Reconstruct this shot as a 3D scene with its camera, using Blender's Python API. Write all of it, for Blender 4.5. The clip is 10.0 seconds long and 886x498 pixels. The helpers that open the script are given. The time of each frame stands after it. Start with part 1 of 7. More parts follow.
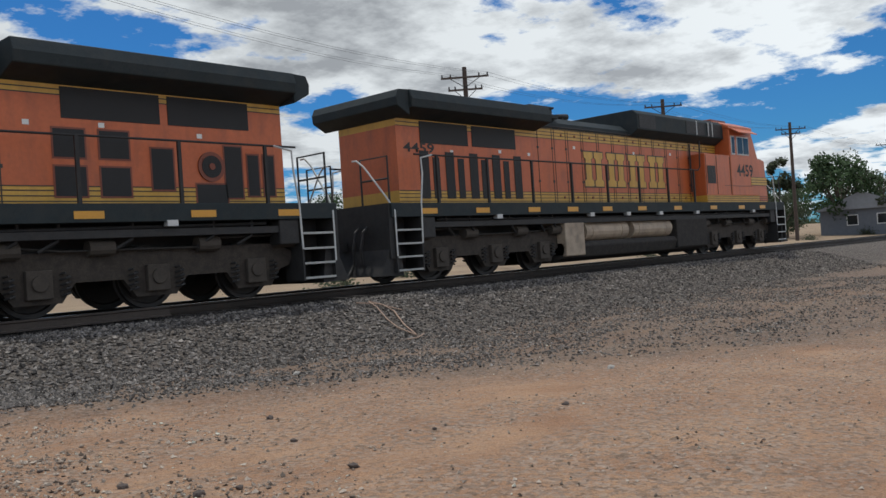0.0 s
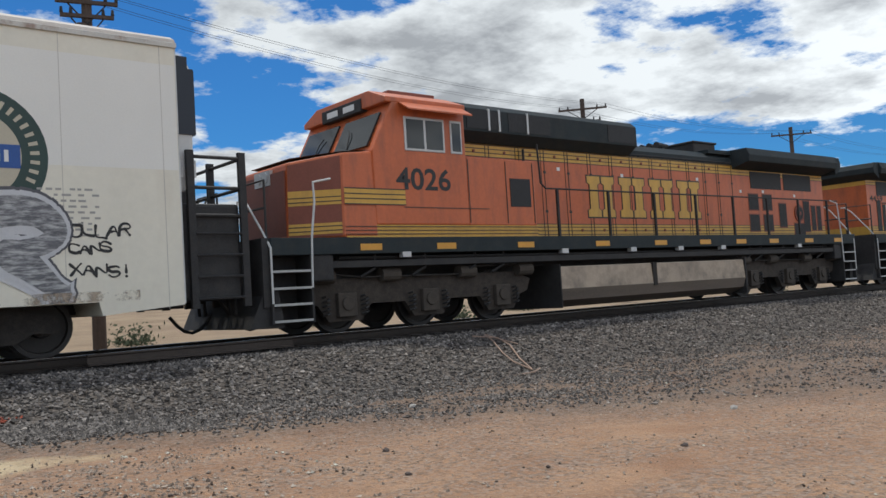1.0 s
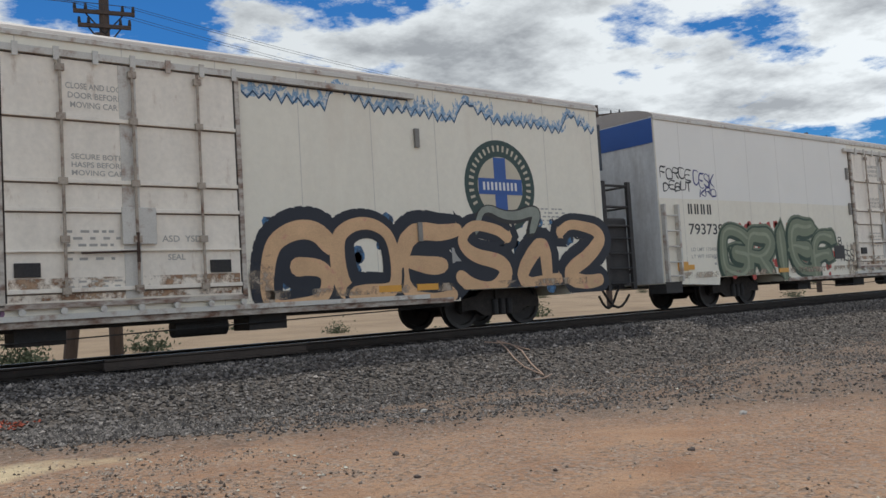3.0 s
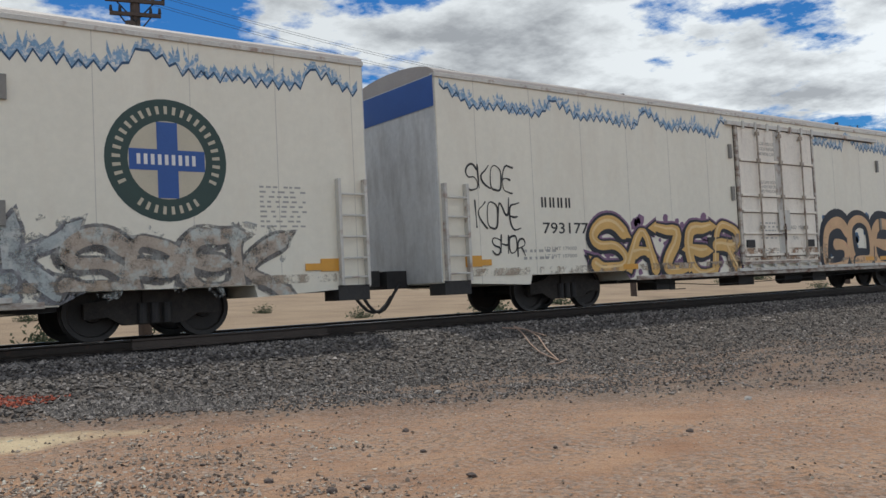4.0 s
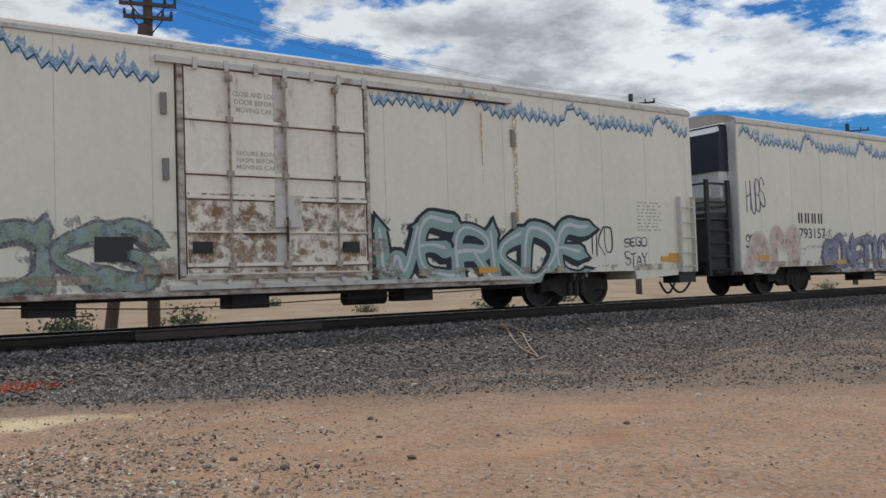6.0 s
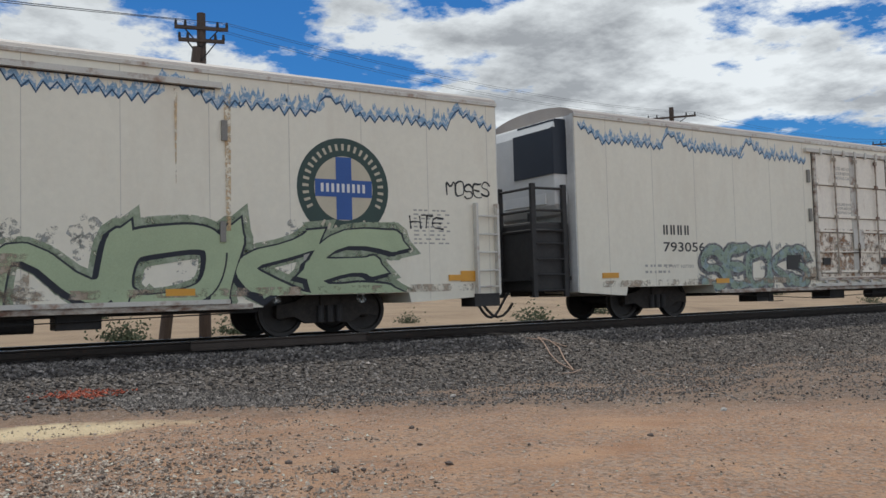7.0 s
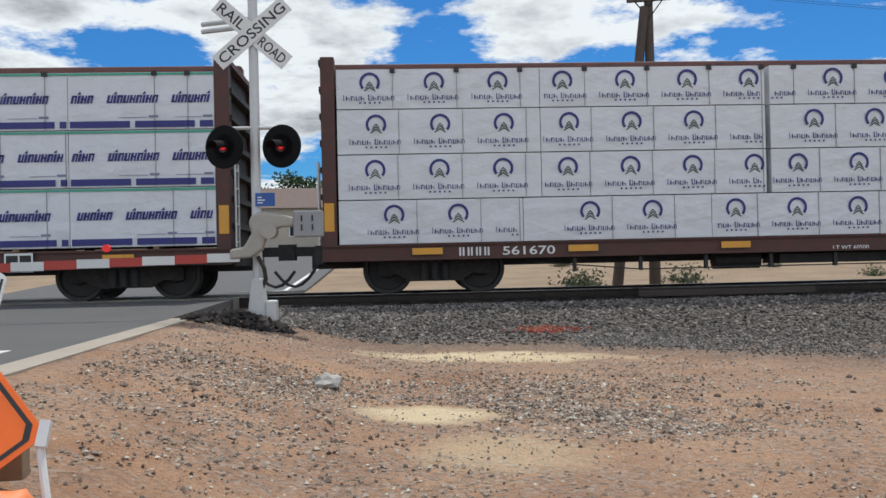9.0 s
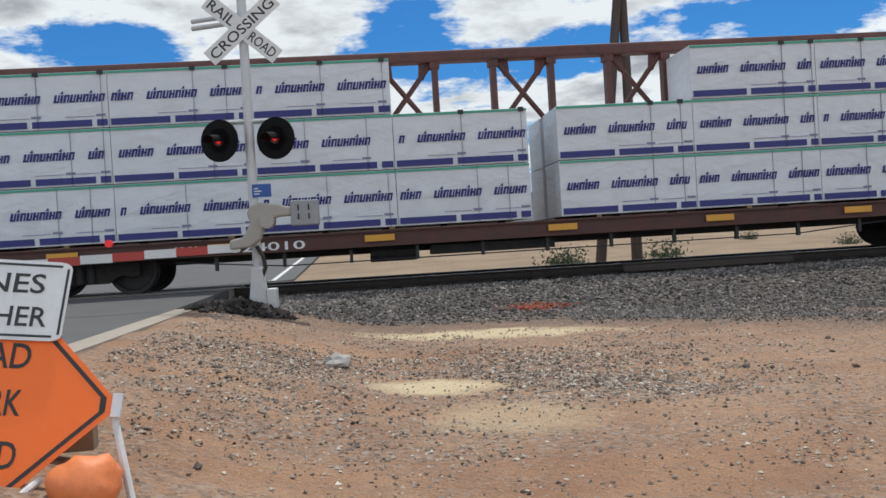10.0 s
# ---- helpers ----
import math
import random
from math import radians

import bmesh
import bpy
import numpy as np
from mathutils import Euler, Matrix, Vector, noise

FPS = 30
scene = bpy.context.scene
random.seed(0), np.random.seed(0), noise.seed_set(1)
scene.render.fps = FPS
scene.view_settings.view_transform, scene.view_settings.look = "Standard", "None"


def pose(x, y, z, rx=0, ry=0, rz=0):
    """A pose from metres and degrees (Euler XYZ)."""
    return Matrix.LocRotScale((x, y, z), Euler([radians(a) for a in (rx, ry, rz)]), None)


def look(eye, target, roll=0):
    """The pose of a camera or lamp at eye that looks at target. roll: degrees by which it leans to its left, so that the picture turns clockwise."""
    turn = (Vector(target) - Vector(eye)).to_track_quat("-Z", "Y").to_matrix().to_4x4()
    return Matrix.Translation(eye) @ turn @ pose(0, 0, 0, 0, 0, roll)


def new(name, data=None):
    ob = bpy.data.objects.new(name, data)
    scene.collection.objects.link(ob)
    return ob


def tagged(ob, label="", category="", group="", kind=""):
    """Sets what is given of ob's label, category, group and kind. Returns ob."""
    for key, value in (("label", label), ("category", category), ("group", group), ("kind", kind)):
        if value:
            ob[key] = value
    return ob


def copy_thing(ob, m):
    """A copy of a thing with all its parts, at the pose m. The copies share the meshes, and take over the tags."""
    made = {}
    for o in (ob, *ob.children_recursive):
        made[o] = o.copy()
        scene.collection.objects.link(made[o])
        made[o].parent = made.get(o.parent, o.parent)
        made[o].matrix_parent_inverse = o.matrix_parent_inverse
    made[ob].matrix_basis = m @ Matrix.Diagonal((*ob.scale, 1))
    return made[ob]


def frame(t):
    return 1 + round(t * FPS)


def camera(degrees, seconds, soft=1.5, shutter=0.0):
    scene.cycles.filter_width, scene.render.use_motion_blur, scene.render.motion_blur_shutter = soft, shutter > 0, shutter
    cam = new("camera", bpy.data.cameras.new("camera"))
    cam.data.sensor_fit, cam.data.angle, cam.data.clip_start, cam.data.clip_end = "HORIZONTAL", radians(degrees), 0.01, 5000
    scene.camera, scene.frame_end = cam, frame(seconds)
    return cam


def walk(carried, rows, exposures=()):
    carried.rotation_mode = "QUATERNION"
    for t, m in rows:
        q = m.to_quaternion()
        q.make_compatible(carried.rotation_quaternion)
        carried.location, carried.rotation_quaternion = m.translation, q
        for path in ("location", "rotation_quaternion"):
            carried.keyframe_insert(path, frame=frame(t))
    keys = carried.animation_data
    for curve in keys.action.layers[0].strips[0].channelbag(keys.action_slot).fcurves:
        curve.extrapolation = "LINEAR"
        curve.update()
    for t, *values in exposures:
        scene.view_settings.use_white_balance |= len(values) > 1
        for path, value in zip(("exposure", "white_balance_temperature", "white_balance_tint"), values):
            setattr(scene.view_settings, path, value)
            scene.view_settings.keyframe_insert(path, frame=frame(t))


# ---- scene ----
cam = camera(54.2, 10.0, soft=1.5)

ROWS = [
    (0.0, -0.000, 0.000, 0.577, -47.16, 0.34, 3.80),
    (0.5, -0.010, -0.023, 0.592, -43.12, 2.59, 3.52),
    (1.0, -0.017, -0.062, 0.608, -39.38, 2.94, 3.46),
    (1.5, -0.017, -0.073, 0.616, -38.07, 3.69, 3.42),
    (2.0, -0.008, -0.075, 0.611, -38.39, 3.29, 3.09),
    (2.5, -0.010, -0.091, 0.609, -38.56, 3.54, 3.32),
    (3.8, -0.106, -0.420, 0.563, -37.64, 2.85, 3.78),
    (4.0, -0.100, -0.497, 0.558, -36.59, 2.69, 2.77),
    (4.5, -0.074, -0.779, 0.562, -39.31, 2.09, 1.72),
    (5.0, -0.094, -0.984, 0.582, -41.12, 2.24, 3.61),
    (5.5, -0.071, -1.197, 0.553, -36.72, 3.10, 3.25),
    (5.7, -0.059, -1.277, 0.565, -35.06, 2.53, 1.91),
    (6.8, -0.413, -1.841, 0.708, -36.79, 2.23, 2.42),
    (7.0, -0.448, -1.979, 0.708, -32.67, 3.05, 1.59),
    (7.5, -0.462, -2.255, 0.696, -22.01, 2.44, 1.35),
    (7.8, -0.515, -2.385, 0.682, -17.72, 2.33, 2.15),
    (8.0, -0.547, -2.464, 0.672, -15.32, 1.30, 2.36),
    (8.5, -0.569, -2.700, 0.685, -7.68, 1.65, 2.43),
    (9.0, -0.576, -2.980, 0.697, -3.19, 0.49, 1.28),
    (9.5, -0.723, -3.180, 0.681, -4.21, -0.58, 4.47),
    (10.0, -0.797, -3.370, 0.672, -4.57, -0.55, 3.45),
]
walk(cam, [(t, pose(x, y, z, 90 + p, r, w)) for t, x, y, z, w, p, r in ROWS],
     exposures=[(t, stops, 6140, 6) for t, stops in ((0.0, -0.27), (1.0, -0.08), (2.5, -0.20), (4.0, -0.19), (5.5, -0.20), (7.5, -0.19),
                                                      (8.0, -0.10), (9.0, 0.10), (10.0, 0.05))])

SPEED = 16.98          # train, metres a second, along +x
TRACK = 14.51          # y of the track's centre line
SUN_EL, SUN_AZ = 70.0, 20.0   # degrees; azimuth from +y towards +x


# ---- sky and sun ----
def nd(tree, kind, **values):
    node = tree.nodes.new(kind)
    for key, v in values.items():
        if key in node.inputs:
            node.inputs[key].default_value = v
    return node


CLOUDS = ((-12, 15.5, 5, 2.0, .08), (-17, 12.8, 5, 1.8, -.13), (-3, 14.0, 4, 1.8, .07), (3, 16, 4, 3.5, -.17), (10, 15, 3.5, 2.5, .05),
          (14, 12, 5, 1.6, -.10), (25, 13.8, 6, 1.7, -.15), (19, 17, 6, 1.2, -.05), (30, 11.8, 5, 1.2, -.12), (37, 15.5, 8, 4, .09),
          (50, 14.5, 13, 4, .10), (57, 8.4, 10, 1.1, -.10), (68, 8.0, 9, 2.0, -.11), (41, 10.6, 4, 1.4, -.06), (22, 9, 7, 1.8, .07),
          (64, 13, 10, 2.3, .10), (0, 9, 18, 1.6, .09), (33, 8.3, 7, 1.2, .06), (76, 11.5, 6, 1.5, -.04), (-22, 15, 4, 3, .05), (-5, 18, 10, 1.2, -.08))


def build_world():
    w = bpy.data.worlds.new("sky")
    scene.world = w
    w.use_nodes = True
    t = w.node_tree
    t.nodes.clear()
    out = nd(t, "ShaderNodeOutputWorld")
    bg = nd(t, "ShaderNodeBackground", Strength=1.0)
    sky = nd(t, "ShaderNodeTexSky")
    sky.sky_type = "NISHITA"
    sky.sun_disc = False
    sky.sun_elevation = radians(SUN_EL)
    sky.sun_rotation = radians(SUN_AZ)
    sky.dust_density = 0.3
    sky.ozone_density = 2.5
    gain = nd(t, "ShaderNodeMix")
    gain.data_type, gain.blend_type = "RGBA", "MULTIPLY"
    gain.inputs[0].default_value = 1.0
    gain.inputs[7].default_value = (0.023, 0.057, 0.092, 1)
    t.links.new(sky.outputs[0], gain.inputs[6])
    tc = nd(t, "ShaderNodeTexCoord")
    sep = nd(t, "ShaderNodeSeparateXYZ")
    t.links.new(tc.outputs["Generated"], sep.inputs[0])
    up = nd(t, "ShaderNodeMath")
    up.operation = "ADD"
    up.inputs[1].default_value = 0.16
    t.links.new(sep.outputs[2], up.inputs[0])
    top = nd(t, "ShaderNodeMath")
    top.operation = "MAXIMUM"
    top.inputs[1].default_value = 0.06
    t.links.new(up.outputs[0], top.inputs[0])
    flat = nd(t, "ShaderNodeVectorMath")
    flat.operation = "DIVIDE"
    com = nd(t, "ShaderNodeCombineXYZ")
    for k in range(3):
        t.links.new(top.outputs[0], com.inputs[k])
    t.links.new(tc.outputs["Generated"], flat.inputs[0])
    t.links.new(com.outputs[0], flat.inputs[1])
    off = nd(t, "ShaderNodeVectorMath")
    off.operation = "ADD"
    off.inputs[1].default_value = (2.3, 5.1, 0.0)
    t.links.new(flat.outputs[0], off.inputs[0])
    n1 = nd(t, "ShaderNodeTexNoise", Scale=2.1, Detail=12.0, Roughness=0.62, Distortion=0.0)
    t.links.new(off.outputs[0], n1.inputs["Vector"])
    # banks and clear lanes: azimuth, height, half-widths in degrees, cloud (+) or clear sky (-)
    def calc(op, a, b=0.0, c=0.0):
        n = nd(t, "ShaderNodeMath")
        n.operation = op
        for k, v in enumerate((a, b, c)):
            if isinstance(v, (int, float)):
                n.inputs[k].default_value = v
            else:
                t.links.new(v, n.inputs[k])
        return n.outputs[0]

    az = calc("ARCTAN2", sep.outputs[0], sep.outputs[1])
    el = calc("ARCSINE", sep.outputs[2])
    total = calc("ADD", n1.outputs[0], -0.005)
    for a, e, wa, we, amount in CLOUDS:
        u = calc("DIVIDE", calc("SUBTRACT", az, radians(a)), radians(wa))
        v = calc("DIVIDE", calc("SUBTRACT", el, radians(e)), radians(we))
        bell = calc("POWER", 2.718, calc("MULTIPLY", calc("ADD", calc("MULTIPLY", u, u), calc("MULTIPLY", v, v)), -1.0))
        total = calc("MULTIPLY_ADD", bell, amount, total)
    thick = total.node
    cover = nd(t, "ShaderNodeValToRGB")
    cover.color_ramp.elements[0].position = 0.440
    cover.color_ramp.elements[1].position = 0.515
    t.links.new(thick.outputs[0], cover.inputs[0])
    n2 = nd(t, "ShaderNodeTexNoise", Scale=2.6, Detail=11.0, Roughness=0.6, Distortion=0.0)
    t.links.new(off.outputs[0], n2.inputs["Vector"])
    tone = nd(t, "ShaderNodeValToRGB")
    e = tone.color_ramp.elements
    e[0].position, e[0].color = 0.34, (0.46, 0.465, 0.485, 1)
    e[1].position, e[1].color = 0.56, (1.0, 1.0, 1.0, 1)
    # cloud cores are greyer than their sunlit rims
    core = nd(t, "ShaderNodeMath")
    core.operation = "MULTIPLY_ADD"
    core.inputs[1].default_value, core.inputs[2].default_value = -0.65, 0.365
    t.links.new(thick.outputs[0], core.inputs[0])
    lit = nd(t, "ShaderNodeMath")
    lit.operation = "ADD"
    t.links.new(n2.outputs[0], lit.inputs[0])
    t.links.new(core.outputs[0], lit.inputs[1])
    t.links.new(lit.outputs[0], tone.inputs[0])
    mix = nd(t, "ShaderNodeMix")
    mix.data_type = "RGBA"
    t.links.new(cover.outputs[0], mix.inputs[0])
    t.links.new(gain.outputs[2], mix.inputs[6])
    front = nd(t, "ShaderNodeMath")
    front.operation = "MULTIPLY_ADD"
    front.inputs[1].default_value, front.inputs[2].default_value = -0.42, 1.23
    t.links.new(sep.outputs[1], front.inputs[0])
    cloud = nd(t, "ShaderNodeVectorMath")
    cloud.operation = "SCALE"
    t.links.new(tone.outputs[0], cloud.inputs[0])
    t.links.new(front.outputs[0], cloud.inputs["Scale"])
    t.links.new(cloud.outputs[0], mix.inputs[7])
    t.links.new(mix.outputs[2], bg.inputs[0])
    t.links.new(bg.outputs[0], out.inputs[0])
    lamp = bpy.data.lights.new("sun", "SUN")
    lamp.energy, lamp.angle, lamp.color = 3.1, radians(1.5), (1.0, 0.93, 0.84)
    ob = new("sun", lamp)
    a, el = radians(SUN_AZ), radians(SUN_EL)
    d = Vector((math.sin(a) * math.cos(el), math.cos(a) * math.cos(el), math.sin(el)))
    ob.matrix_world = look(d * 60, (0, 0, 0))


build_world()


# ---- materials ----
MATS = {}


def mat(name, color, rough=0.7, metal=0.0, var=0.18, scale=3.0, fine=40.0, bump=0.15, second=None, amount=0.0,
        stretch=(1, 1, 1), edge=0.08, spec=0.5, rand=0.0):
    """Paint, metal or earth: a base colour that varies at two scales, with an optional second colour in patches."""
    if name in MATS:
        return MATS[name]
    m = bpy.data.materials.new(name)
    MATS[name] = m
    m.use_nodes = True
    t = m.node_tree
    b = t.nodes["Principled BSDF"]
    b.inputs["Roughness"].default_value = rough
    b.inputs["Metallic"].default_value = metal
    b.inputs["Specular IOR Level"].default_value = spec
    tc = nd(t, "ShaderNodeTexCoord")
    mp = nd(t, "ShaderNodeMapping", Scale=stretch)
    t.links.new(tc.outputs["Object"], mp.inputs[0])
    n1 = nd(t, "ShaderNodeTexNoise", Scale=scale, Detail=6.0, Roughness=0.6)
    n2 = nd(t, "ShaderNodeTexNoise", Scale=fine, Detail=4.0, Roughness=0.6)
    t.links.new(mp.outputs[0], n1.inputs["Vector"])
    t.links.new(tc.outputs["Object"], n2.inputs["Vector"])
    both = nd(t, "ShaderNodeMath")
    both.operation = "ADD"
    t.links.new(n1.outputs[0], both.inputs[0])
    t.links.new(n2.outputs[0], both.inputs[1])
    if rand:
        oi = nd(t, "ShaderNodeObjectInfo")
        rm = nd(t, "ShaderNodeMath")
        rm.operation = "MULTIPLY_ADD"
        rm.inputs[1].default_value, rm.inputs[2].default_value = rand, -rand / 2
        t.links.new(oi.outputs["Random"], rm.inputs[0])
        b2 = nd(t, "ShaderNodeMath")
        b2.operation = "ADD"
        t.links.new(both.outputs[0], b2.inputs[0])
        t.links.new(rm.outputs[0], b2.inputs[1])
        both = b2
    ramp = nd(t, "ShaderNodeValToRGB")
    e = ramp.color_ramp.elements
    e[0].position, e[0].color = 0.3, (*[c * (1 - var) for c in color], 1)
    e[1].position, e[1].color = 0.7, (*[min(1, c * (1 + var)) for c in color], 1)
    half = nd(t, "ShaderNodeMath")
    half.operation = "MULTIPLY"
    half.inputs[1].default_value = 0.5
    t.links.new(both.outputs[0], half.inputs[0])
    t.links.new(half.outputs[0], ramp.inputs[0])
    col = ramp.outputs[0]
    if second:
        n3 = nd(t, "ShaderNodeTexNoise", Scale=scale * 1.7, Detail=8.0, Roughness=0.65)
        t.links.new(mp.outputs[0], n3.inputs["Vector"])
        r3 = nd(t, "ShaderNodeValToRGB")
        r3.color_ramp.elements[0].position = 1 - amount - edge
        r3.color_ramp.elements[1].position = 1 - amount + edge
        t.links.new(n3.outputs[0], r3.inputs[0])
        mx = nd(t, "ShaderNodeMix")
        mx.data_type = "RGBA"
        mx.inputs[7].default_value = (*second, 1)
        t.links.new(r3.outputs[0], mx.inputs[0])
        t.links.new(col, mx.inputs[6])
        col = mx.outputs[2]
    t.links.new(col, b.inputs["Base Color"])
    if bump:
        bp = nd(t, "ShaderNodeBump", Strength=bump, Distance=0.02)
        t.links.new(n2.outputs[0], bp.inputs["Height"])
        t.links.new(bp.outputs[0], b.inputs["Normal"])
    return m


def glow(name, color, strength):
    m = bpy.data.materials.new(name)
    m.use_nodes = True
    b = m.node_tree.nodes["Principled BSDF"]
    b.inputs["Base Color"].default_value = (*color, 1)
    b.inputs["Emission Color"].default_value = (*color, 1)
    b.inputs["Emission Strength"].default_value = strength
    MATS[name] = m
    return m


def glass(name, color, rough=0.06):
    m = bpy.data.materials.new(name)
    m.use_nodes = True
    b = m.node_tree.nodes["Principled BSDF"]
    b.inputs["Base Color"].default_value = (*color, 1)
    b.inputs["Roughness"].default_value = rough
    b.inputs["Specular IOR Level"].default_value = 0.35
    b.inputs["Coat Weight"].default_value = 0.1
    b.inputs["Coat Roughness"].default_value = 0.03
    MATS[name] = m
    return m


def ground_material():
    """Red-brown dirt with gravelly wheel tracks, pale sand and grey ballast dust towards the rails."""
    m = bpy.data.materials.new("dirt")
    MATS["dirt"] = m
    m.use_nodes = True
    t = m.node_tree
    b = t.nodes["Principled BSDF"]
    b.inputs["Roughness"].default_value = 0.95
    b.inputs["Specular IOR Level"].default_value = 0.2
    tc = nd(t, "ShaderNodeTexCoord")
    P = tc.outputs["Object"]

    def noise(scale, detail=6.0, rough=0.6, stretch=None):
        n = nd(t, "ShaderNodeTexNoise", Scale=scale, Detail=detail, Roughness=rough)
        if stretch:
            mp = nd(t, "ShaderNodeMapping", Scale=stretch)
            t.links.new(P, mp.inputs[0])
            t.links.new(mp.outputs[0], n.inputs["Vector"])
        else:
            t.links.new(P, n.inputs["Vector"])
        return n.outputs[0]

    def ramp(src, a, c, ca=(0, 0, 0, 1), cb=(1, 1, 1, 1)):
        r = nd(t, "ShaderNodeValToRGB")
        e = r.color_ramp.elements
        e[0].position, e[0].color, e[1].position, e[1].color = a, ca, c, cb
        t.links.new(src, r.inputs[0])
        return r.outputs[0]

    def mixc(f, x, y):
        n = nd(t, "ShaderNodeMix")
        n.data_type = "RGBA"
        t.links.new(f, n.inputs[0])
        for k, v in ((6, x), (7, y)):
            if isinstance(v, tuple):
                n.inputs[k].default_value = (*v, 1)
            else:
                t.links.new(v, n.inputs[k])
        return n.outputs[2]

    def math_(op, x, y):
        n = nd(t, "ShaderNodeMath")
        n.operation = op
        for k, v in ((0, x), (1, y)):
            if isinstance(v, (int, float)):
                n.inputs[k].default_value = v
            else:
                t.links.new(v, n.inputs[k])
        return n.outputs[0]

    base = ramp(noise(0.9), 0.3, 0.7, (0.30, 0.165, 0.098, 1), (0.46, 0.285, 0.172, 1))
    grain = ramp(noise(70.0, 6.0, 0.8), 0.32, 0.68, (0.55, 0.55, 0.55, 1), (1.35, 1.35, 1.35, 1))
    mul = nd(t, "ShaderNodeMix")
    mul.data_type, mul.blend_type = "RGBA", "MULTIPLY"
    mul.inputs[0].default_value = 1.0
    t.links.new(base, mul.inputs[6])
    t.links.new(grain, mul.inputs[7])
    col = mul.outputs[2]
    # trodden gravel in long streaks along the track
    tracks = ramp(noise(0.75, 6.0, 0.62, (0.35, 1.3, 1)), 0.35, 0.52)
    vor = nd(t, "ShaderNodeTexVoronoi", Scale=30.0)
    t.links.new(P, vor.inputs["Vector"])
    gcol = ramp(vor.outputs["Color"], 0.1, 0.9, (0.10, 0.078, 0.062, 1), (0.40, 0.325, 0.265, 1))
    speck = ramp(noise(16.0, 5.0, 0.75), 0.42, 0.55)
    col = mixc(math_("MULTIPLY", math_("MULTIPLY", tracks, speck), 0.75), col, gcol)
    sep = nd(t, "ShaderNodeSeparateXYZ")
    t.links.new(P, sep.inputs[0])
    # grey stone dust that has spread from the ballast
    wide = math_("MINIMUM", math_("MULTIPLY", math_("MAXIMUM", math_("SUBTRACT", sep.outputs[0], 2.6), 0.0), 0.47), 5.0)
    edge = math_("ADD", math_("ADD", sep.outputs[1], wide), math_("MULTIPLY", noise(0.8), 2.0))
    dust = ramp(math_("MULTIPLY", math_("SUBTRACT", edge, 8.3), 0.6), 0.0, 1.0)
    bcol = ramp(vor.outputs["Color"], 0.1, 0.9, (0.036, 0.031, 0.027, 1), (0.175, 0.155, 0.138, 1))
    far = ramp(math_("MULTIPLY", math_("SUBTRACT", sep.outputs[1], 16.5), 0.5), 0.0, 1.0)
    bed = math_("MULTIPLY", ramp(math_("SUBTRACT", sep.outputs[1], 9.0), 0.0, 1.0), 0.35)
    col = mixc(math_("MULTIPLY", dust, math_("ADD", bed, 0.60)), col, bcol)
    # shade beside the rails, painted into the bed as a near-black colour
    rail_shade = math_("ADD", sep.outputs[1], math_("MULTIPLY", noise(3.0), 0.5))
    col = mixc(math_("MULTIPLY", ramp(math_("MULTIPLY", math_("SUBTRACT", rail_shade, 12.55), 1.6), 0.0, 1.0), 0.9), col, (0.020, 0.017, 0.015))
    # pale sand on the far side and in two spills near the crossing
    sand = ramp(noise(0.35), 0.3, 0.7, (0.23, 0.165, 0.11, 1), (0.34, 0.255, 0.17, 1))
    col = mixc(far, col, sand)
    for cx, cy, rx, ry in ((-0.35, 4.0, 0.75, 0.42), (0.6, 7.7, 2.2, 0.5), (0.15, 2.75, 0.8, 0.7)):
        dx = math_("DIVIDE", math_("SUBTRACT", sep.outputs[0], cx), rx)
        dy = math_("DIVIDE", math_("SUBTRACT", sep.outputs[1], cy), ry)
        rr = math_("ADD", math_("MULTIPLY", dx, dx), math_("MULTIPLY", dy, dy))
        f = ramp(math_("MULTIPLY", math_("ADD", rr, math_("MULTIPLY", noise(2.2, 6.0, 0.7), 1.6)), 0.25), 0.24, 0.42, (1, 1, 1, 1), (0, 0, 0, 1))
        col = mixc(math_("MULTIPLY", f, 0.88 if cy > 3 else 0.36), col, (0.64, 0.52, 0.33))
    for cx, cy, rx, ry in ((1.7, 10.15, 0.6, 0.22),):
        dx = math_("DIVIDE", math_("SUBTRACT", sep.outputs[0], cx), rx)
        dy = math_("DIVIDE", math_("SUBTRACT", sep.outputs[1], cy), ry)
        rr = math_("ADD", math_("MULTIPLY", dx, dx), math_("MULTIPLY", dy, dy))
        f = ramp(math_("MULTIPLY", math_("ADD", rr, math_("MULTIPLY", noise(5.0, 6.0, 0.7), 1.6)), 0.25), 0.26, 0.36, (1, 1, 1, 1), (0, 0, 0, 1))
        col = mixc(f, col, (0.42, 0.12, 0.06))
    t.links.new(col, b.inputs["Base Color"])
    bp = nd(t, "ShaderNodeBump", Strength=0.7, Distance=0.05)
    t.links.new(math_("ADD", noise(30.0, 6.0, 0.7), math_("MULTIPLY", vor.outputs["Distance"], 0.6)), bp.inputs["Height"])
    t.links.new(bp.outputs[0], b.inputs["Normal"])
    return m


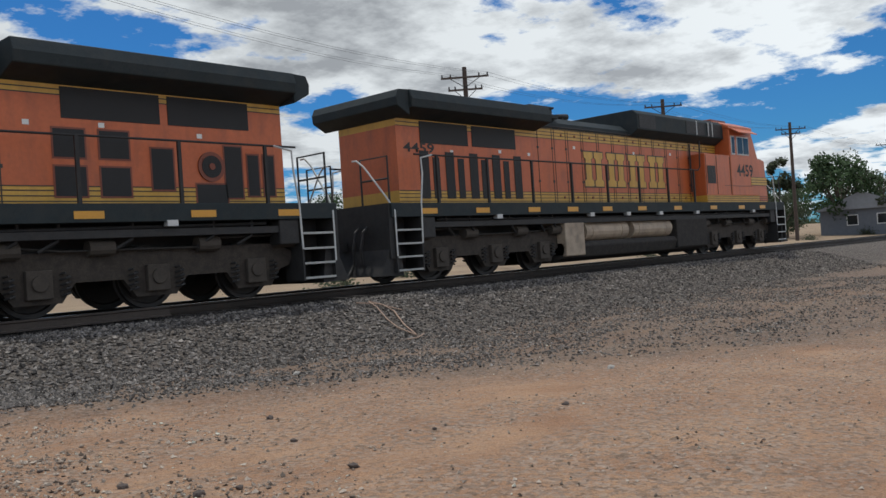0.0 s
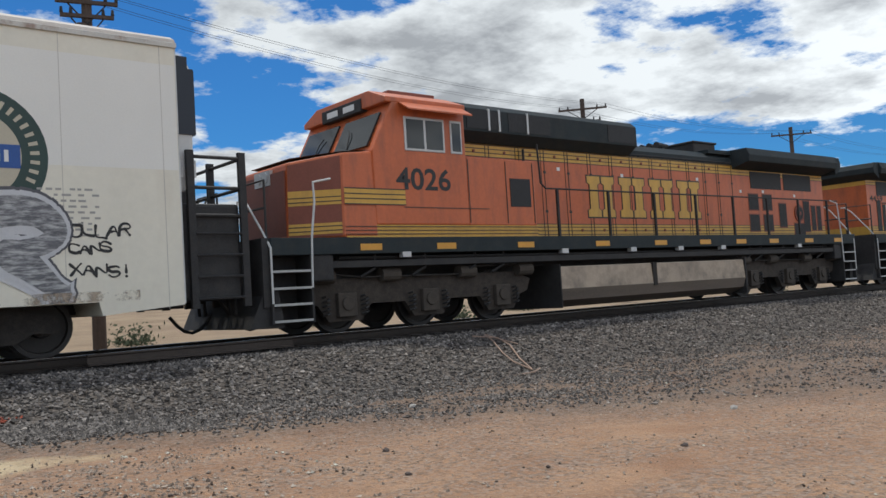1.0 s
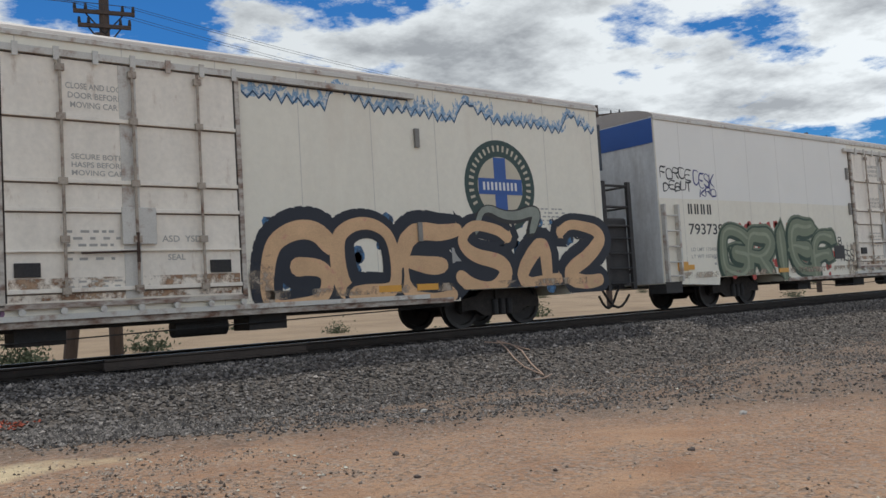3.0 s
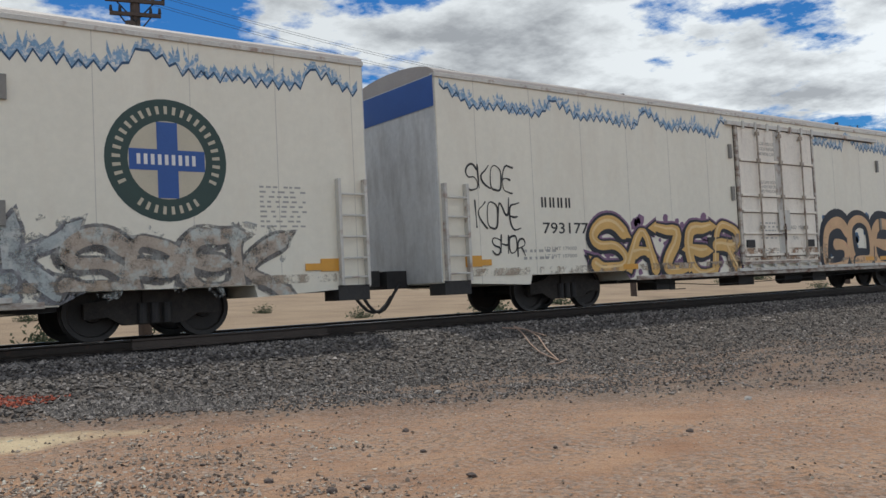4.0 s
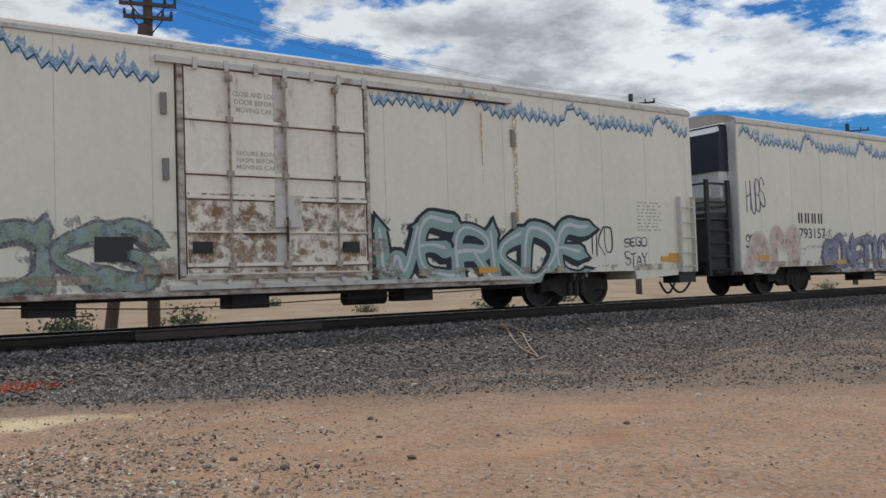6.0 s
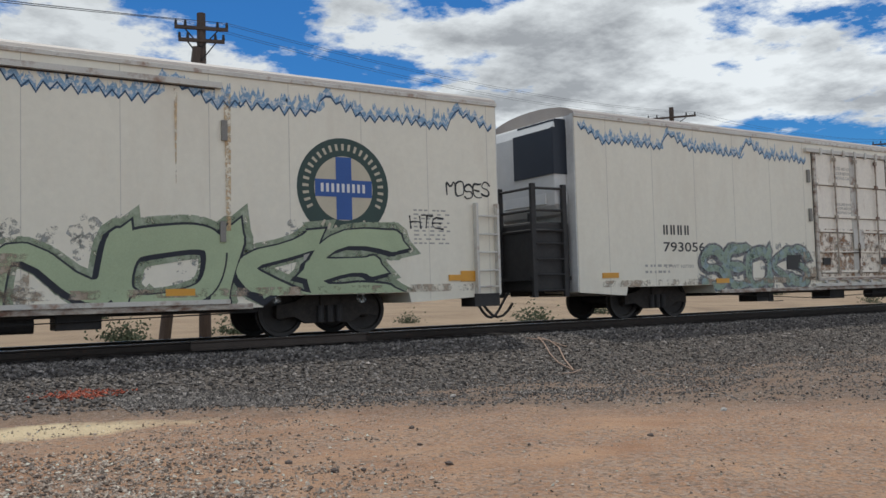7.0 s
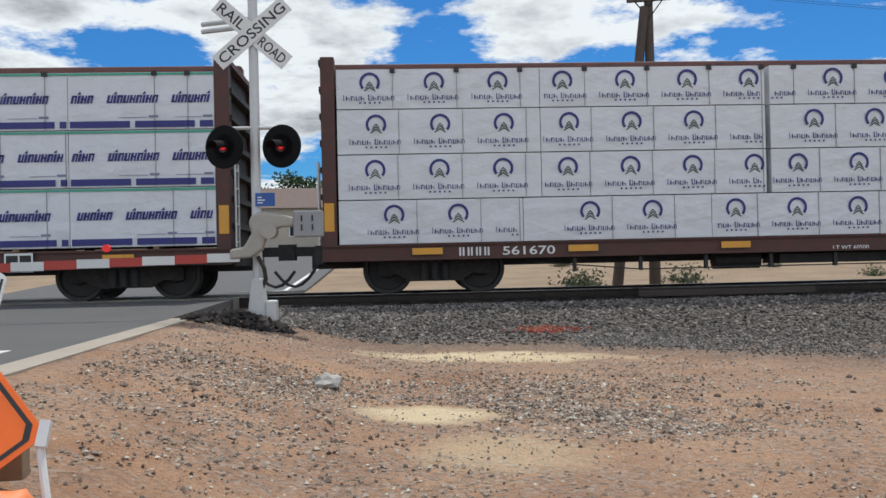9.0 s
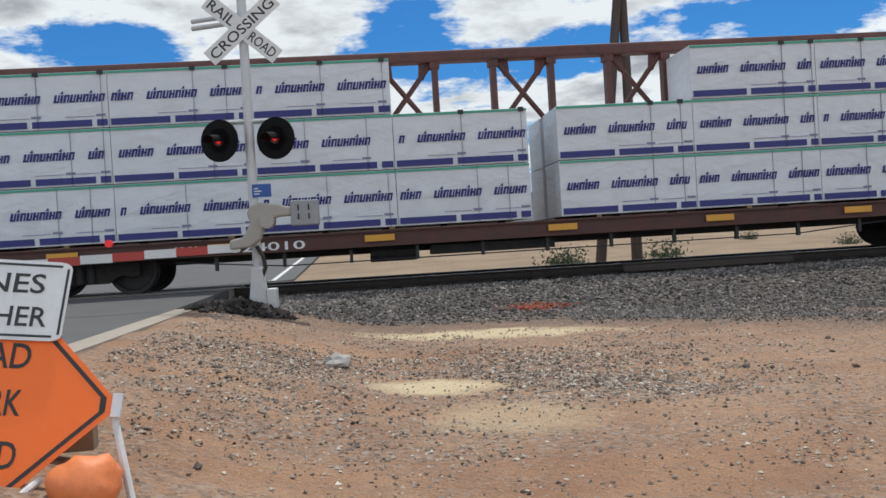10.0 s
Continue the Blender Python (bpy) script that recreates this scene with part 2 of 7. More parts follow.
ground_material()
WHITE = mat("reefer_white", (0.74, 0.70, 0.585), 0.5, var=0.06, scale=0.8, fine=9.0, bump=0.03, second=(0.64, 0.57, 0.46), amount=0.24, stretch=(1.2, 1.2, 0.3), edge=0.25)
WHITE_END = mat("reefer_end", (0.60, 0.60, 0.58), 0.5, var=0.14, scale=1.0, fine=9.0, bump=0.03, second=(0.33, 0.31, 0.28), amount=0.34, stretch=(2, 2, 0.5), edge=0.2)
DOORW = mat("door_white", (0.76, 0.70, 0.60), 0.5, var=0.12, scale=1.4, fine=12.0, bump=0.03, second=(0.36, 0.24, 0.15), amount=0.30, stretch=(2, 2, 0.6), edge=0.1)
TRIMW = mat("trim_white", (0.55, 0.53, 0.48), 0.55, var=0.15, scale=2.0, second=(0.23, 0.12, 0.065), amount=0.37, edge=0.10, bump=0.05)
TRIMR = mat("trim_rust", (0.50, 0.46, 0.40), 0.65, var=0.2, scale=2.2, second=(0.15, 0.08, 0.05), amount=0.46, edge=0.12, stretch=(.8, 1, 2), bump=0.05)
ROOFM = mat("roof_metal", (0.36, 0.315, 0.275), 0.5, var=0.15, scale=1.2)
SEAM = mat("panel_seam", (0.50, 0.47, 0.41), 0.7)
BLACK = mat("black_steel", (0.034, 0.033, 0.033), 0.65, var=0.4, scale=4.0, second=(0.048, 0.042, 0.038), amount=0.36, edge=0.15, spec=0.3)
TRUCKM = mat("truck_grime", (0.042, 0.038, 0.035), 0.85, var=0.35, scale=5.0, second=(0.075, 0.062, 0.05), amount=0.33, edge=0.15, spec=0.2)
WHEELM = mat("wheel_steel", (0.034, 0.031, 0.029), 0.6, var=0.3, scale=6.0, metal=0.2)
DARKG = mat("dark_green_paint", (0.024, 0.032, 0.035), 0.7, spec=0.25, var=0.3, scale=2.0, second=(0.045, 0.045, 0.042), amount=0.34, edge=0.2)
ORANGE = mat("orange_paint", (0.50, 0.118, 0.036), 0.42, var=0.14, scale=1.2, fine=15.0, bump=0.02, second=(0.22, 0.07, 0.035), amount=0.31, stretch=(2, 2, 0.5), edge=0.2)
YELLOW = mat("yellow_paint", (0.58, 0.33, 0.05), 0.45, var=0.15, scale=1.5, bump=0.02, second=(0.38, 0.21, 0.05), amount=0.32, stretch=(2, 2, 0.6), edge=0.2)
REFLECT = mat("orange_reflector", (0.62, 0.30, 0.03), 0.35, var=0.1, bump=0)
SILVER = mat("silver_paint", (0.40, 0.315, 0.23), 0.6, metal=0.0, var=0.2, scale=1.5, second=(0.12, 0.10, 0.08), amount=0.35, edge=0.2)
GLASS = glass("window_glass", (0.02, 0.024, 0.027))
INK = mat("black_ink", (0.025, 0.025, 0.025), 0.6, var=0.1, bump=0)
GREYINK = mat("grey_ink", (0.36, 0.35, 0.32), 0.7, var=0.1, bump=0)
WHITEINK = mat("white_ink", (0.7, 0.7, 0.68), 0.6, var=0.08, bump=0)
BLUE = mat("blue_paint", (0.025, 0.085, 0.30), 0.5, var=0.12, bump=0)
GREEN = mat("emblem_green", (0.022, 0.05, 0.042), 0.5, var=0.15, bump=0)
CREAM = mat("emblem_cream", (0.50, 0.45, 0.34), 0.5, var=0.1, bump=0)
BROWN = mat("brown_paint", (0.085, 0.028, 0.02), 0.6, var=0.2, scale=2.0, second=(0.05, 0.03, 0.025), amount=0.4, edge=0.2)


def wrap_material():
    """White plastic sheet pulled into long slanting wrinkles."""
    m = mat("lumber_wrap", (0.625, 0.635, 0.65), 0.34, var=0.05, scale=1.5, fine=5.0, bump=0.5)
    t = m.node_tree
    tc = nd(t, "ShaderNodeTexCoord")
    oi = nd(t, "ShaderNodeObjectInfo")
    shift = nd(t, "ShaderNodeVectorMath")
    shift.operation = "ADD"
    far = nd(t, "ShaderNodeMath")
    far.operation = "MULTIPLY"
    far.inputs[1].default_value = 40.0
    t.links.new(oi.outputs["Random"], far.inputs[0])
    t.links.new(tc.outputs["Object"], shift.inputs[0])
    t.links.new(far.outputs[0], shift.inputs[1])
    heights = []
    for angle, scale in ((0.22, 1.0), (-0.35, 0.8)):
        turn = nd(t, "ShaderNodeMapping", Rotation=(0, angle, 0))
        mp = nd(t, "ShaderNodeMapping", Scale=(0.55, 1.0, 3.2))
        t.links.new(shift.outputs[0], turn.inputs[0])
        t.links.new(turn.outputs[0], mp.inputs[0])
        n = nd(t, "ShaderNodeTexNoise", Scale=scale, Detail=3.0, Roughness=0.5)
        t.links.new(mp.outputs[0], n.inputs["Vector"])
        r = nd(t, "ShaderNodeValToRGB")
        r.color_ramp.elements[0].position, r.color_ramp.elements[1].position = 0.44, 0.74
        t.links.new(n.outputs[0], r.inputs[0])
        heights.append(r.outputs[0])
    add = nd(t, "ShaderNodeMath")
    add.operation = "ADD"
    t.links.new(heights[0], add.inputs[0])
    t.links.new(heights[1], add.inputs[1])
    bp = nd(t, "ShaderNodeBump", Strength=0.30, Distance=0.04)
    t.links.new(add.outputs[0], bp.inputs["Height"])
    b = t.nodes["Principled BSDF"]
    t.links.new(b.inputs["Normal"].links[0].from_socket, bp.inputs["Normal"])
    t.links.new(bp.outputs[0], b.inputs["Normal"])
    return m


WRAP = wrap_material()

NAVY = mat("navy_print", (0.022, 0.024, 0.16), 0.45, var=0.1, bump=0)
TEAL = mat("teal_print", (0.06, 0.33, 0.22), 0.5, var=0.1, bump=0)
STRAP = mat("strap", (0.24, 0.24, 0.25), 0.5, bump=0)
CHAIN = mat("grab_iron_white", (0.55, 0.55, 0.53), 0.5, var=0.1, bump=0)
RAIL = mat("rail_steel", (0.034, 0.026, 0.021), 0.7, metal=0.3, var=0.3, scale=4.0, second=(0.07, 0.038, 0.024), amount=0.35)
RAILTOP = mat("rail_head", (0.45, 0.44, 0.43), 0.25, metal=1.0)
TIE = mat("tie_wood", (0.028, 0.022, 0.018), 0.9, var=0.3, scale=6.0, rand=0.2)
ROAD = mat("asphalt", (0.085, 0.082, 0.08), 0.85, var=0.15, scale=1.0, fine=90.0, bump=0.3)
CONCRETE = mat("concrete", (0.32, 0.275, 0.22), 0.85, var=0.15, scale=2.0, fine=60.0, bump=0.2)
ALU = mat("aluminium", (0.52, 0.52, 0.51), 0.5, metal=0.35, var=0.12, scale=3.0, bump=0.03)
WOODP = mat("pole_wood", (0.075, 0.055, 0.045), 0.9, var=0.3, scale=3.0, stretch=(4, 4, 0.4))


# ---- mesh helpers ----
def bx(bm, x0, x1, y0, y1, z0, z1):
    v = [bm.verts.new(p) for p in ((x0, y0, z0), (x1, y0, z0), (x1, y1, z0), (x0, y1, z0), (x0, y0, z1), (x1, y0, z1), (x1, y1, z1), (x0, y1, z1))]
    for f in ((3, 2, 1, 0), (4, 5, 6, 7), (0, 1, 5, 4), (1, 2, 6, 5), (2, 3, 7, 6), (3, 0, 4, 7)):
        bm.faces.new([v[k] for k in f])
    return v


def prism(bm, pts, a0, a1, axis="y"):
    """A polygon drawn in the two other axes, pushed from a0 to a1 along the axis."""
    def place(p, a):
        return {"y": (p[0], a, p[1]), "x": (a, p[0], p[1]), "z": (p[0], p[1], a)}[axis]
    lo = [bm.verts.new(place(p, a0)) for p in pts]
    hi = [bm.verts.new(place(p, a1)) for p in pts]
    n = len(pts)
    bm.faces.new(lo)
    bm.faces.new(hi[::-1])
    for k in range(n):
        bm.faces.new((lo[k], hi[k], hi[(k + 1) % n], lo[(k + 1) % n]))


def rod(bm, p, q, r, n=8, r2=None):
    p, q = Vector(p), Vector(q)
    d = (q - p).normalized()
    u = d.orthogonal().normalized()
    w = d.cross(u)
    r2 = r if r2 is None else r2
    a = [bm.verts.new(p + r * (u * math.cos(2 * math.pi * k / n) + w * math.sin(2 * math.pi * k / n))) for k in range(n)]
    b = [bm.verts.new(q + r2 * (u * math.cos(2 * math.pi * k / n) + w * math.sin(2 * math.pi * k / n))) for k in range(n)]
    for k in range(n):
        bm.faces.new((a[k], a[(k + 1) % n], b[(k + 1) % n], b[k]))
    bm.faces.new(a[::-1])
    bm.faces.new(b)


def tube(bm, pts, r, n=6):
    """A bent round bar through the points, as one piece."""
    pts = [Vector(q) for q in pts]
    ref = Vector((.31, .57, .76))
    rings = []
    for k, q in enumerate(pts):
        d = (pts[min(k + 1, len(pts) - 1)] - pts[max(k - 1, 0)]).normalized()
        u = (ref - d * ref.dot(d)).normalized()
        w = d.cross(u)
        rings.append([bm.verts.new(q + r * (u * math.cos(2 * math.pi * i / n) + w * math.sin(2 * math.pi * i / n))) for i in range(n)])
    for a, b in zip(rings, rings[1:]):
        for i in range(n):
            bm.faces.new((a[i], a[(i + 1) % n], b[(i + 1) % n], b[i]))
    bm.faces.new(rings[0][::-1])
    bm.faces.new(rings[-1])


def part(name, bm, material, parent, label="", smooth=False, bevel=0.0):
    bmesh.ops.recalc_face_normals(bm, faces=bm.faces[:])
    me = bpy.data.meshes.new(name)
    bm.to_mesh(me)
    bm.free()
    return part_mesh(name, me, material, parent, label, smooth, bevel)


def part_mesh(name, me, material, parent, label="", smooth=False, bevel=0.0):
    if not me.materials:
        me.materials.append(material)
    if smooth:
        me.shade_smooth()
    ob = new(name, me)
    ob.parent = parent
    if bevel:
        md = ob.modifiers.new("bevel", "BEVEL")
        md.width, md.segments, md.limit_method, md.angle_limit = bevel, 2, "ANGLE", radians(40)
    if label:
        ob["label"] = label
    return ob


def boxpart(name, parent, material, *dims, label="", bevel=0.0):
    bm = bmesh.new()
    bx(bm, *dims)
    return part(name, bm, material, parent, label, bevel=bevel)


def boxes(name, parent, material, dims):
    """One part for each box."""
    for d in dims:
        boxpart(name, parent, material, *d)


def thing(name, m, label, category, group=""):
    ob = new(name)
    ob.empty_display_size = 0.2
    ob.matrix_basis = m
    return tagged(ob, label, category, group)


def structure(name, bm, material, label=""):
    ob = part(name, bm, material, None)
    return tagged(ob, label, kind="structure")


def text_mesh(body, offset=0.0, spacing=1.0, shear=0.0):
    """Letters of height about 0.7 at the origin, in the xy plane."""
    cu = bpy.data.curves.new("letters", "FONT")
    cu.body, cu.size, cu.offset, cu.resolution_u, cu.space_character, cu.shear = body, 1.0, offset, 3, spacing, shear
    ob = bpy.data.objects.new("letters", cu)
    me = bpy.data.meshes.new_from_object(ob)
    bpy.data.objects.remove(ob)
    bpy.data.curves.remove(cu)
    return me


def fit_text(me, x0, x1, z0, z1, y, face=-1):
    """Stand the letters up in the box x0..x1, z0..z1 at depth y, read from the -y side (face -1) or the +y side."""
    n = len(me.vertices)
    co = np.empty(n * 3)
    me.vertices.foreach_get("co", co)
    co = co.reshape(-1, 3)
    lo, hi = co.min(0), co.max(0)
    u = (co[:, 0] - lo[0]) / max(1e-6, hi[0] - lo[0])
    v = (co[:, 1] - lo[1]) / max(1e-6, hi[1] - lo[1])
    co[:, 0] = x0 + u * (x1 - x0) if face < 0 else x1 - u * (x1 - x0)
    co[:, 2] = z0 + v * (z1 - z0)
    co[:, 1] = y
    me.vertices.foreach_set("co", co.ravel())
    me.update()
    return me


def lettering(parent, body, x0, x1, z0, z1, y, material, face=-1, name="lettering", offset=0.01, label=""):
    me = fit_text(text_mesh(body, offset), x0, x1, z0, z1, y, face)
    return part_mesh(name, me, material, parent, label)


# ---- ground, road and track ----
def lerp(a, b, f):
    f = max(0.0, min(1.0, f))
    return a + (b - a) * f


def smooth01(f):
    f = max(0.0, min(1.0, f))
    return f * f * (3 - 2 * f)


ROAD_EDGE = -3.55


def ground_z(x, y):
    """Height of the earth: level with the road at the crossing, lower to its right, a ballast bank under the rails."""
    dirt = -0.56 - 0.028 * max(0.0, min(x, 11.0)) + 0.012 * (min(max(y, 0), 9) - 6)
    ramp = smooth01((x + 3.3) / 3.0)
    z = lerp(-0.062, dirt, ramp)
    bank = smooth01((y - 9.0) / 3.3)
    top = -0.195
    if y < TRACK:
        z = lerp(z, top, bank)
    else:
        z = lerp(top, -0.42, smooth01((y - 16.6) / 3.0)) + .045 * (min(max(y, 26), 90) - 26)
    if x < ROAD_EDGE + 0.1 and y < 20:
        z = min(z, -0.14)
    fine = noise.fractal(Vector((x * 0.9, y * 0.9, 0)), 0.8, 2.0, 4) * 0.03
    if 9.5 < y < 19:
        fine *= 0.4
    return z + fine


def build_ground():
    xs = [-3000, -800, -250, -100, -50, -30, -20, -14] + [-10 + 0.25 * k for k in range(133)] + [24, 26, 29, 33, 38, 45, 55, 70, 100, 160, 300, 800, 3000]
    ys = [-3000, -600, -150, -50, -25, -12, -8] + [-6 + 0.2 * k for k in range(121)] + [19, 20, 22, 25, 30, 40, 60, 100, 200, 600, 3000]
    verts, faces = [], []
    for y in ys:
        for x in xs:
            verts.append((x, y, ground_z(x, y)))
    w = len(xs)
    for j in range(len(ys) - 1):
        for i in range(w - 1):
            a = j * w + i
            faces.append((a, a + 1, a + w + 1, a + w))
    me = bpy.data.meshes.new("ground")
    me.from_pydata(verts, [], faces)
    me.materials.append(MATS["dirt"])
    me.shade_smooth()
    tagged(new("ground", me), "red-brown packed dirt with gravel streaks and pale sand", "ground", kind="structure")


def stones(name, spots, material, label, squash=0.75):
    """Broken stones as one object: spots of x, y, z, size."""
    base = np.array([(1, 0, 0), (-1, 0, 0), (0, 1, 0), (0, -1, 0), (0, 0, 1), (0, 0, -1)], float)
    tri = np.array([(0, 2, 4), (2, 1, 4), (1, 3, 4), (3, 0, 4), (2, 0, 5), (1, 2, 5), (3, 1, 5), (0, 3, 5)])
    rng = np.random.default_rng(5)
    n = len(spots)
    sp = np.array(spots)
    jit = base[None] * rng.uniform(0.55, 1.25, (n, 6, 1)) + rng.normal(0, 0.22, (n, 6, 3))
    a = rng.uniform(0, 6.28, n)
    c, s = np.cos(a)[:, None], np.sin(a)[:, None]
    x, y, z = jit[..., 0], jit[..., 1], jit[..., 2] * squash
    v = np.stack([x * c - y * s, x * s + y * c, z], -1) * sp[:, None, 3:4] + sp[:, None, :3]
    f = (tri[None] + 6 * np.arange(n)[:, None, None]).reshape(-1, 3)
    me = bpy.data.meshes.new(name)
    me.from_pydata(v.reshape(-1, 3).tolist(), [], f.tolist())
    me.materials.append(material)
    return tagged(new(name, me), label, "stones", kind="stuff")


def stone_material(name, dark, light):
    m = bpy.data.materials.new(name)
    m.use_nodes = True
    t = m.node_tree
    b = t.nodes["Principled BSDF"]
    b.inputs["Roughness"].default_value = 0.9
    b.inputs["Specular IOR Level"].default_value = 0.25
    g = nd(t, "ShaderNodeNewGeometry")
    r = nd(t, "ShaderNodeValToRGB")
    e = r.color_ramp.elements
    e[0].color, e[1].color = (*dark, 1), (*light, 1)
    e[1].position = 0.92
    x = r.color_ramp.elements.new(1.0)
    x.color = (*[min(0.6, 1.6 * q) for q in light], 1)
    t.links.new(g.outputs["Random Per Island"], r.inputs[0])
    t.links.new(r.outputs[0], b.inputs["Base Color"])
    return m


def build_stones():
    rng = random.Random(3)
    spots = []
    for k in range(40000):
        y = 8.9 + 3.9 * rng.random() ** 0.8
        x = -3.0 + 36 * rng.random() ** 1.5
        if y < 9.8 and rng.random() < (9.8 - y) * 0.8:
            continue
        s = rng.uniform(0.017, 0.038) * (1.35 if rng.random() < 0.1 else 1)
        spots.append((x, y, ground_z(x, y) + s * 0.35, s))
    # stones that have rolled off the bank, spread wider along the track
    for k in range(46000):
        x = 2.0 + 24 * rng.random() ** 1.3
        low = 9.4 - min(5.2, .52 * max(0, x - 2.3))
        y = 9.7 - (9.7 - low) * rng.random() ** 1.15 + rng.gauss(0, .35)
        if y > 9.9 or rng.random() < .75 * smooth01(.4 - 2.2 * noise.noise(Vector((x * .5, y * 1.2, 5.0))) - .25 * (y - 8)):
            continue
        s = rng.uniform(0.009, 0.028)
        spots.append((x, y, ground_z(x, y) + s * 0.3, s))
    stones("ballast", spots, stone_material("ballast_stones", (0.036, 0.032, 0.029), (0.225, 0.200, 0.178)), "dark grey crushed stone ballast along the rails")
    spots = []
    for k in range(300):
        x, y = 1.72 + rng.gauss(0, .24), 10.15 + rng.gauss(0, .11)
        s = rng.uniform(0.016, 0.032)
        spots.append((x, y, ground_z(x, y) + s * 0.6, s))
    stones("painted_stones", spots, stone_material("red_stones", (0.16, 0.035, 0.022), (0.40, 0.11, 0.065)), "ballast stones sprayed brick red by a survey mark")
    # stones against the ties, coloured near-black to stand for the train's shade
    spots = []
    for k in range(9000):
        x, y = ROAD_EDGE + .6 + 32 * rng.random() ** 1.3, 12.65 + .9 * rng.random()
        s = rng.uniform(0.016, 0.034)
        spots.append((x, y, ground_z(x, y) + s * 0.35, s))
    stones("shaded_ballast", spots, stone_material("shaded_stones", (0.014, 0.012, 0.011), (0.055, 0.048, 0.043)), "ballast stones against the rails, coloured dark for the shade there")
    spots = []
    for k in range(26000):
        x, y = -3.0 + 22 * rng.random() ** 1.6, -1.5 + 11 * rng.random()
        d = noise.noise(Vector((x * 0.35, y * 1.1, 3.0)))
        if d < -0.05 and rng.random() < 0.75:
            continue
        s = 0.004 + 0.013 * rng.random() ** 3.2
        if rng.random() < 0.01:
            s *= 2.0
        spots.append((x, y, ground_z(x, y) + s * 0.3, s))
    for k in range(26000):
        x, y = -2.9 + 6.5 * rng.random(), .2 + 7.8 * rng.random()
        if noise.noise(Vector((x * .7, y * .9, 8.0))) + .3 * noise.noise(Vector((x * 2.5, y * 2.5, 1.0))) < .05 and rng.random() < .88:
            continue
        s = 0.004 + 0.016 * rng.random() ** 3
        spots.append((x, y, ground_z(x, y) + s * 0.3, s))
    # thick spreads of gravel round the pale sand
    for cx, cy, sx, sy, count in ((0.85, 4.5, .7, .6, 4200), (-1.5, 4.6, .8, .5, 3600), (0.3, 5.6, 1.1, .35, 2600), (1.2, 3.6, .5, .35, 1800), (-1.6, 3.0, .7, .5, 1600)):
        for k in range(count):
            x, y = rng.gauss(cx, sx), rng.gauss(cy, sy)
            if x < -2.9 or ((x + .35) / .6) ** 2 + ((y - 4.0) / .36) ** 2 < 1:
                continue
            s = 0.005 + 0.019 * rng.random() ** 2.6
            spots.append((x, y, ground_z(x, y) + s * 0.3, s))
    stones("gravel", spots, stone_material("gravel_stones", (0.075, 0.056, 0.044), (0.47, 0.39, 0.315)), "loose grey and brown gravel scattered on the dirt")
    # dark earth heaped round the foot of the crossing signal
    spots = []
    for k in range(420):
        a, r = rng.uniform(0, 6.28), rng.random() ** 0.6
        x, y = -2.65 + 0.75 * r * math.cos(a), 8.55 + 0.45 * r * math.sin(a)
        s = rng.uniform(0.02, 0.07)
        spots.append((x, y, ground_z(x, y) + 0.16 * (1 - r) + 0.01, s))
    stones("earth_mound", spots, stone_material("dark_earth", (0.018, 0.015, 0.013), (0.06, 0.05, 0.045)), "heap of dark crumbled earth at the signal's foot")


def build_road():
    bm = bmesh.new()
    pts = [(-60, -0.09), (5, -0.07), (9, -0.04), (12.2, -0.008), (13.1, -0.004)]
    far = [(15.9, -0.004), (17, -0.01), (22, -0.2), (26, -0.32), (90, 2.56), (150, 2.56)]
    for prof in (pts, far):
        for (y0, z0), (y1, z1) in zip(prof, prof[1:]):
            v = [bm.verts.new(p) for p in ((-14, y0, z0), (ROAD_EDGE, y0, z0), (ROAD_EDGE, y1, z1), (-14, y1, z1), (-14, y0, z0 - .3), (ROAD_EDGE, y0, z0 - .3), (ROAD_EDGE, y1, z1 - .3), (-14, y1, z1 - .3))]
            for f in ((0, 1, 2, 3), (1, 0, 4, 5), (2, 1, 5, 6), (3, 2, 6, 7), (0, 3, 7, 4)):
                bm.faces.new([v[k] for k in f])
    structure("road", bm, ROAD, "grey worn asphalt road running over the level crossing")
    bm = bmesh.new()
    for y0, y1, z in ((13.1, 13.70, 0), (13.90, 15.12, 0), (15.32, 15.9, 0)):
        bx(bm, -14, ROAD_EDGE, y0, y1, -0.2, z - 0.004)
    structure("crossing_panel", bm, CONCRETE, "concrete panels between the rails at the crossing")
    bm = bmesh.new()
    bx(bm, ROAD_EDGE, ROAD_EDGE + 0.3, -30, 8.7, -0.4, -0.045)
    structure("kerb", bm, CONCRETE, "pale concrete kerb strip along the road edge")
    bm = bmesh.new()
    bx(bm, -8.4, ROAD_EDGE - 0.5, 4.6, 5.05, -0.1, -0.064)
    bx(bm, -8.7, -8.55, -30, 11.5, -0.1, -0.02)
    for (y0, z0), (y1, z1) in zip(far[1:], far[2:]):
        prism(bm, [(y0, z0 - .02), (y1, z1 - .02), (y1, z1 + .006), (y0, z0 + .006)], ROAD_EDGE - .75, ROAD_EDGE - .6, "x")
    structure("road_marking", bm, mat("road_paint", (0.6, 0.59, 0.56), 0.7), "worn white stop line and road edge lines")


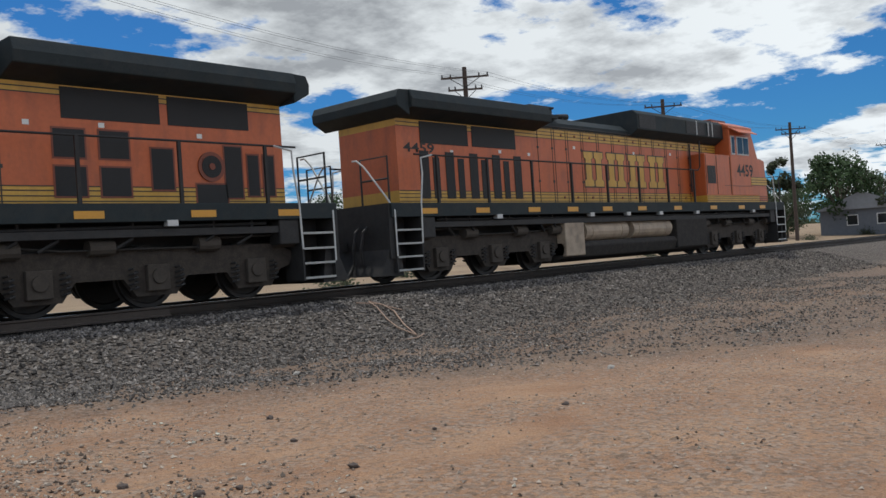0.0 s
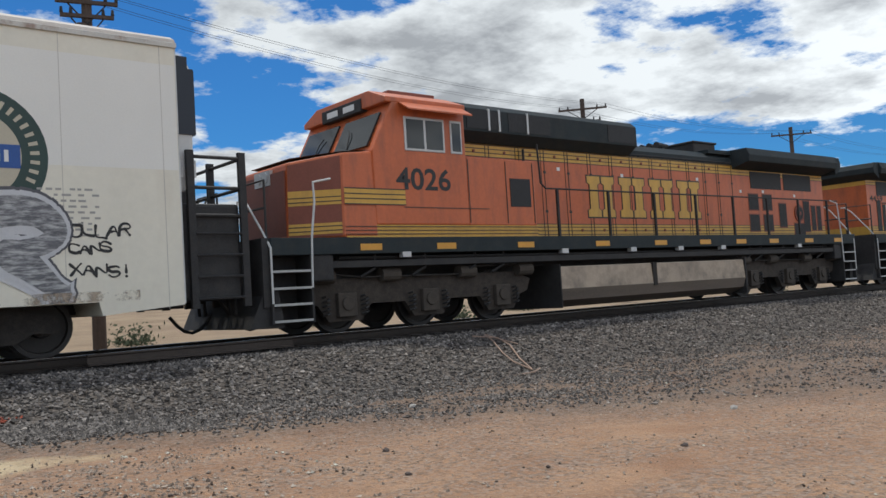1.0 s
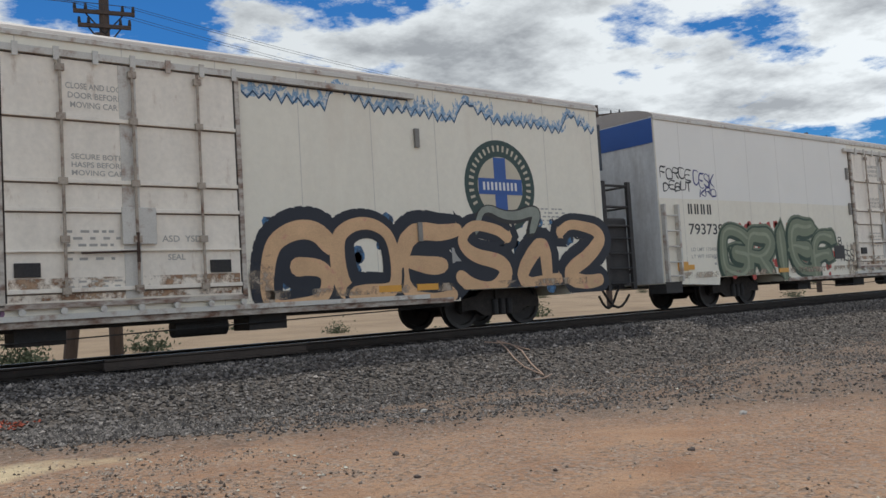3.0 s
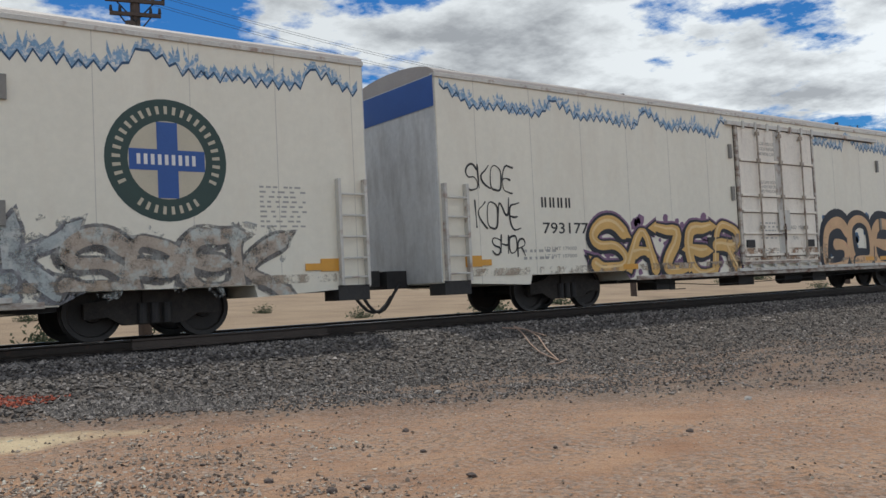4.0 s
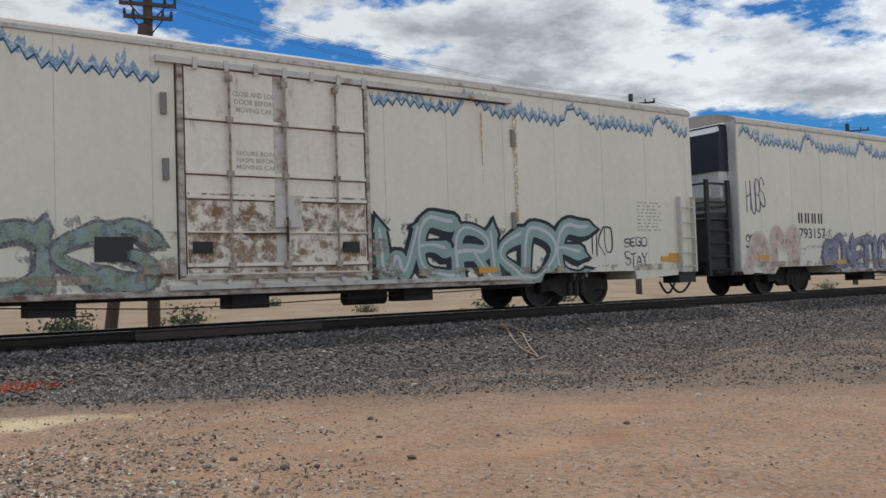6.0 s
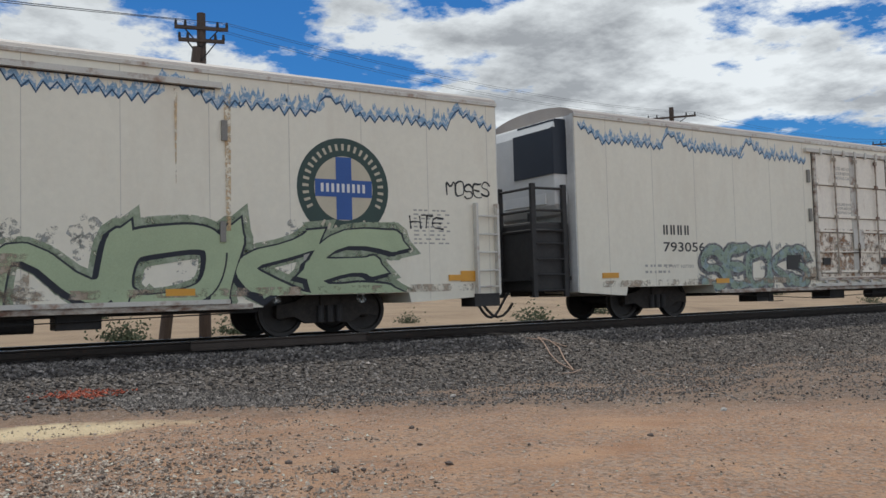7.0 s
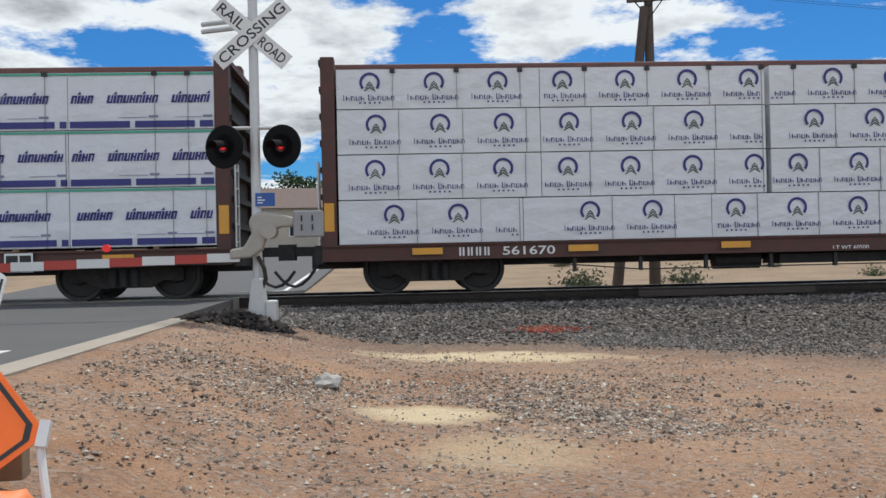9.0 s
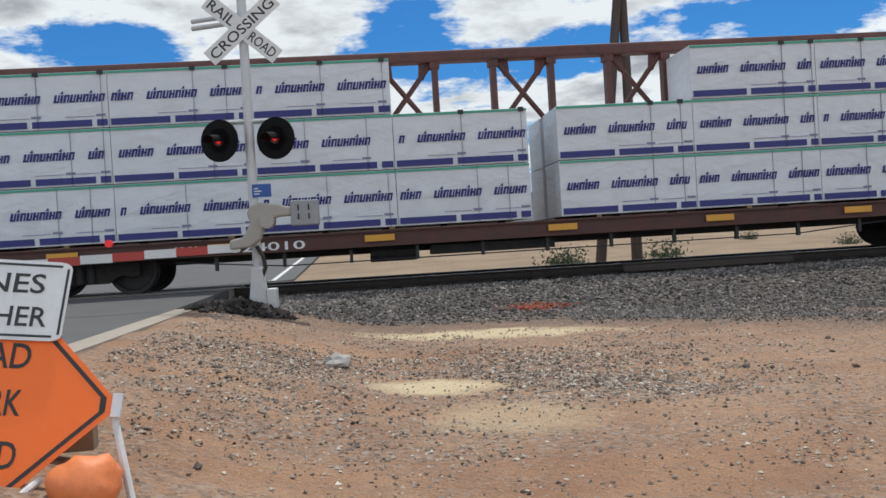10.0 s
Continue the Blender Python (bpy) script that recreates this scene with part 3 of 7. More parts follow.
def build_track():
    prof = [(-0.07, -0.17), (0.07, -0.17), (0.07, -0.155), (0.012, -0.135), (0.012, -0.045), (0.036, -0.03), (0.036, -0.004), (-0.036, -0.004), (-0.036, -0.03), (-0.012, -0.045), (-0.012, -0.135), (-0.07, -0.155)]
    for y in (TRACK - 0.753, TRACK + 0.753):
        track = thing("rail", pose(0, y, 0), "rusty steel rail with a polished running surface", "rail", "rails of the track")
        bm = bmesh.new()
        prism(bm, prof, -400, 600, "x")
        part("rail_body", bm, RAIL, track)
        bm = bmesh.new()
        bx(bm, -400, 600, -0.03, 0.03, -0.004, 0.0)
        part("running_surface", bm, RAILTOP, track)
    bm = bmesh.new()
    bx(bm, 0, 0.23, TRACK - 1.22, TRACK + 1.22, -0.33, -0.165)
    me = bpy.data.meshes.new("tie")
    bm.to_mesh(me)
    bm.free()
    me.materials.append(TIE)
    for k in range(120):
        x = ROAD_EDGE + 0.3 + 0.5 * k
        ob = new("tie", me)
        ob.location = (x + random.uniform(-.03, .03), random.uniform(-.04, .04), 0)
        tagged(ob, "dark creosoted wooden railway tie", "tie", "ties under the rails")
    spare = thing("spare_rail", pose(4.05, TRACK - 1.22, -0.06), "short rusty spare rail lying beside the track", "rail")
    bm = bmesh.new()
    prism(bm, [(p[0], p[1] + 0.08) for p in prof], 0, 3.45, "x")
    part("rail_body", bm, mat("spare_rust", (0.055, 0.042, 0.034), 0.8, var=0.3), spare)


build_ground()
build_stones()
build_road()
build_track()
MOVERS = []


# ---- running gear shared by the freight cars ----
WHEELSETS = []     # (object, place in its truck, radius)


def wheel_mesh(r, half):
    """One wheelset: two flanged wheels on an axle along y."""
    bm = bmesh.new()
    n = 28
    prof = [(0.08, 0.10), (0.14, 0.10), (0.16, 0.04), (r - 0.09, 0.02), (r - 0.07, 0.07), (r, 0.07), (r - 0.004, -0.035), (r + 0.026, -0.045), (r + 0.026, -0.065), (r - 0.07, -0.065), (r - 0.09, -0.02), (0.16, -0.03), (0.08, -0.06)]
    for side in (-1, 1):
        rings = []
        for k in range(n):
            a = 2 * math.pi * k / n
            rings.append([bm.verts.new((q * math.cos(a), side * (half + w), q * math.sin(a))) for q, w in prof])
        for k in range(n):
            u, v = rings[k], rings[(k + 1) % n]
            for i in range(len(prof) - 1):
                bm.faces.new((u[i], u[i + 1], v[i + 1], v[i]))
    rod(bm, (0, -half - 0.22, 0), (0, half + 0.22, 0), 0.075, 12)
    # bolt heads on the bearing caps show the turning
    for side in (-1, 1):
        rod(bm, (0, side * (half + 0.2), 0), (0, side * (half + 0.27), 0), 0.10, 12)
        for k in range(3):
            a = 2.1 * k
            bx(bm, 0.06 * math.cos(a) - .02, 0.06 * math.cos(a) + .02, min(side * (half + 0.26), side * (half + 0.29)), max(side * (half + 0.26), side * (half + 0.29)), 0.06 * math.sin(a) - .02, 0.06 * math.sin(a) + .02)
    bmesh.ops.recalc_face_normals(bm, faces=bm.faces[:])
    me = bpy.data.meshes.new("wheelset")
    bm.to_mesh(me)
    bm.free()
    me.materials.append(WHEELM)
    return me


FREIGHT_WHEEL = wheel_mesh(0.457, 0.753)
LOCO_WHEEL = wheel_mesh(0.53, 0.753)


def freight_truck(parent, x):
    truck = new("truck")
    truck.parent = parent
    truck.location = (x, 0, 0)
    z = 0.457
    for s in (-1, 1):
        bm = bmesh.new()
        pts = [(-1.08, z - .1), (-1.08, z + .14), (-0.7, z + .2), (-0.45, z + .33), (0.45, z + .33), (0.7, z + .2), (1.08, z + .14), (1.08, z - .1), (0.72, z - .08), (0.48, z - .22), (-0.48, z - .22), (-0.72, z - .08)]
        prism(bm, pts, min(s * 0.93, s * 1.06), max(s * 0.93, s * 1.06))
        part("side_frame", bm, TRUCKM, truck)
        bm = bmesh.new()
        for k in (-0.2, 0, 0.2):
            rod(bm, (k, s * 1.08, z - .2), (k, s * 1.08, z + .12), 0.075, 10)
        part("spring", bm, BLACK, truck)
    boxpart("bolster", truck, TRUCKM, -0.2, 0.2, -1.12, 1.12, z + .12, z + .34)
    for k in (-0.89, 0.89):
        w = new("wheelset", FREIGHT_WHEEL)
        w.parent = truck
        w.location = (k, 0, z)
        WHEELSETS.append((w, (k, 0, z), 0.457))
    return truck


def coupler(parent, x, s):
    """Knuckle coupler with a hanging air hose at an end; s is the end's direction."""
    bm = bmesh.new()
    bx(bm, min(x, x + s * .75), max(x, x + s * .75), -.09, .09, .76, .95)
    prism(bm, [(x + s * .7, -.14), (x + s * 1.02, -.16), (x + s * 1.05, .02), (x + s * .9, .05), (x + s * .9, .17), (x + s * .7, .15)], .68, 1.0, "z")
    part("coupler", bm, BLACK, parent)
    bm = bmesh.new()
    pts = [(x + s * .1, -.38, .75)] + [(x + s * (.15 + .13 * k), -.36 - .02 * k, .72 - .55 * math.sin(math.pi * min(k, 7) / 8.2)) for k in range(1, 8)]
    tube(bm, pts, .032)
    part("air_hose", bm, BLACK, parent)


# ---- refrigerator cars ----
HALF = 1.6
FACE = -HALF
CAR = 11.1            # half the body's length


STROKES = dict(A="00 26 40;12 32", B="00 06 36 45 44 33 03;33 42 41 30 00", C="45 36 16 05 01 10 30 41", D="00 06 26 44 42 20 00", E="40 00 06 46;03 33",
               F="00 06 46;03 33", G="45 36 16 05 01 10 30 41 43 23", H="00 06;40 46;03 43", I="20 26", J="46 41 30 10 01", K="00 06;46 03 40", L="06 00 40",
               M="00 06 23 46 40", N="00 06 40 46", O="10 01 05 16 36 45 41 30 10", P="00 06 36 45 44 33 03", R="00 06 36 45 44 33 03;23 40",
               S="45 36 16 05 04 13 33 42 41 30 10 01", T="20 26;06 46", U="06 01 10 30 41 46", V="06 20 46", W="06 10 24 30 46", X="00 46;06 40",
               Y="06 23 46;23 20", Z="06 46 00 40")
STROKES.update({"1": "15 26 20", "2": "05 16 36 45 44 00 40", "4": "30 36 01 41", "8": "13 04 05 16 36 45 44 33 13 02 01 10 30 41 42 33", "!": "22 26;20 20"})


def chaikin(pts):
    out = [pts[0]]
    for a, b in zip(pts, pts[1:]):
        out += [a * .75 + b * .25, a * .25 + b * .75]
    return out + [pts[-1]]


def letters_jumble(body, x0, x1, z0, z1, y, width, seed, bounce=0.08, swell=0.25, trucks=(), wide=1.0, spike=0.0, only=None):
    """Hand-drawn letters of round strokes `width` thick, each set a little askew, as one mesh between x0 and x1."""
    rng = random.Random(seed)
    bm = bmesh.new()
    n = len(body)
    w, h = (x1 - x0) / n, z1 - z0
    for k, ch in enumerate(body):
        lean, dz = rng.uniform(-.12, .16), rng.uniform(-bounce, bounce) * h
        sx, sz = rng.uniform(.62, .72) * wide, rng.uniform(.68, .8) * (1 + .12 * (wide - 1))
        ph = rng.uniform(0, 6)
        lay = (k % 2) * .0014
        if only is not None and k not in only:
            continue
        for stroke in STROKES.get(ch.upper(), "00 06 46 40 00").split(";"):
            raw = [Vector((int(q[0]) / 4 - .5, int(q[1]) / 6 - .5)) for q in stroke.split()]
            pts = chaikin(chaikin(raw))
            pts = [Vector((x0 + (k + .5) * w + w * sx * (q.x + lean * q.y), (z0 + z1) / 2 + dz + h * sz * q.y + .03 * h * math.sin(5 * q.x + ph))) for q in pts]
            rad = [width / 2 * (1 + swell * math.sin(3.1 * i / len(pts) * 2 + ph)) for i in range(len(pts))]
            for i, j, sign in ((0, 1, 1), (-1, -2, -1)):
                d = pts[i] - pts[j]
                if spike and d.length > 1e-4:
                    d.normalize()
                    o = Vector((-d.y, d.x))
                    r_ = width / 2
                    lay += .00008
                    bm.faces.new([bm.verts.new((e.x, y - lay, e.y)) for e in (pts[i] + o * r_ * 1.15, pts[i] - o * r_ * 1.15, pts[i] + d * r_ * spike + o * sign * r_ * .5)])
            for i, q in enumerate(pts):
                lay += .00008
                m = 10
                bm.faces.new([bm.verts.new((q.x + rad[i] * math.cos(2 * math.pi * j / m), y - lay, q.y + rad[i] * math.sin(2 * math.pi * j / m))) for j in range(m)])
                if i + 1 < len(pts):
                    d = pts[i + 1] - q
                    if d.length < 1e-5:
                        continue
                    o = Vector((-d.y, d.x)).normalized()
                    lay += .00008
                    bm.faces.new([bm.verts.new((e.x, y - lay, e.y)) for e in (q + o * rad[i], q - o * rad[i], pts[i + 1] - o * rad[i + 1], pts[i + 1] + o * rad[i + 1])])
    # paint ends at the lower edge of the side
    for v in bm.verts:
        low = .79 if any(abs(v.co.x - c) < 1.52 for c in trucks) else .60
        v.co.z = max(v.co.z, low)
    bm.normal_update()
    dead = [f for f in bm.faces if f.calc_area() < 1e-6]
    bmesh.ops.delete(bm, geom=dead, context="FACES")
    for f in bm.faces:
        if f.normal.y > 0:
            f.normal_flip()
    me = bpy.data.meshes.new("graffiti")
    bm.to_mesh(me)
    bm.free()
    return me


def splash(bm, x0, x1, z0, z1, y, n, rng, r=(.05, .16)):
    for k in range(n):
        cx, cz, q = rng.uniform(x0, x1), rng.uniform(z0, z1), rng.uniform(*r)
        bm.faces.new([bm.verts.new((cx + q * math.cos(a) * rng.uniform(.75, 1.2), y, cz + q * math.sin(a) * rng.uniform(.75, 1.2))) for a in [i * 2 * math.pi / 11 for i in range(11)]])


def graffiti(car, body, x0, x1, z0, z1, fill, edge, cloud=None, seed=1, bold=0.28, shine=None, halo=None, wide=1.0, spike=0.0, spread=.18, rim=.085, accents=()):
    """A spray-painted piece in layers: a hazy ground, a halo, a dark outline with its shadow, the filled letters and lighter strokes inside.
    accents: letters (by place) filled in another paint."""
    rng = random.Random(seed)
    h = z1 - z0
    b = bold * h
    odd = {k for ks, _ in accents for k in ks}

    def layer(name, off, width, material, dx=0.0, dz=0.0, only=None, label=""):
        paint_layer(part_mesh(name, letters_jumble(body, x0 + dx, x1 + dx, z0 + dz, z1 + dz, FACE - off, width, seed, trucks=TRUCKS[car], wide=wide, spike=spike, only=only), material, car, label))

    if cloud:
        bm = bmesh.new()
        splash(bm, x0, x1, z0 + .1, z1 + .06, FACE - .0025, int(14 * (x1 - x0)), rng)
        paint_layer(part("graffiti_ground", bm, cloud, car))
    if halo:
        layer("graffiti_halo", .004, b + spread * h, halo)
    layer("graffiti_shadow", .008, b + rim * h, edge, -.06, -.05)
    layer("graffiti_outline", .012, b + rim * h, edge, label="sprayed letter outlines")
    layer("graffiti_fill", .016, b, fill, only=None if not odd else set(range(len(body))) - odd)
    for ks, material in accents:
        layer("graffiti_fill", .016, b, material, only=set(ks))
    if shine:
        layer("graffiti_shine", .020, b * .22, shine, -.02, .04)


def paint_layer(ob):
    ob["kind"] = "stuff"
    return ob


def tag_scrawl(car, body, x0, x1, z0, z1, seed, material=None):
    paint_layer(part_mesh("graffiti_tag", letters_jumble(body, x0, x1, z0, z1, FACE - .003, .034, seed, .12, .35, wide=1.35), material or INK, car))


def icicles(car, x0, x1, seed):
    """A blue printed frieze of icicles under the eaves: a toothed lower edge that climbs to a peak every three metres, with frost plumes above."""
    rng = random.Random(seed)
    n = int((x1 - x0) / 0.105)
    low = []
    for k in range(n + 1):
        x = x0 + (x1 - x0) * k / n
        p = ((x + 11.0) / 3.0 + .05 * math.sin(seed)) % 1.0
        fall = .24 - 1.3 * p if p < .28 else -.124 - .03 * math.sin(9 * p)
        if p > .93:
            fall += (p - .93) / .07 * .36
        tooth = (-.085 if k % 2 else .07) * rng.uniform(.55, 1.3)
        low.append((x, 4.34 + fall + tooth * (.35 if p < .06 or p > .93 else 1)))
    pale = mat("icicle_blue", (0.20, 0.33, 0.48), .6, var=.3, scale=7, bump=0, second=(.62, .63, .62), amount=.46, edge=.05)
    deep = mat("icicle_dark", (0.022, 0.065, 0.135), .6, var=.3, bump=0)
    bm = bmesh.new()
    for k in range(n):
        a, b = low[k], low[k + 1]
        up = rng.uniform(.09, .19)
        bm.faces.new([bm.verts.new((p[0], FACE - .003, p[1] + d)) for p, d in ((a, 0), (b, 0), (b, up), (a, up * rng.uniform(.6, 1.2)))])
    # frost plumes
    x = x0 + .2
    while x < x1 - .25:
        k = min(n, int((x - x0) / (x1 - x0) * n))
        zb = low[k][1] + .02
        top = min(4.66, zb + rng.uniform(.2, .36))
        for j in range(4):
            lean = rng.uniform(-.13, .13)
            zt = zb + (top - zb) * rng.uniform(.55, 1)
            w = rng.uniform(.02, .045)
            bm.faces.new([bm.verts.new((px, FACE - .0032 - .0001 * j, pz)) for px, pz in ((x - w, zb), (x + w, zb), (x + lean + w * .9, (zb + zt) / 2), (x + lean * 1.3, zt), (x + lean - w * .9, (zb + zt) / 2))])
        x += rng.uniform(.12, .32)
    part("icicle_band", bm, pale, car, "pale blue sprayed icicle band")
    bm = bmesh.new()
    for k in range(n):
        a, b = low[k], low[k + 1]
        bm.faces.new([bm.verts.new((p[0], FACE - .0045, p[1] + d)) for p, d in ((a, -.022), (b, -.022), (b, .022), (a, .022))])
    part("icicle_edge", bm, deep, car)


def ring(bm, cx, cz, r0, r1, y, a0=0.0, a1=2 * math.pi, n=40):
    for k in range(n):
        a, b = a0 + (a1 - a0) * k / n, a0 + (a1 - a0) * (k + 1) / n
        bm.faces.new([bm.verts.new((cx + r * math.cos(q), y, cz + r * math.sin(q))) for r, q in ((r0, a), (r1, a), (r1, b), (r0, b))])


def emblem(car, cx, cz, r=0.97, y=FACE):
    bm = bmesh.new()
    ring(bm, cx, cz, r * .64, r, y - .003)
    e = part("emblem_ring", bm, GREEN, car, "dark green ring of the round emblem")
    bm = bmesh.new()
    ring(bm, cx, cz, 0.01, r * .64, y - .003)
    part("emblem_field", bm, CREAM, e)
    bm = bmesh.new()
    bx(bm, cx - .17 * r, cx + .17 * r, y - .008, y - .0045, cz - .62 * r, cz + .62 * r)
    part("emblem_cross", bm, BLUE, e)
    bm = bmesh.new()
    bx(bm, cx - .62 * r, cx + .62 * r, y - .0085, y - .005, cz - .17 * r, cz + .17 * r)
    part("emblem_bar", bm, BLUE, e)
    for a in [206 - 9.6 * k for k in range(25)] + [236 + 9.6 * k for k in range(8)]:
        bm = bmesh.new()
        ring(bm, cx, cz, r * .755, r * .885, y - .006, radians(a) - .03, radians(a) + .035, 2)
        part("emblem_mark", bm, CREAM, e)
    for k in range(9):
        x = cx - .5 * r + k * .113 * r
        boxpart("emblem_mark", e, WHITEINK, x, x + .058 * r, y - .012, y - .0095, cz - .08 * r, cz + .09 * r)


def mark_bars(parent, x0, x1, z0, z1, y, material, n=4, name="mark_bar"):
    """A railway mark as plain blocks."""
    w = (x1 - x0) / n
    h = z1 - z0
    for k in range(n):
        for a in (.06, .46):
            boxpart(name, parent, material, x0 + (k + a) * w, x0 + (k + a + .22) * w, y - .003, y, z0, z0 + h)


def small_bars(parent, x0, x1, z0, z1, rows, material, seed=0, y=FACE):
    rng = random.Random(seed)
    bm = bmesh.new()
    h = (z1 - z0) / rows
    for r in range(rows):
        x = x0
        while x < x1 - .05:
            w = rng.uniform(.05, .13)
            if x + w > x1:
                break
            bx(bm, x, x + w, y - .004, y - .001, z0 + r * h, z0 + r * h + h * .38)
            x += w + rng.uniform(.03, .12)
    ob = part("stencil_bar", bm, material, parent)
    ob["kind"] = "stuff"


def reefer_base(unit):
    """A refrigerator car with its cooling unit at the end `unit` (+1 or -1)."""
    car = thing("refrigerator_car", pose(0, TRACK, 0), "white", "railcar", "refrigerator cars of the train")
    tr = (8.3, -7.3) if unit > 0 else (7.35, -8.1)
    bm = bmesh.new()
    lo, mid = 0.58, 0.78
    pts = [(-CAR, lo + .1)]
    for c in (tr[1], tr[0]):
        pts += [(c - 1.55, lo), (c - 1.5, mid), (c + 1.5, mid), (c + 1.55, lo)]
    pts += [(CAR, lo + .1), (CAR, 4.80), (-CAR, 4.80)]
    prism(bm, pts, -HALF, HALF)
    part("body", bm, WHITE, car)
    bm = bmesh.new()
    arc = [(HALF * math.cos(a) * 1.02, 4.78 + .34 * math.sin(a)) for a in [math.pi * k / 12 for k in range(13)]]
    prism(bm, arc, -CAR - .02, CAR + .02, "x")
    part("roof", bm, ROOFM, car, "arched metal roof")
    bm = bmesh.new()
    for s in (-1, 1):
        bx(bm, -CAR - .03, CAR + .03, min(s * HALF, s * (HALF + .035)), max(s * HALF, s * (HALF + .035)), 4.72, 4.80)
    part("eave_rail", bm, TRIMW, car, bevel=.008)
    for s in (-1, 1):
        x = s * CAR
        boxes("end_post", car, WHITE_END, [(min(x, x + s * .03), max(x, x + s * .03), w, w + .1, .7, 4.8) for w in (-HALF + .02, HALF - .12)])
        boxpart("end_panel", car, WHITE_END, min(x, x + s * .02), max(x, x + s * .02), -HALF + .12, HALF - .12, .7, 4.78, label="grimy white end wall")
    # seams between the side panels
    for k in range(-7, 8):
        x = k * 1.5 + .35
        if abs(x) < CAR - .2:
            boxpart("panel_seam", car, SEAM, x, x + .010, FACE - .0018, FACE, .62 if all(abs(x - c) > 1.6 for c in tr) else .8, 4.72)
    # side sill
    bm = bmesh.new()
    for s in (-1, 1):
        bx(bm, tr[1] + 1.75, tr[0] - 1.75, min(s * (HALF - .05), s * (HALF + .05)), max(s * (HALF - .05), s * (HALF + .05)), .56, .66)
    part("side_sill", bm, TRIMR, car, "grimy rust-stained side sill", bevel=.01)
    bm = bmesh.new()
    bx(bm, -CAR - .5, CAR + .5, -.35, .35, .62, .98)
    bx(bm, tr[1] + 1.5, tr[0] - 1.5, -1.2, 1.2, .5, .57)
    for x in (-4.5, -1.2, 2.4):
        bx(bm, x, x + .7, -1.3, -.7, .3, .55)
    rod(bm, (1.2, -1.0, .42), (2.1, -1.0, .42), .16, 12)
    part("underframe", bm, BLACK, car)
    bm = bmesh.new()
    tube(bm, [(tr[1] + 1.6, -1.35, .55), (-2.5, -1.4, .36), (-1.2, -1.4, .36), (tr[0] - 1.6, -1.35, .5)], .012, 5)
    tube(bm, [(-4.2, -1.45, .58), (-4.2, -1.45, .3), (-3.6, -1.45, .3)], .012, 5)
    part("brake_rod", bm, BLACK, car)
    d0, d1 = (-1.47, 2.23) if unit > 0 else (-2.23, 1.47)
    # plug door standing proud of the side
    door = boxpart("door", car, DOORW, d0 + .1, d1 - .08, FACE - .05, FACE, .9, 4.45, bevel=.01)
    bm = bmesh.new()
    for z in (1.04, 1.62, 2.2, 2.62, 3.55):
        bx(bm, d0 + .12, d1 - .1, FACE - .10, FACE - .05, z, z + (.06 if z != 1.62 else .03))
    part("door_rib", bm, DOORW, door, bevel=.006)
    gap = mat("door_gap", (.045, .035, .03), .9)
    boxes("door_gasket", car, gap, ((d0 - .025, d0 - .002, FACE - .01, FACE, .84, 4.48), (d1 + .002, d1 + .025, FACE - .01, FACE, .84, 4.48), (d0 + .1, d0 + .125, FACE - .052, FACE - .02, .92, 4.44), (d1 - .105, d1 - .08, FACE - .052, FACE - .02, .92, 4.44), (d0, d1 + 3.5, FACE - .012, FACE, 4.445, 4.468), (d0, d1, FACE - .03, FACE, .90, .92)))
    # thin dark strips paint the shade under each rib
    boxes("rib_shade_line", door, mat("rib_shade", (.17, .13, .10), .9, var=.3), [(d0 + .12, d1 - .1, FACE - .056, FACE - .05, z - .02, z) for z in (1.04, 2.2, 2.62, 3.55)])
    for f in (.24, .52, .80):
        x = d0 + f * (d1 - d0)
        bm = bmesh.new()
        rod(bm, (x, FACE - .125, .98), (x, FACE - .125, 4.42), .024, 8)
        for z in (1.06, 1.8, 2.64, 3.58, 4.3):
            bx(bm, x - .06, x + .06, FACE - .155, FACE - .09, z - .05, z + .05)
        part("lock_rod", bm, mat("rod_rust", (.36, .31, .25), .7, var=.3, scale=3, second=(.13, .06, .035), amount=.42), door)
    bm = bmesh.new()
    bx(bm, d0 + .47 * (d1 - d0), d0 + .54 * (d1 - d0), FACE - .06, FACE - .05, .92, 4.44)
    part("door_seam_strip", bm, TRIMW, door)
    bm = bmesh.new()
    bx(bm, d0 + .46 * (d1 - d0), d0 + .60 * (d1 - d0), FACE - .12, FACE - .09, 1.72, 2.28)
    part("lock_box", bm, TRIMW, door, bevel=.01)
    bm = bmesh.new()
    rod(bm, (d0 + .52 * (d1 - d0), FACE - .14, 1.9), (d0 + .52 * (d1 - d0), FACE - .14, 1.45), .025, 6)
    rod(bm, (d0 + .52 * (d1 - d0), FACE - .14, 1.62), (d0 + .3 * (d1 - d0), FACE - .12, 1.6), .016, 6)
    part("lock_lever", bm, mat("dark_rust", (0.06, 0.035, 0.025), .8, var=.3), door)
    boxes("door_slot", door, BLACK, [(x, x + .34, FACE - .085, FACE - .05, 1.27, 1.47) for x in (d0 + .22, d1 - .62)])
    bm = bmesh.new()
    for a, b in ((d0, d0 + .1), (d1 - .08, d1)):
        bx(bm, a, b, FACE - .07, FACE, .86, 4.5)
    bx(bm, d0, d1, FACE - .07, FACE, .82, .9)
    part("door_frame", bm, TRIMR, car, "white door frame with rust stains", bevel=.01)
    bm = bmesh.new()
    bx(bm, d0 - .35, d1 + 3.6, FACE - .10, FACE, 4.47, 4.57)
    bx(bm, d0 - .2, d1 + 3.7, FACE - .10, FACE, .66, .74)
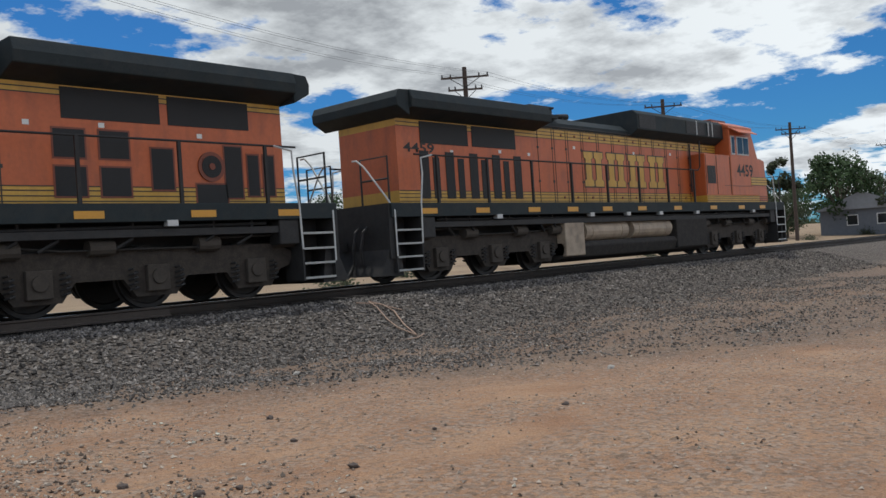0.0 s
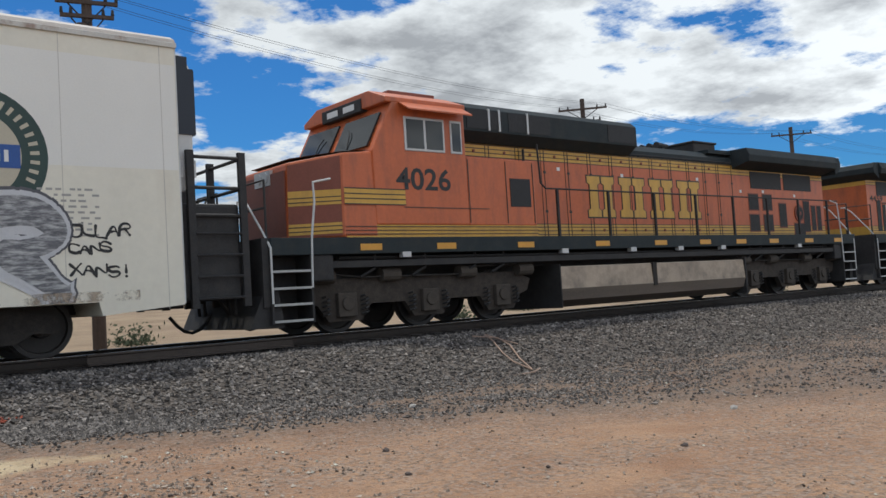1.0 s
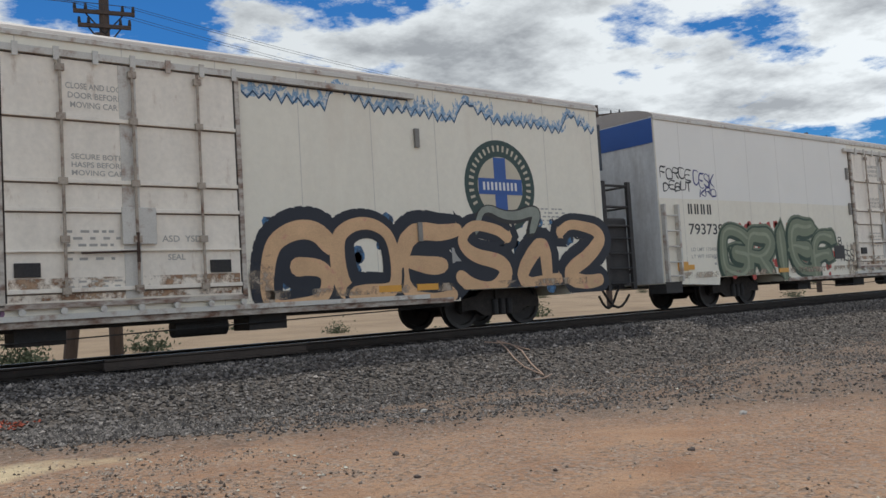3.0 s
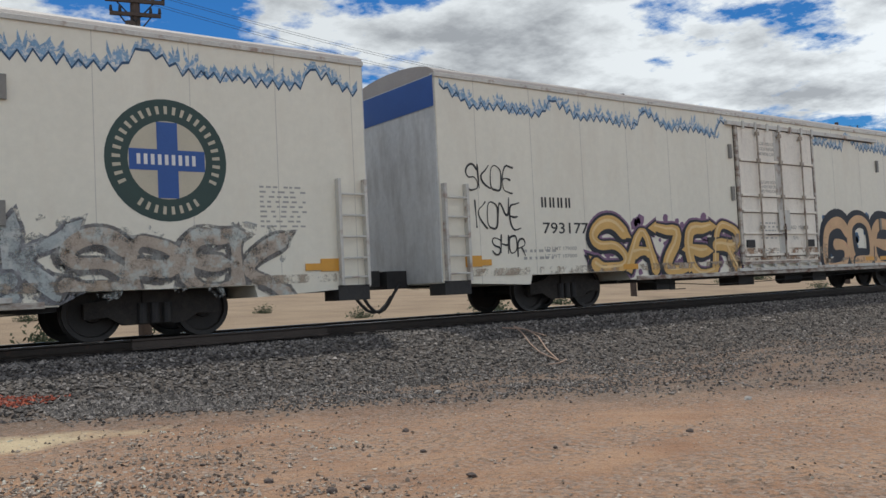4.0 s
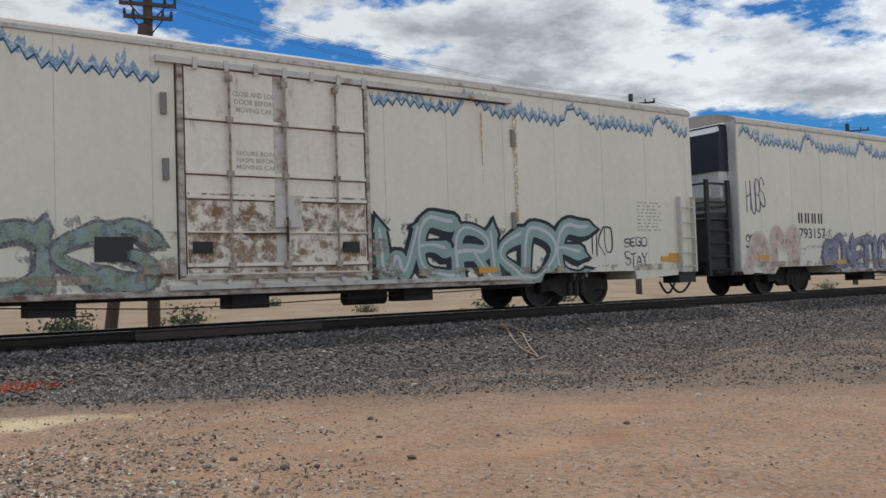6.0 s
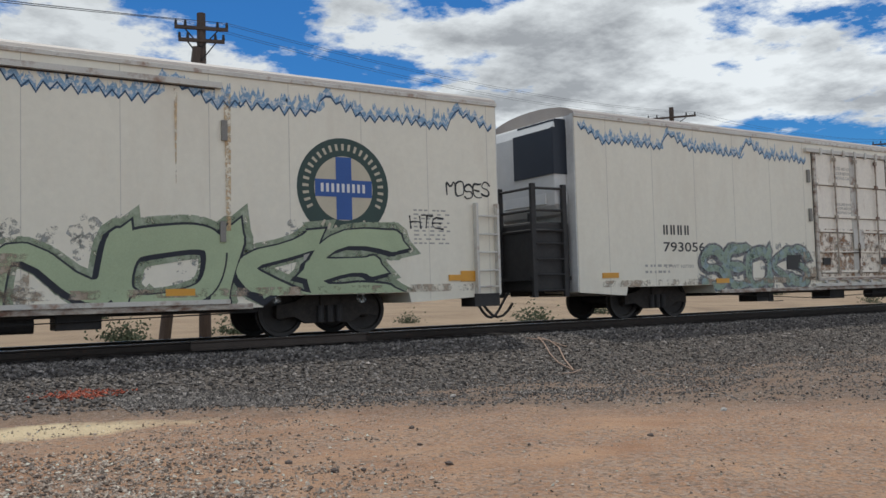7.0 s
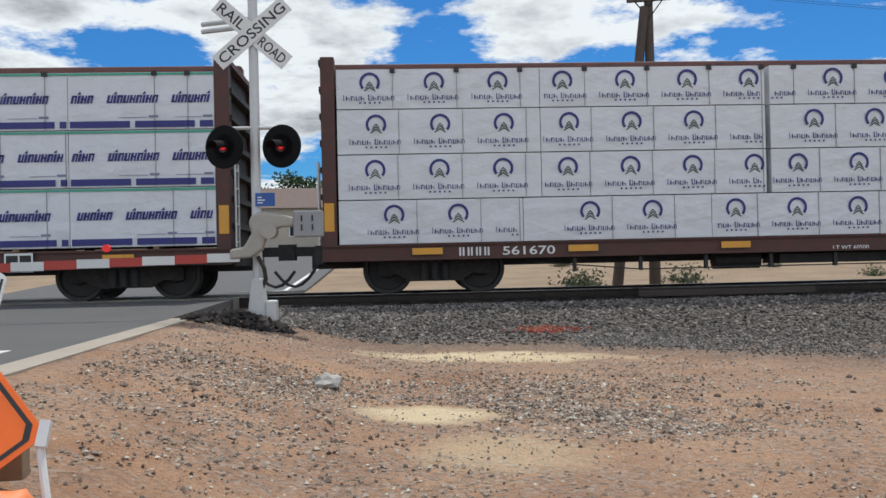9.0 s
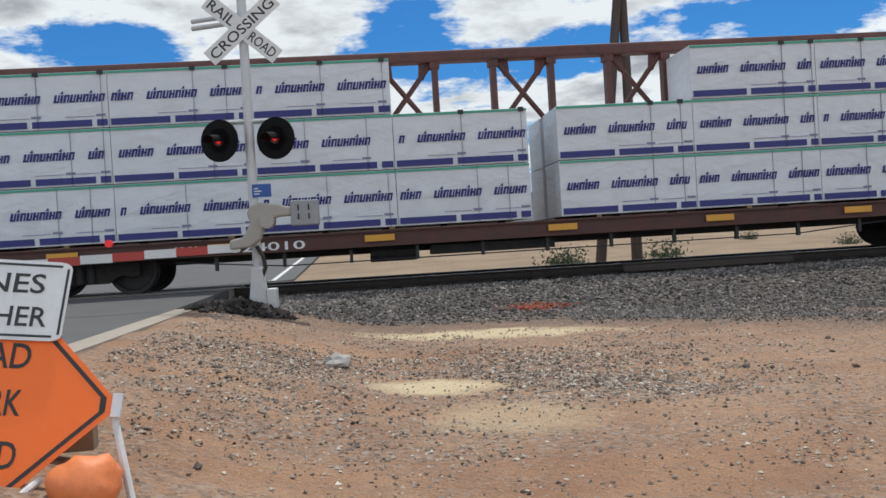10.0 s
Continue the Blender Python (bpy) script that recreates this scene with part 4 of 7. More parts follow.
    for x in np.arange(d0 + .3, d1, .55):
        bx(bm, x - .04, x + .04, FACE - .13, FACE - .1, 4.4, 4.6)
        rod(bm, (x, FACE - .12, .78), (x, FACE - .05, .78), .05, 8)
    part("door_track", bm, TRIMW, car, "door rails above and below")
    boxes("door_stop", car, mat("stop_grey", (.22, .21, .19), .7), [(x - .05, x + .05, FACE - .06, FACE, z, z + .36) for x, z in ((d1 + 3.65, 3.55), (d1 + 3.6, 1.75), (d0 - .22, 3.6), (d0 - .2, 2.5))])
    # reflective strips
    for x in (-10.4, -6.5 if unit < 0 else -6.0, d0 + .55, d1 - 1.1, d1 + 2.6, 9.8 if unit < 0 else 5.7):
        z = .82 if abs(x) < 9 else 1.0
        boxpart("reflector", car, REFLECT, x, x + .5, FACE - .026, FACE - .001, z, z + .12)
    boxpart("reflector", car, REFLECT, -10.55 if unit > 0 else 10.1, -10.15 if unit > 0 else 10.5, FACE - .026, FACE - .001, .98, 1.2)
    # placard boards and stencils
    boxpart("placard", car, INK, d0 - 1.35, d0 - .75, FACE - .02, FACE - .003, 1.15, 1.55)
    boxpart("data_plate", car, GREYINK, 6.6, 7.0, FACE - .01, FACE - .003, 1.32, 1.62)
    small_bars(car, 9.0, 9.9, 1.75, 2.5, 9, GREYINK, 4)
    small_bars(car, -9.0, -8.0, 1.10, 1.4, 2, GREYINK, 9)
    small_bars(door, d0 + .9, d0 + 1.7, 1.5, 2.0, 5, GREYINK, 5, FACE - .05)
    small_bars(door, d0 + .9, d0 + 1.7, 1.1, 1.25, 2, GREYINK, 6, FACE - .05)
    for k, (line, z) in enumerate((("CLOSE AND LOCK", 4.02), ("DOOR BEFORE", 3.88), ("MOVING CAR", 3.74))):
        lettering(door, line, d0 + .98 + .03 * k, d0 + 1.84 - .06 * k, z, z + .09, FACE - .054, GREYINK)
    for k, (line, z) in enumerate((("SECURE BOTH", 2.98), ("HASPS BEFORE", 2.86), ("MOVING CAR", 2.74))):
        lettering(door, line, d0 + 1.03, d0 + 1.78, z, z + .08, FACE - .054, GREYINK)
    lettering(door, "ASD  YSD", d0 + 2.32, d0 + 2.95, 1.76, 1.86, FACE - .054, GREYINK)
    lettering(door, "SEAL", d0 + 2.4, d0 + 2.68, 1.48, 1.57, FACE - .054, GREYINK)
    # ladders at the plain end
    s = -unit
    ladder = new("ladder")
    ladder.parent = car
    xa = s * (CAR - .08) if s > 0 else -CAR + .02
    x0, x1 = (CAR - .62, CAR - .08) if s > 0 else (-CAR + .06, -CAR + .6)
    for x in (x0, x1):
        bm = bmesh.new()
        bx(bm, x - .03, x + .03, FACE - .12, FACE, .72, 2.62)
        part("stile", bm, TRIMW, ladder, bevel=.006)
    for z in (.86, 1.2, 1.58, 1.96, 2.34):
        bm = bmesh.new()
        rod(bm, (x0, FACE - .1, z), (x1, FACE - .1, z), .02, 6)
        part("rung", bm, TRIMW, ladder)
    bm = bmesh.new()
    bx(bm, min(x0, x1) - .05, max(x0, x1) + .05, FACE - .02, FACE + .5, .45, .72)
    part("step_box", bm, BLACK, car)
    # brake platform and cooling unit
    u = unit * CAR
    plat = new("platform")
    plat.parent = car
    q = lambda a, b: (min(u + unit * a, u + unit * b), max(u + unit * a, u + unit * b))
    boxpart("deck", plat, BLACK, *q(0, 1.25), -1.35, 1.35, .98, 1.06)
    boxpart("fuel_tank", plat, BLACK, *q(.05, 1.12), -1.36, 1.2, .72, 2.3, bevel=.06)
    for y in (-1.42, -.2, 1.0):
        bm = bmesh.new()
        for a in (.25, 1.15):
            p = u + unit * a
            bx(bm, p - .06, p + .06, y - .04, y + .04, .6, 3.15)
        part("post", bm, BLACK, plat)
    bm = bmesh.new()
    for z in (2.1, 2.55, 3.05):
        rod(bm, (u + unit * 1.15, -1.42, z), (u + unit * 1.15, 1.0, z), .03, 6)
        rod(bm, (u + unit * .25, -1.42, z), (u + unit * 1.15, -1.42, z), .03, 6)
    part("railing", bm, BLACK, plat)
    for z in (.75, 1.1, 1.45, 1.8):
        bm = bmesh.new()
        rod(bm, (u + unit * .3, -1.46, z), (u + unit * 1.1, -1.46, z), .022, 6)
        part("rung", bm, BLACK, plat)
    unit_ob = new("cooling_unit")
    unit_ob.parent = car
    bm = bmesh.new()
    prism(bm, [(u, 2.45), (u + unit * .22, 2.5), (u + unit * .38, 2.7), (u + unit * .42, 4.45), (u + unit * .3, 4.72), (u, 4.78)], -1.3, 1.15)
    part("housing", bm, mat("unit_white", (.6, .6, .58), .4, var=.08), unit_ob, "white rounded refrigeration housing", bevel=.05)
    bm = bmesh.new()
    bx(bm, *q(.36, .435), -1.315, .15, 3.42, 4.48)
    bx(bm, *q(.02, .42), -1.325, -1.25, 3.42, 4.5)
    bx(bm, *q(.02, .33), -1.315, .1, 4.46, 4.70)
    part("grille", bm, mat("grille_black", (.014, .02, .032), .5), unit_ob)
    bm = bmesh.new()
    bx(bm, *q(.05, .4), -1.33, -1.29, 2.72, 3.0)
    bx(bm, *q(.39, .43), -1.0, .6, 2.75, 3.0)
    part("control_panel", bm, WHITEINK, unit_ob)
    coupler(car, CAR + (1.0 if unit > 0 else .1), 1)
    coupler(car, -CAR - (1.0 if unit < 0 else .1), -1)
    return car, tr


R1, TR1 = reefer_base(1)
R3, TR3 = reefer_base(-1)
R2 = copy_thing(R1, pose(0, TRACK, 0))
R4 = copy_thing(R3, pose(0, TRACK, 0))
R5 = copy_thing(R3, pose(0, TRACK, 0))
REEFERS = [(R1, -22.64, TR1), (R2, -46.93, TR1), (R3, -70.80, TR3), (R4, -94.96, TR3), (R5, -119.41, TR3)]
for car_, x_, tr_ in REEFERS:
    car_.matrix_basis = pose(x_, TRACK, 0)
    for c_ in tr_:
        freight_truck(car_, c_)

TRUCKS = {car_: tr_ for car_, _, tr_ in REEFERS}
SAGE = mat("sage_spray", (.17, .20, .13), .6, var=.12, bump=0)
DKGREEN = mat("dark_green_spray", (.03, .06, .04), .6, bump=0)
REDS = mat("red_spray", (.42, .06, .045), .6, bump=0)
GREYS = mat("grey_spray", (.12, .12, .14), .6, var=.7, scale=3, bump=0)
PALE = mat("pale_spray", (.55, .55, .56), .6, var=.1, bump=0)
TAN = mat("tan_spray", (.58, .37, .20), .6, var=.2, scale=2, bump=0, second=(.52, .22, .17), amount=.36, edge=.05)
NIGHT = mat("night_spray", (.012, .016, .026), .6, bump=0)
GOLD = mat("gold_spray", (.62, .38, .12), .6, var=.15, bump=0)
PURPLE = mat("purple_spray", (.20, .11, .19), .6, var=.3, bump=0)
LIME = mat("lime_spray", (.36, .43, .27), .6, var=.15, scale=1.5, bump=0, second=(.22, .36, .42), amount=.28, edge=.05)
MINT = mat("mint_spray", (.26, .37, .33), .6, var=.2, bump=0)



def worn(name, color, second, left=.55, scale=3.0):
    """Old spray paint that has rubbed through to the car's side in places."""
    m = mat(name, color, .7, var=.3, scale=scale, bump=0, second=second, amount=.45, edge=.06)
    t = m.node_tree
    b, out = t.nodes["Principled BSDF"], t.nodes["Material Output"]
    tc = nd(t, "ShaderNodeTexCoord")
    n = nd(t, "ShaderNodeTexNoise", Scale=scale * 1.6, Detail=9.0, Roughness=.72)
    t.links.new(tc.outputs["Object"], n.inputs["Vector"])
    r = nd(t, "ShaderNodeValToRGB")
    r.color_ramp.elements[0].position, r.color_ramp.elements[1].position = .62 - left * .4, .72 - left * .3
    r.color_ramp.elements[1].color = (.92, .92, .92, 1)
    t.links.new(n.outputs[0], r.inputs[0])
    clear = nd(t, "ShaderNodeBsdfTransparent")
    mx = nd(t, "ShaderNodeMixShader")
    t.links.new(r.outputs[0], mx.inputs[0])
    t.links.new(clear.outputs[0], mx.inputs[1])
    t.links.new(b.outputs[0], mx.inputs[2])
    t.links.new(mx.outputs[0], out.inputs[0])
    return m


MIST = worn("spray_mist", (.30, .31, .29), (.42, .42, .40), .35, 5.0)
DIMLINE = worn("worn_line", (.17, .17, .18), (.30, .30, .30), .6, 4.0)
# first car: number, blue end, grey-green and silver pieces
R1["label"] = "white refrigerator boxcar with green and silver graffiti and round emblem"
boxes("upper_panel", R1, mat("faded_grey_white", (.76, .74, .68), .5, var=.05, scale=.8, bump=.02), ((-CAR + .01, -1.52, FACE - .0012, FACE + .01, 2.78, 4.71), (2.28, CAR - .01, FACE - .0012, FACE + .01, 2.78, 4.44)))
emblem(R1, 8.2, 2.87)
mark_bars(R1, -9.98, -8.9, 2.4, 2.66, FACE - .002, INK)
lettering(R1, "793739", -9.98, -8.5, 1.88, 2.16, FACE - .003, INK)
lettering(R1, "LD LMT 175400", -9.95, -8.85, 1.46, 1.55, FACE - .003, GREYINK)
lettering(R1, "LT WT 107600", -9.95, -8.85, 1.28, 1.37, FACE - .003, GREYINK)
graffiti(R1, "GRIEF", -8.6, -2.9, .60, 2.14, SAGE, DKGREEN, REDS, 11, bold=.25, wide=1.42, spike=1.6, spread=.13, rim=.06, halo=mat("olive_spray", (.15, .18, .12), .6, bump=0), shine=mat("sage_light", (.26, .29, .20), .6, bump=0))
graffiti(R1, "ARMER", 2.35, 9.3, .70, 2.36, mat("hatched_spray", (.13, .13, .14), .6, var=.4, scale=2.2, bump=0, second=(.50, .50, .49), amount=.46, stretch=(1, 1, 5), edge=.1), PALE, None, 12, bold=.22, wide=1.3, spike=1.5, rim=.075, halo=mat("hatch_dark", (.09, .09, .10), .6, bump=0), spread=.125)
tag_scrawl(R1, "FORCE", -11.0, -9.75, 3.25, 3.6, 3)
tag_scrawl(R1, "DEBUT", -10.9, -9.75, 2.95, 3.22, 4)
tag_scrawl(R1, "Cesk", -9.65, -8.75, 3.1, 3.55, 5, NAVY)
tag_scrawl(R1, "KRO", -9.4, -8.7, 2.85, 3.1, 15, NAVY)
tag_scrawl(R1, "MESS", -2.45, -1.65, 1.05, 1.5, 16)
tag_scrawl(R1, "DOLLAR", 9.25, 10.3, 1.72, 1.95, 6)
tag_scrawl(R1, "CANS", 9.4, 10.0, 1.5, 1.68, 7)
tag_scrawl(R1, "XANS!", 9.4, 10.3, 1.15, 1.35, 8)
tag_scrawl(R1, "218", -2.95, -2.35, 1.55, 1.85, 9)
lettering(R1, "50K", -1.75, -1.5, .98, 1.06, FACE - .003, GREYINK)
for car_ in (R1, R2):
    bm_ = bmesh.new()
    bx(bm_, -CAR - .034, -CAR - .03, -HALF + .03, HALF - .03, 4.15, 4.76)
    part("end_band", bm_, BLUE, car_, "blue band across the end wall")
lettering(R2, "EXCESS HEIGHT CAR", -CAR + .0, -CAR + .01, 3.9, 4.0, FACE + .01, GREYINK)

R2["label"] = "white refrigerator boxcar with orange and navy graffiti under blue icicles"
emblem(R2, 8.0, 2.87)
icicles(R2, -CAR + .1, -1.75, 3)
icicles(R2, 2.3, CAR - .1, 4)
mark_bars(R2, -8.45, -7.5, 2.2, 2.42, FACE - .002, INK)
lettering(R2, "793177", -8.42, -7.05, 1.64, 1.88, FACE - .003, INK)
lettering(R2, "LD LMT 179000", -8.4, -7.45, 1.28, 1.36, FACE - .003, GREYINK)
lettering(R2, "LT WT 107000", -8.4, -7.45, 1.12, 1.2, FACE - .003, GREYINK)
graffiti(R2, "SAZER", -6.95, -1.5, .62, 1.98, GOLD, NIGHT, PURPLE, 21, bold=.19, wide=1.35, spike=2.2, rim=.075, halo=PURPLE, spread=.14, shine=mat("gold_light", (.72, .52, .25), .6, bump=0))
graffiti(R2, "GOES42", 2.5, 10.95, .60, 2.14, TAN, NIGHT, mat("blue_spray", (.06, .16, .30), .6, var=.5, scale=5, bump=0, second=(.02, .03, .05), amount=.5), 22, bold=.185, wide=1.34, spike=.9, halo=NIGHT, spread=.26, rim=.09)
graffiti(R2, "M", 7.3, 9.0, 1.85, 2.5, mat("ash_spray", (.23, .25, .21), .6, var=.3, bump=0), INK, None, 23, bold=.26, spike=1.5, wide=1.3)
tag_scrawl(R2, "SKOE", -10.45, -9.2, 2.5, 3.15, 31)
tag_scrawl(R2, "KONE", -10.25, -9.05, 1.75, 2.4, 32)
tag_scrawl(R2, "SHOR", -9.85, -8.95, 1.15, 1.6, 33)
tag_scrawl(R2, "NOSE", 10.0, 10.95, 1.72, 1.92, 34)

R3["label"] = "white refrigerator boxcar with faded grey and pink graffiti under blue icicles"
emblem(R3, 7.46, 2.8)
icicles(R3, -CAR + .1, -2.5, 5)
icicles(R3, 1.55, CAR - .1, 6)
mark_bars(R3, -8.4, -7.05, 2.02, 2.32, FACE - .002, INK)
lettering(R3, "793157", -8.36, -7.0, 1.58, 1.88, FACE - .003, INK)
lettering(R3, "LD LMT 180500", -8.0, -7.1, 1.3, 1.38, FACE - .003, GREYINK)
graffiti(R3, "AM", -10.95, -8.5, .62, 2.05, worn("worn_pink", (.60, .44, .37), (.62, .56, .50), .75), mat("cream_spray", (.60, .54, .47), .6, var=.1, bump=0), None, 41, bold=.24, wide=1.25, spike=1.5)
graffiti(R3, "EONETIC", -7.1, -3.5, .60, 1.66, worn("worn_lilac", (.24, .21, .34), (.33, .42, .42), .85), DIMLINE, MIST, 42, bold=.18, wide=1.4, spike=2.0)
graffiti(R3, "ALUCK", 1.7, 6.0, .60, 1.82, worn("worn_grey", (.40, .43, .42), (.55, .56, .53), .65), DIMLINE, MIST, 43, bold=.19, wide=1.35, spike=2.2)
graffiti(R3, "SPEK", 5.9, 9.4, .60, 1.72, worn("worn_brown", (.42, .35, .28), (.52, .54, .50), .7), worn("worn_rim", (.16, .15, .14), (.30, .30, .28), .6), MIST, 44, bold=.2, wide=1.35, spike=2.2)
tag_scrawl(R3, "HUBS", -10.8, -9.95, 2.2, 3.3, 45, GREYS)
tag_scrawl(R3, "SCAR", -10.9, -10.2, 1.3, 1.7, 46)

R4["label"] = "white refrigerator boxcar with mint green graffiti and rust-streaked door"
icicles(R4, -CAR + .1, -2.5, 7)
icicles(R4, 1.55, CAR - .1, 8)
mark_bars(R4, -8.35, -7.35, 2.04, 2.28, FACE - .002, INK)
lettering(R4, "793056", -8.35, -6.85, 1.62, 1.86, FACE - .003, INK)
lettering(R4, "LT WT 107700", -8.3, -7.3, 1.22, 1.3, FACE - .003, GREYINK)
graffiti(R4, "SECKS", -7.0, -2.6, .60, 1.75, worn("worn_moss", (.28, .35, .27), (.30, .38, .42), .75), DIMLINE, MIST, 51, bold=.19, wide=1.35, spike=2.0)
graffiti(R4, "WERKDE", 1.6, 7.25, .58, 1.92, MINT, NIGHT, MIST, 52, bold=.22, wide=1.35, spike=2.0, rim=.1, shine=PALE)
tag_scrawl(R4, "TKO", 7.3, 8.1, 1.05, 1.85, 53)
tag_scrawl(R4, "SEGO", 8.5, 9.3, 1.35, 1.6, 54, GREYS)
tag_scrawl(R4, "STAY", 8.5, 9.3, .85, 1.25, 55, GREYS)

R5["label"] = "white refrigerator boxcar with large pale green graffiti letters"
emblem(R5, 7.46, 2.8)
icicles(R5, -CAR + .1, -2.5, 9)
icicles(R5, 1.55, CAR - .1, 10)
mark_bars(R5, -8.4, -7.0, 2.0, 2.28, FACE - .002, INK)
lettering(R5, "793214", -8.4, -7.06, 1.54, 1.85, FACE - .003, INK)
lettering(R5, "LD LMT 176300", -8.38, -7.5, 1.24, 1.31, FACE - .003, GREYINK)
graffiti(R5, "KOSE", -6.8, -2.35, .60, 2.12, LIME, NIGHT, None, 61, bold=.24, wide=1.25, spike=1.3, rim=.1, halo=NIGHT, spread=.17, accents=(((2,), mat("sky_spray", (.27, .42, .47), .6, var=.15, bump=0)),))
graffiti(R5, "NOKE", 1.5, 8.5, .58, 2.06, LIME, NIGHT, MIST, 62, bold=.25, wide=1.36, spike=2.0, rim=.05, halo=worn("green_mist", (.26, .31, .21), (.36, .40, .30), .7), spread=.2)
RUBRED = worn("worn_red", (.50, .25, .20), (.60, .42, .36), .6)
tag_scrawl(R5, "REKEM", -10.8, -9.0, 1.35, 1.75, 63, RUBRED)
tag_scrawl(R5, "MRESO", -10.7, -9.2, 1.0, 1.35, 68, RUBRED)
tag_scrawl(R5, "YES", -7.9, -7.1, .82, 1.15, 69)
tag_scrawl(R5, "OZA", -10.9, -10.2, 2.2, 3.0, 70, worn("worn_teal", (.40, .52, .48), (.60, .63, .58), .5))
tag_scrawl(R5, "LHT", -10.9, -10.1, 1.75, 1.95, 64)
tag_scrawl(R5, "VHT", -7.55, -7.1, 1.36, 1.52, 65)
tag_scrawl(R5, "HTE", 8.9, 9.7, 2.05, 2.35, 66)
tag_scrawl(R5, "MOSES", 9.8, 10.9, 2.7, 3.1, 67)
RUSTWASH = worn("rust_wash", (.27, .15, .08), (.40, .28, .18), .42, 2.2)
GRIMEWASH = worn("grime_wash", (.34, .27, .20), (.46, .39, .31), .36, 1.8)
for car_, (d0_, d1_), top_ in ((R1, (-1.47, 2.23), 1.2), (R2, (-1.47, 2.23), 1.25), (R3, (-2.23, 1.47), 1.55), (R4, (-2.23, 1.47), 2.3), (R5, (-2.23, 1.47), 2.0)):
    bm_ = bmesh.new()
    bm_.faces.new([bm_.verts.new(p) for p in ((d0_ + .14, FACE - .0525, .93), (d1_ - .12, FACE - .0525, .93), (d1_ - .12, FACE - .0525, top_), (d0_ + .14, FACE - .0525, top_))])
    paint_layer(part("rust_stain", bm_, RUSTWASH, car_, "rust washed down the lower door"))
    bm_ = bmesh.new()
    for a_, b_, z_ in ((-CAR + .7, d0_ - .05, .80), (d1_ + .05, CAR - .7, .80), (d0_ - .6, d0_ - .04, 1.5), (d1_ + .04, d1_ + .5, 1.4)):
        bm_.faces.new([bm_.verts.new(p) for p in ((a_, FACE - .0235, .79 if b_ - a_ > 2 else .62), (b_, FACE - .0235, .79 if b_ - a_ > 2 else .62), (b_, FACE - .0235, z_ + .14), (a_, FACE - .0235, z_ + .14))])
    paint_layer(part("grime_stain", bm_, GRIMEWASH, car_, "brown grime along the lower side"))
for car_, x_, z_ in ((R4, 5.1, 1.9), (R5, 5.1, 1.95), (R1, 5.8, 3.3)):
    bm_ = bmesh.new()
    for a_, b_, z1_ in ((x_ + .02, x_ + .15, 4.4), (x_ - .86, x_ - .8, 4.4)):
        bm_.faces.new([bm_.verts.new(p) for p in ((a_ + .02, FACE - .0246, z_ + (.8 if b_ < x_ else 0)), (b_ - .03, FACE - .0246, z_ + (.8 if b_ < x_ else 0)), (b_, FACE - .0246, z1_), (a_, FACE - .0246, z1_))])
    paint_layer(part("rust_streak", bm_, worn("streak_wash", (.50, .35, .19), (.62, .50, .33), .5, 6.0), car_, "rust streak below the door rail"))



# ---- locomotives ----
LINE = mat("pinstripe", (.035, .03, .022), .5, bump=0)
SCREEN = mat("radiator_screen", (.012, .012, .013), .6, var=.3, fine=120, bump=.4)
GRIME = mat("orange_grime", (.20, .055, .03), .55, var=.25, scale=2, bump=.05)
STEPW = mat("step_edge", (.40, .40, .38), .6)


def loco_truck(parent, x, sense):
    truck = new("truck")
    truck.parent = parent
    truck.location = (x, 0, 0)
    z = .53
    for s in (-1, 1):
        a, b = sorted((s * 1.0, s * 1.14))
        bm = bmesh.new()
        pts = [(-2.75, z + .05), (-2.85, z + .3), (-2.4, z + .46), (2.4, z + .46), (2.85, z + .3), (2.75, z + .05)]
        for c in (1.95, 0, -1.95):
            pts += [(c + .58, z - .02), (c + .36, z - .32), (c - .36, z - .32), (c - .58, z - .02)]
        prism(bm, pts, a, b)
        part("side_frame", bm, mat("loco_truck_grime", (.050, .040, .032), .9, var=.4, scale=5, second=(.034, .028, .023), amount=.45), truck, "dusty cast truck frame")
        for c in (1.95, 0, -1.95):
            bm = bmesh.new()
            bx(bm, c - .2, c + .2, min(s * 1.12, s * 1.24), max(s * 1.12, s * 1.24), z - .24, z + .2)
            rod(bm, (c, s * 1.2, z), (c, s * 1.28, z), .13, 14)
            part("axle_box", bm, mat("axle_dust", (.062, .051, .041), .9, var=.3, scale=6), truck, bevel=.015)
            for o in (-.42, .42):
                bm = bmesh.new()
                tube(bm, [(c + o + .07 * math.cos(k * 1.257), s * 1.16 + .07 * math.sin(k * 1.257), z - .2 + .0165 * k) for k in range(22)], .02, 5)
                part("coil_spring", bm, BLACK, truck)
        for c in (-2.6, -.95, .98, 2.45):
            bm = bmesh.new()
            rod(bm, (c - .22, s * 1.2, z + .5), (c + .2, s * 1.2, z + .5), .13, 12)
            part("brake_cylinder", bm, mat("axle_dust", (.085, .068, .054)), truck)
        bm = bmesh.new()
        tube(bm, [(-2.9, s * 1.2, z + .62), (-1.2, s * 1.22, z + .6), (-.9, s * 1.22, z + .45), (1.6, s * 1.22, z + .47), (2.8, s * 1.2, z + .6)], .02, 5)
        part("brake_pipe", bm, TRUCKM, truck)
    boxpart("bolster", truck, BLACK, -2.5, 2.5, -.6, .6, .55, 1.0)
    for c in (1.95, 0, -1.95):
        w = new("wheelset", LOCO_WHEEL)
        w.parent = truck
        w.location = (c, 0, z)
        w["sense"] = sense
        WHEELSETS.append((w, (c, 0, z), .53))


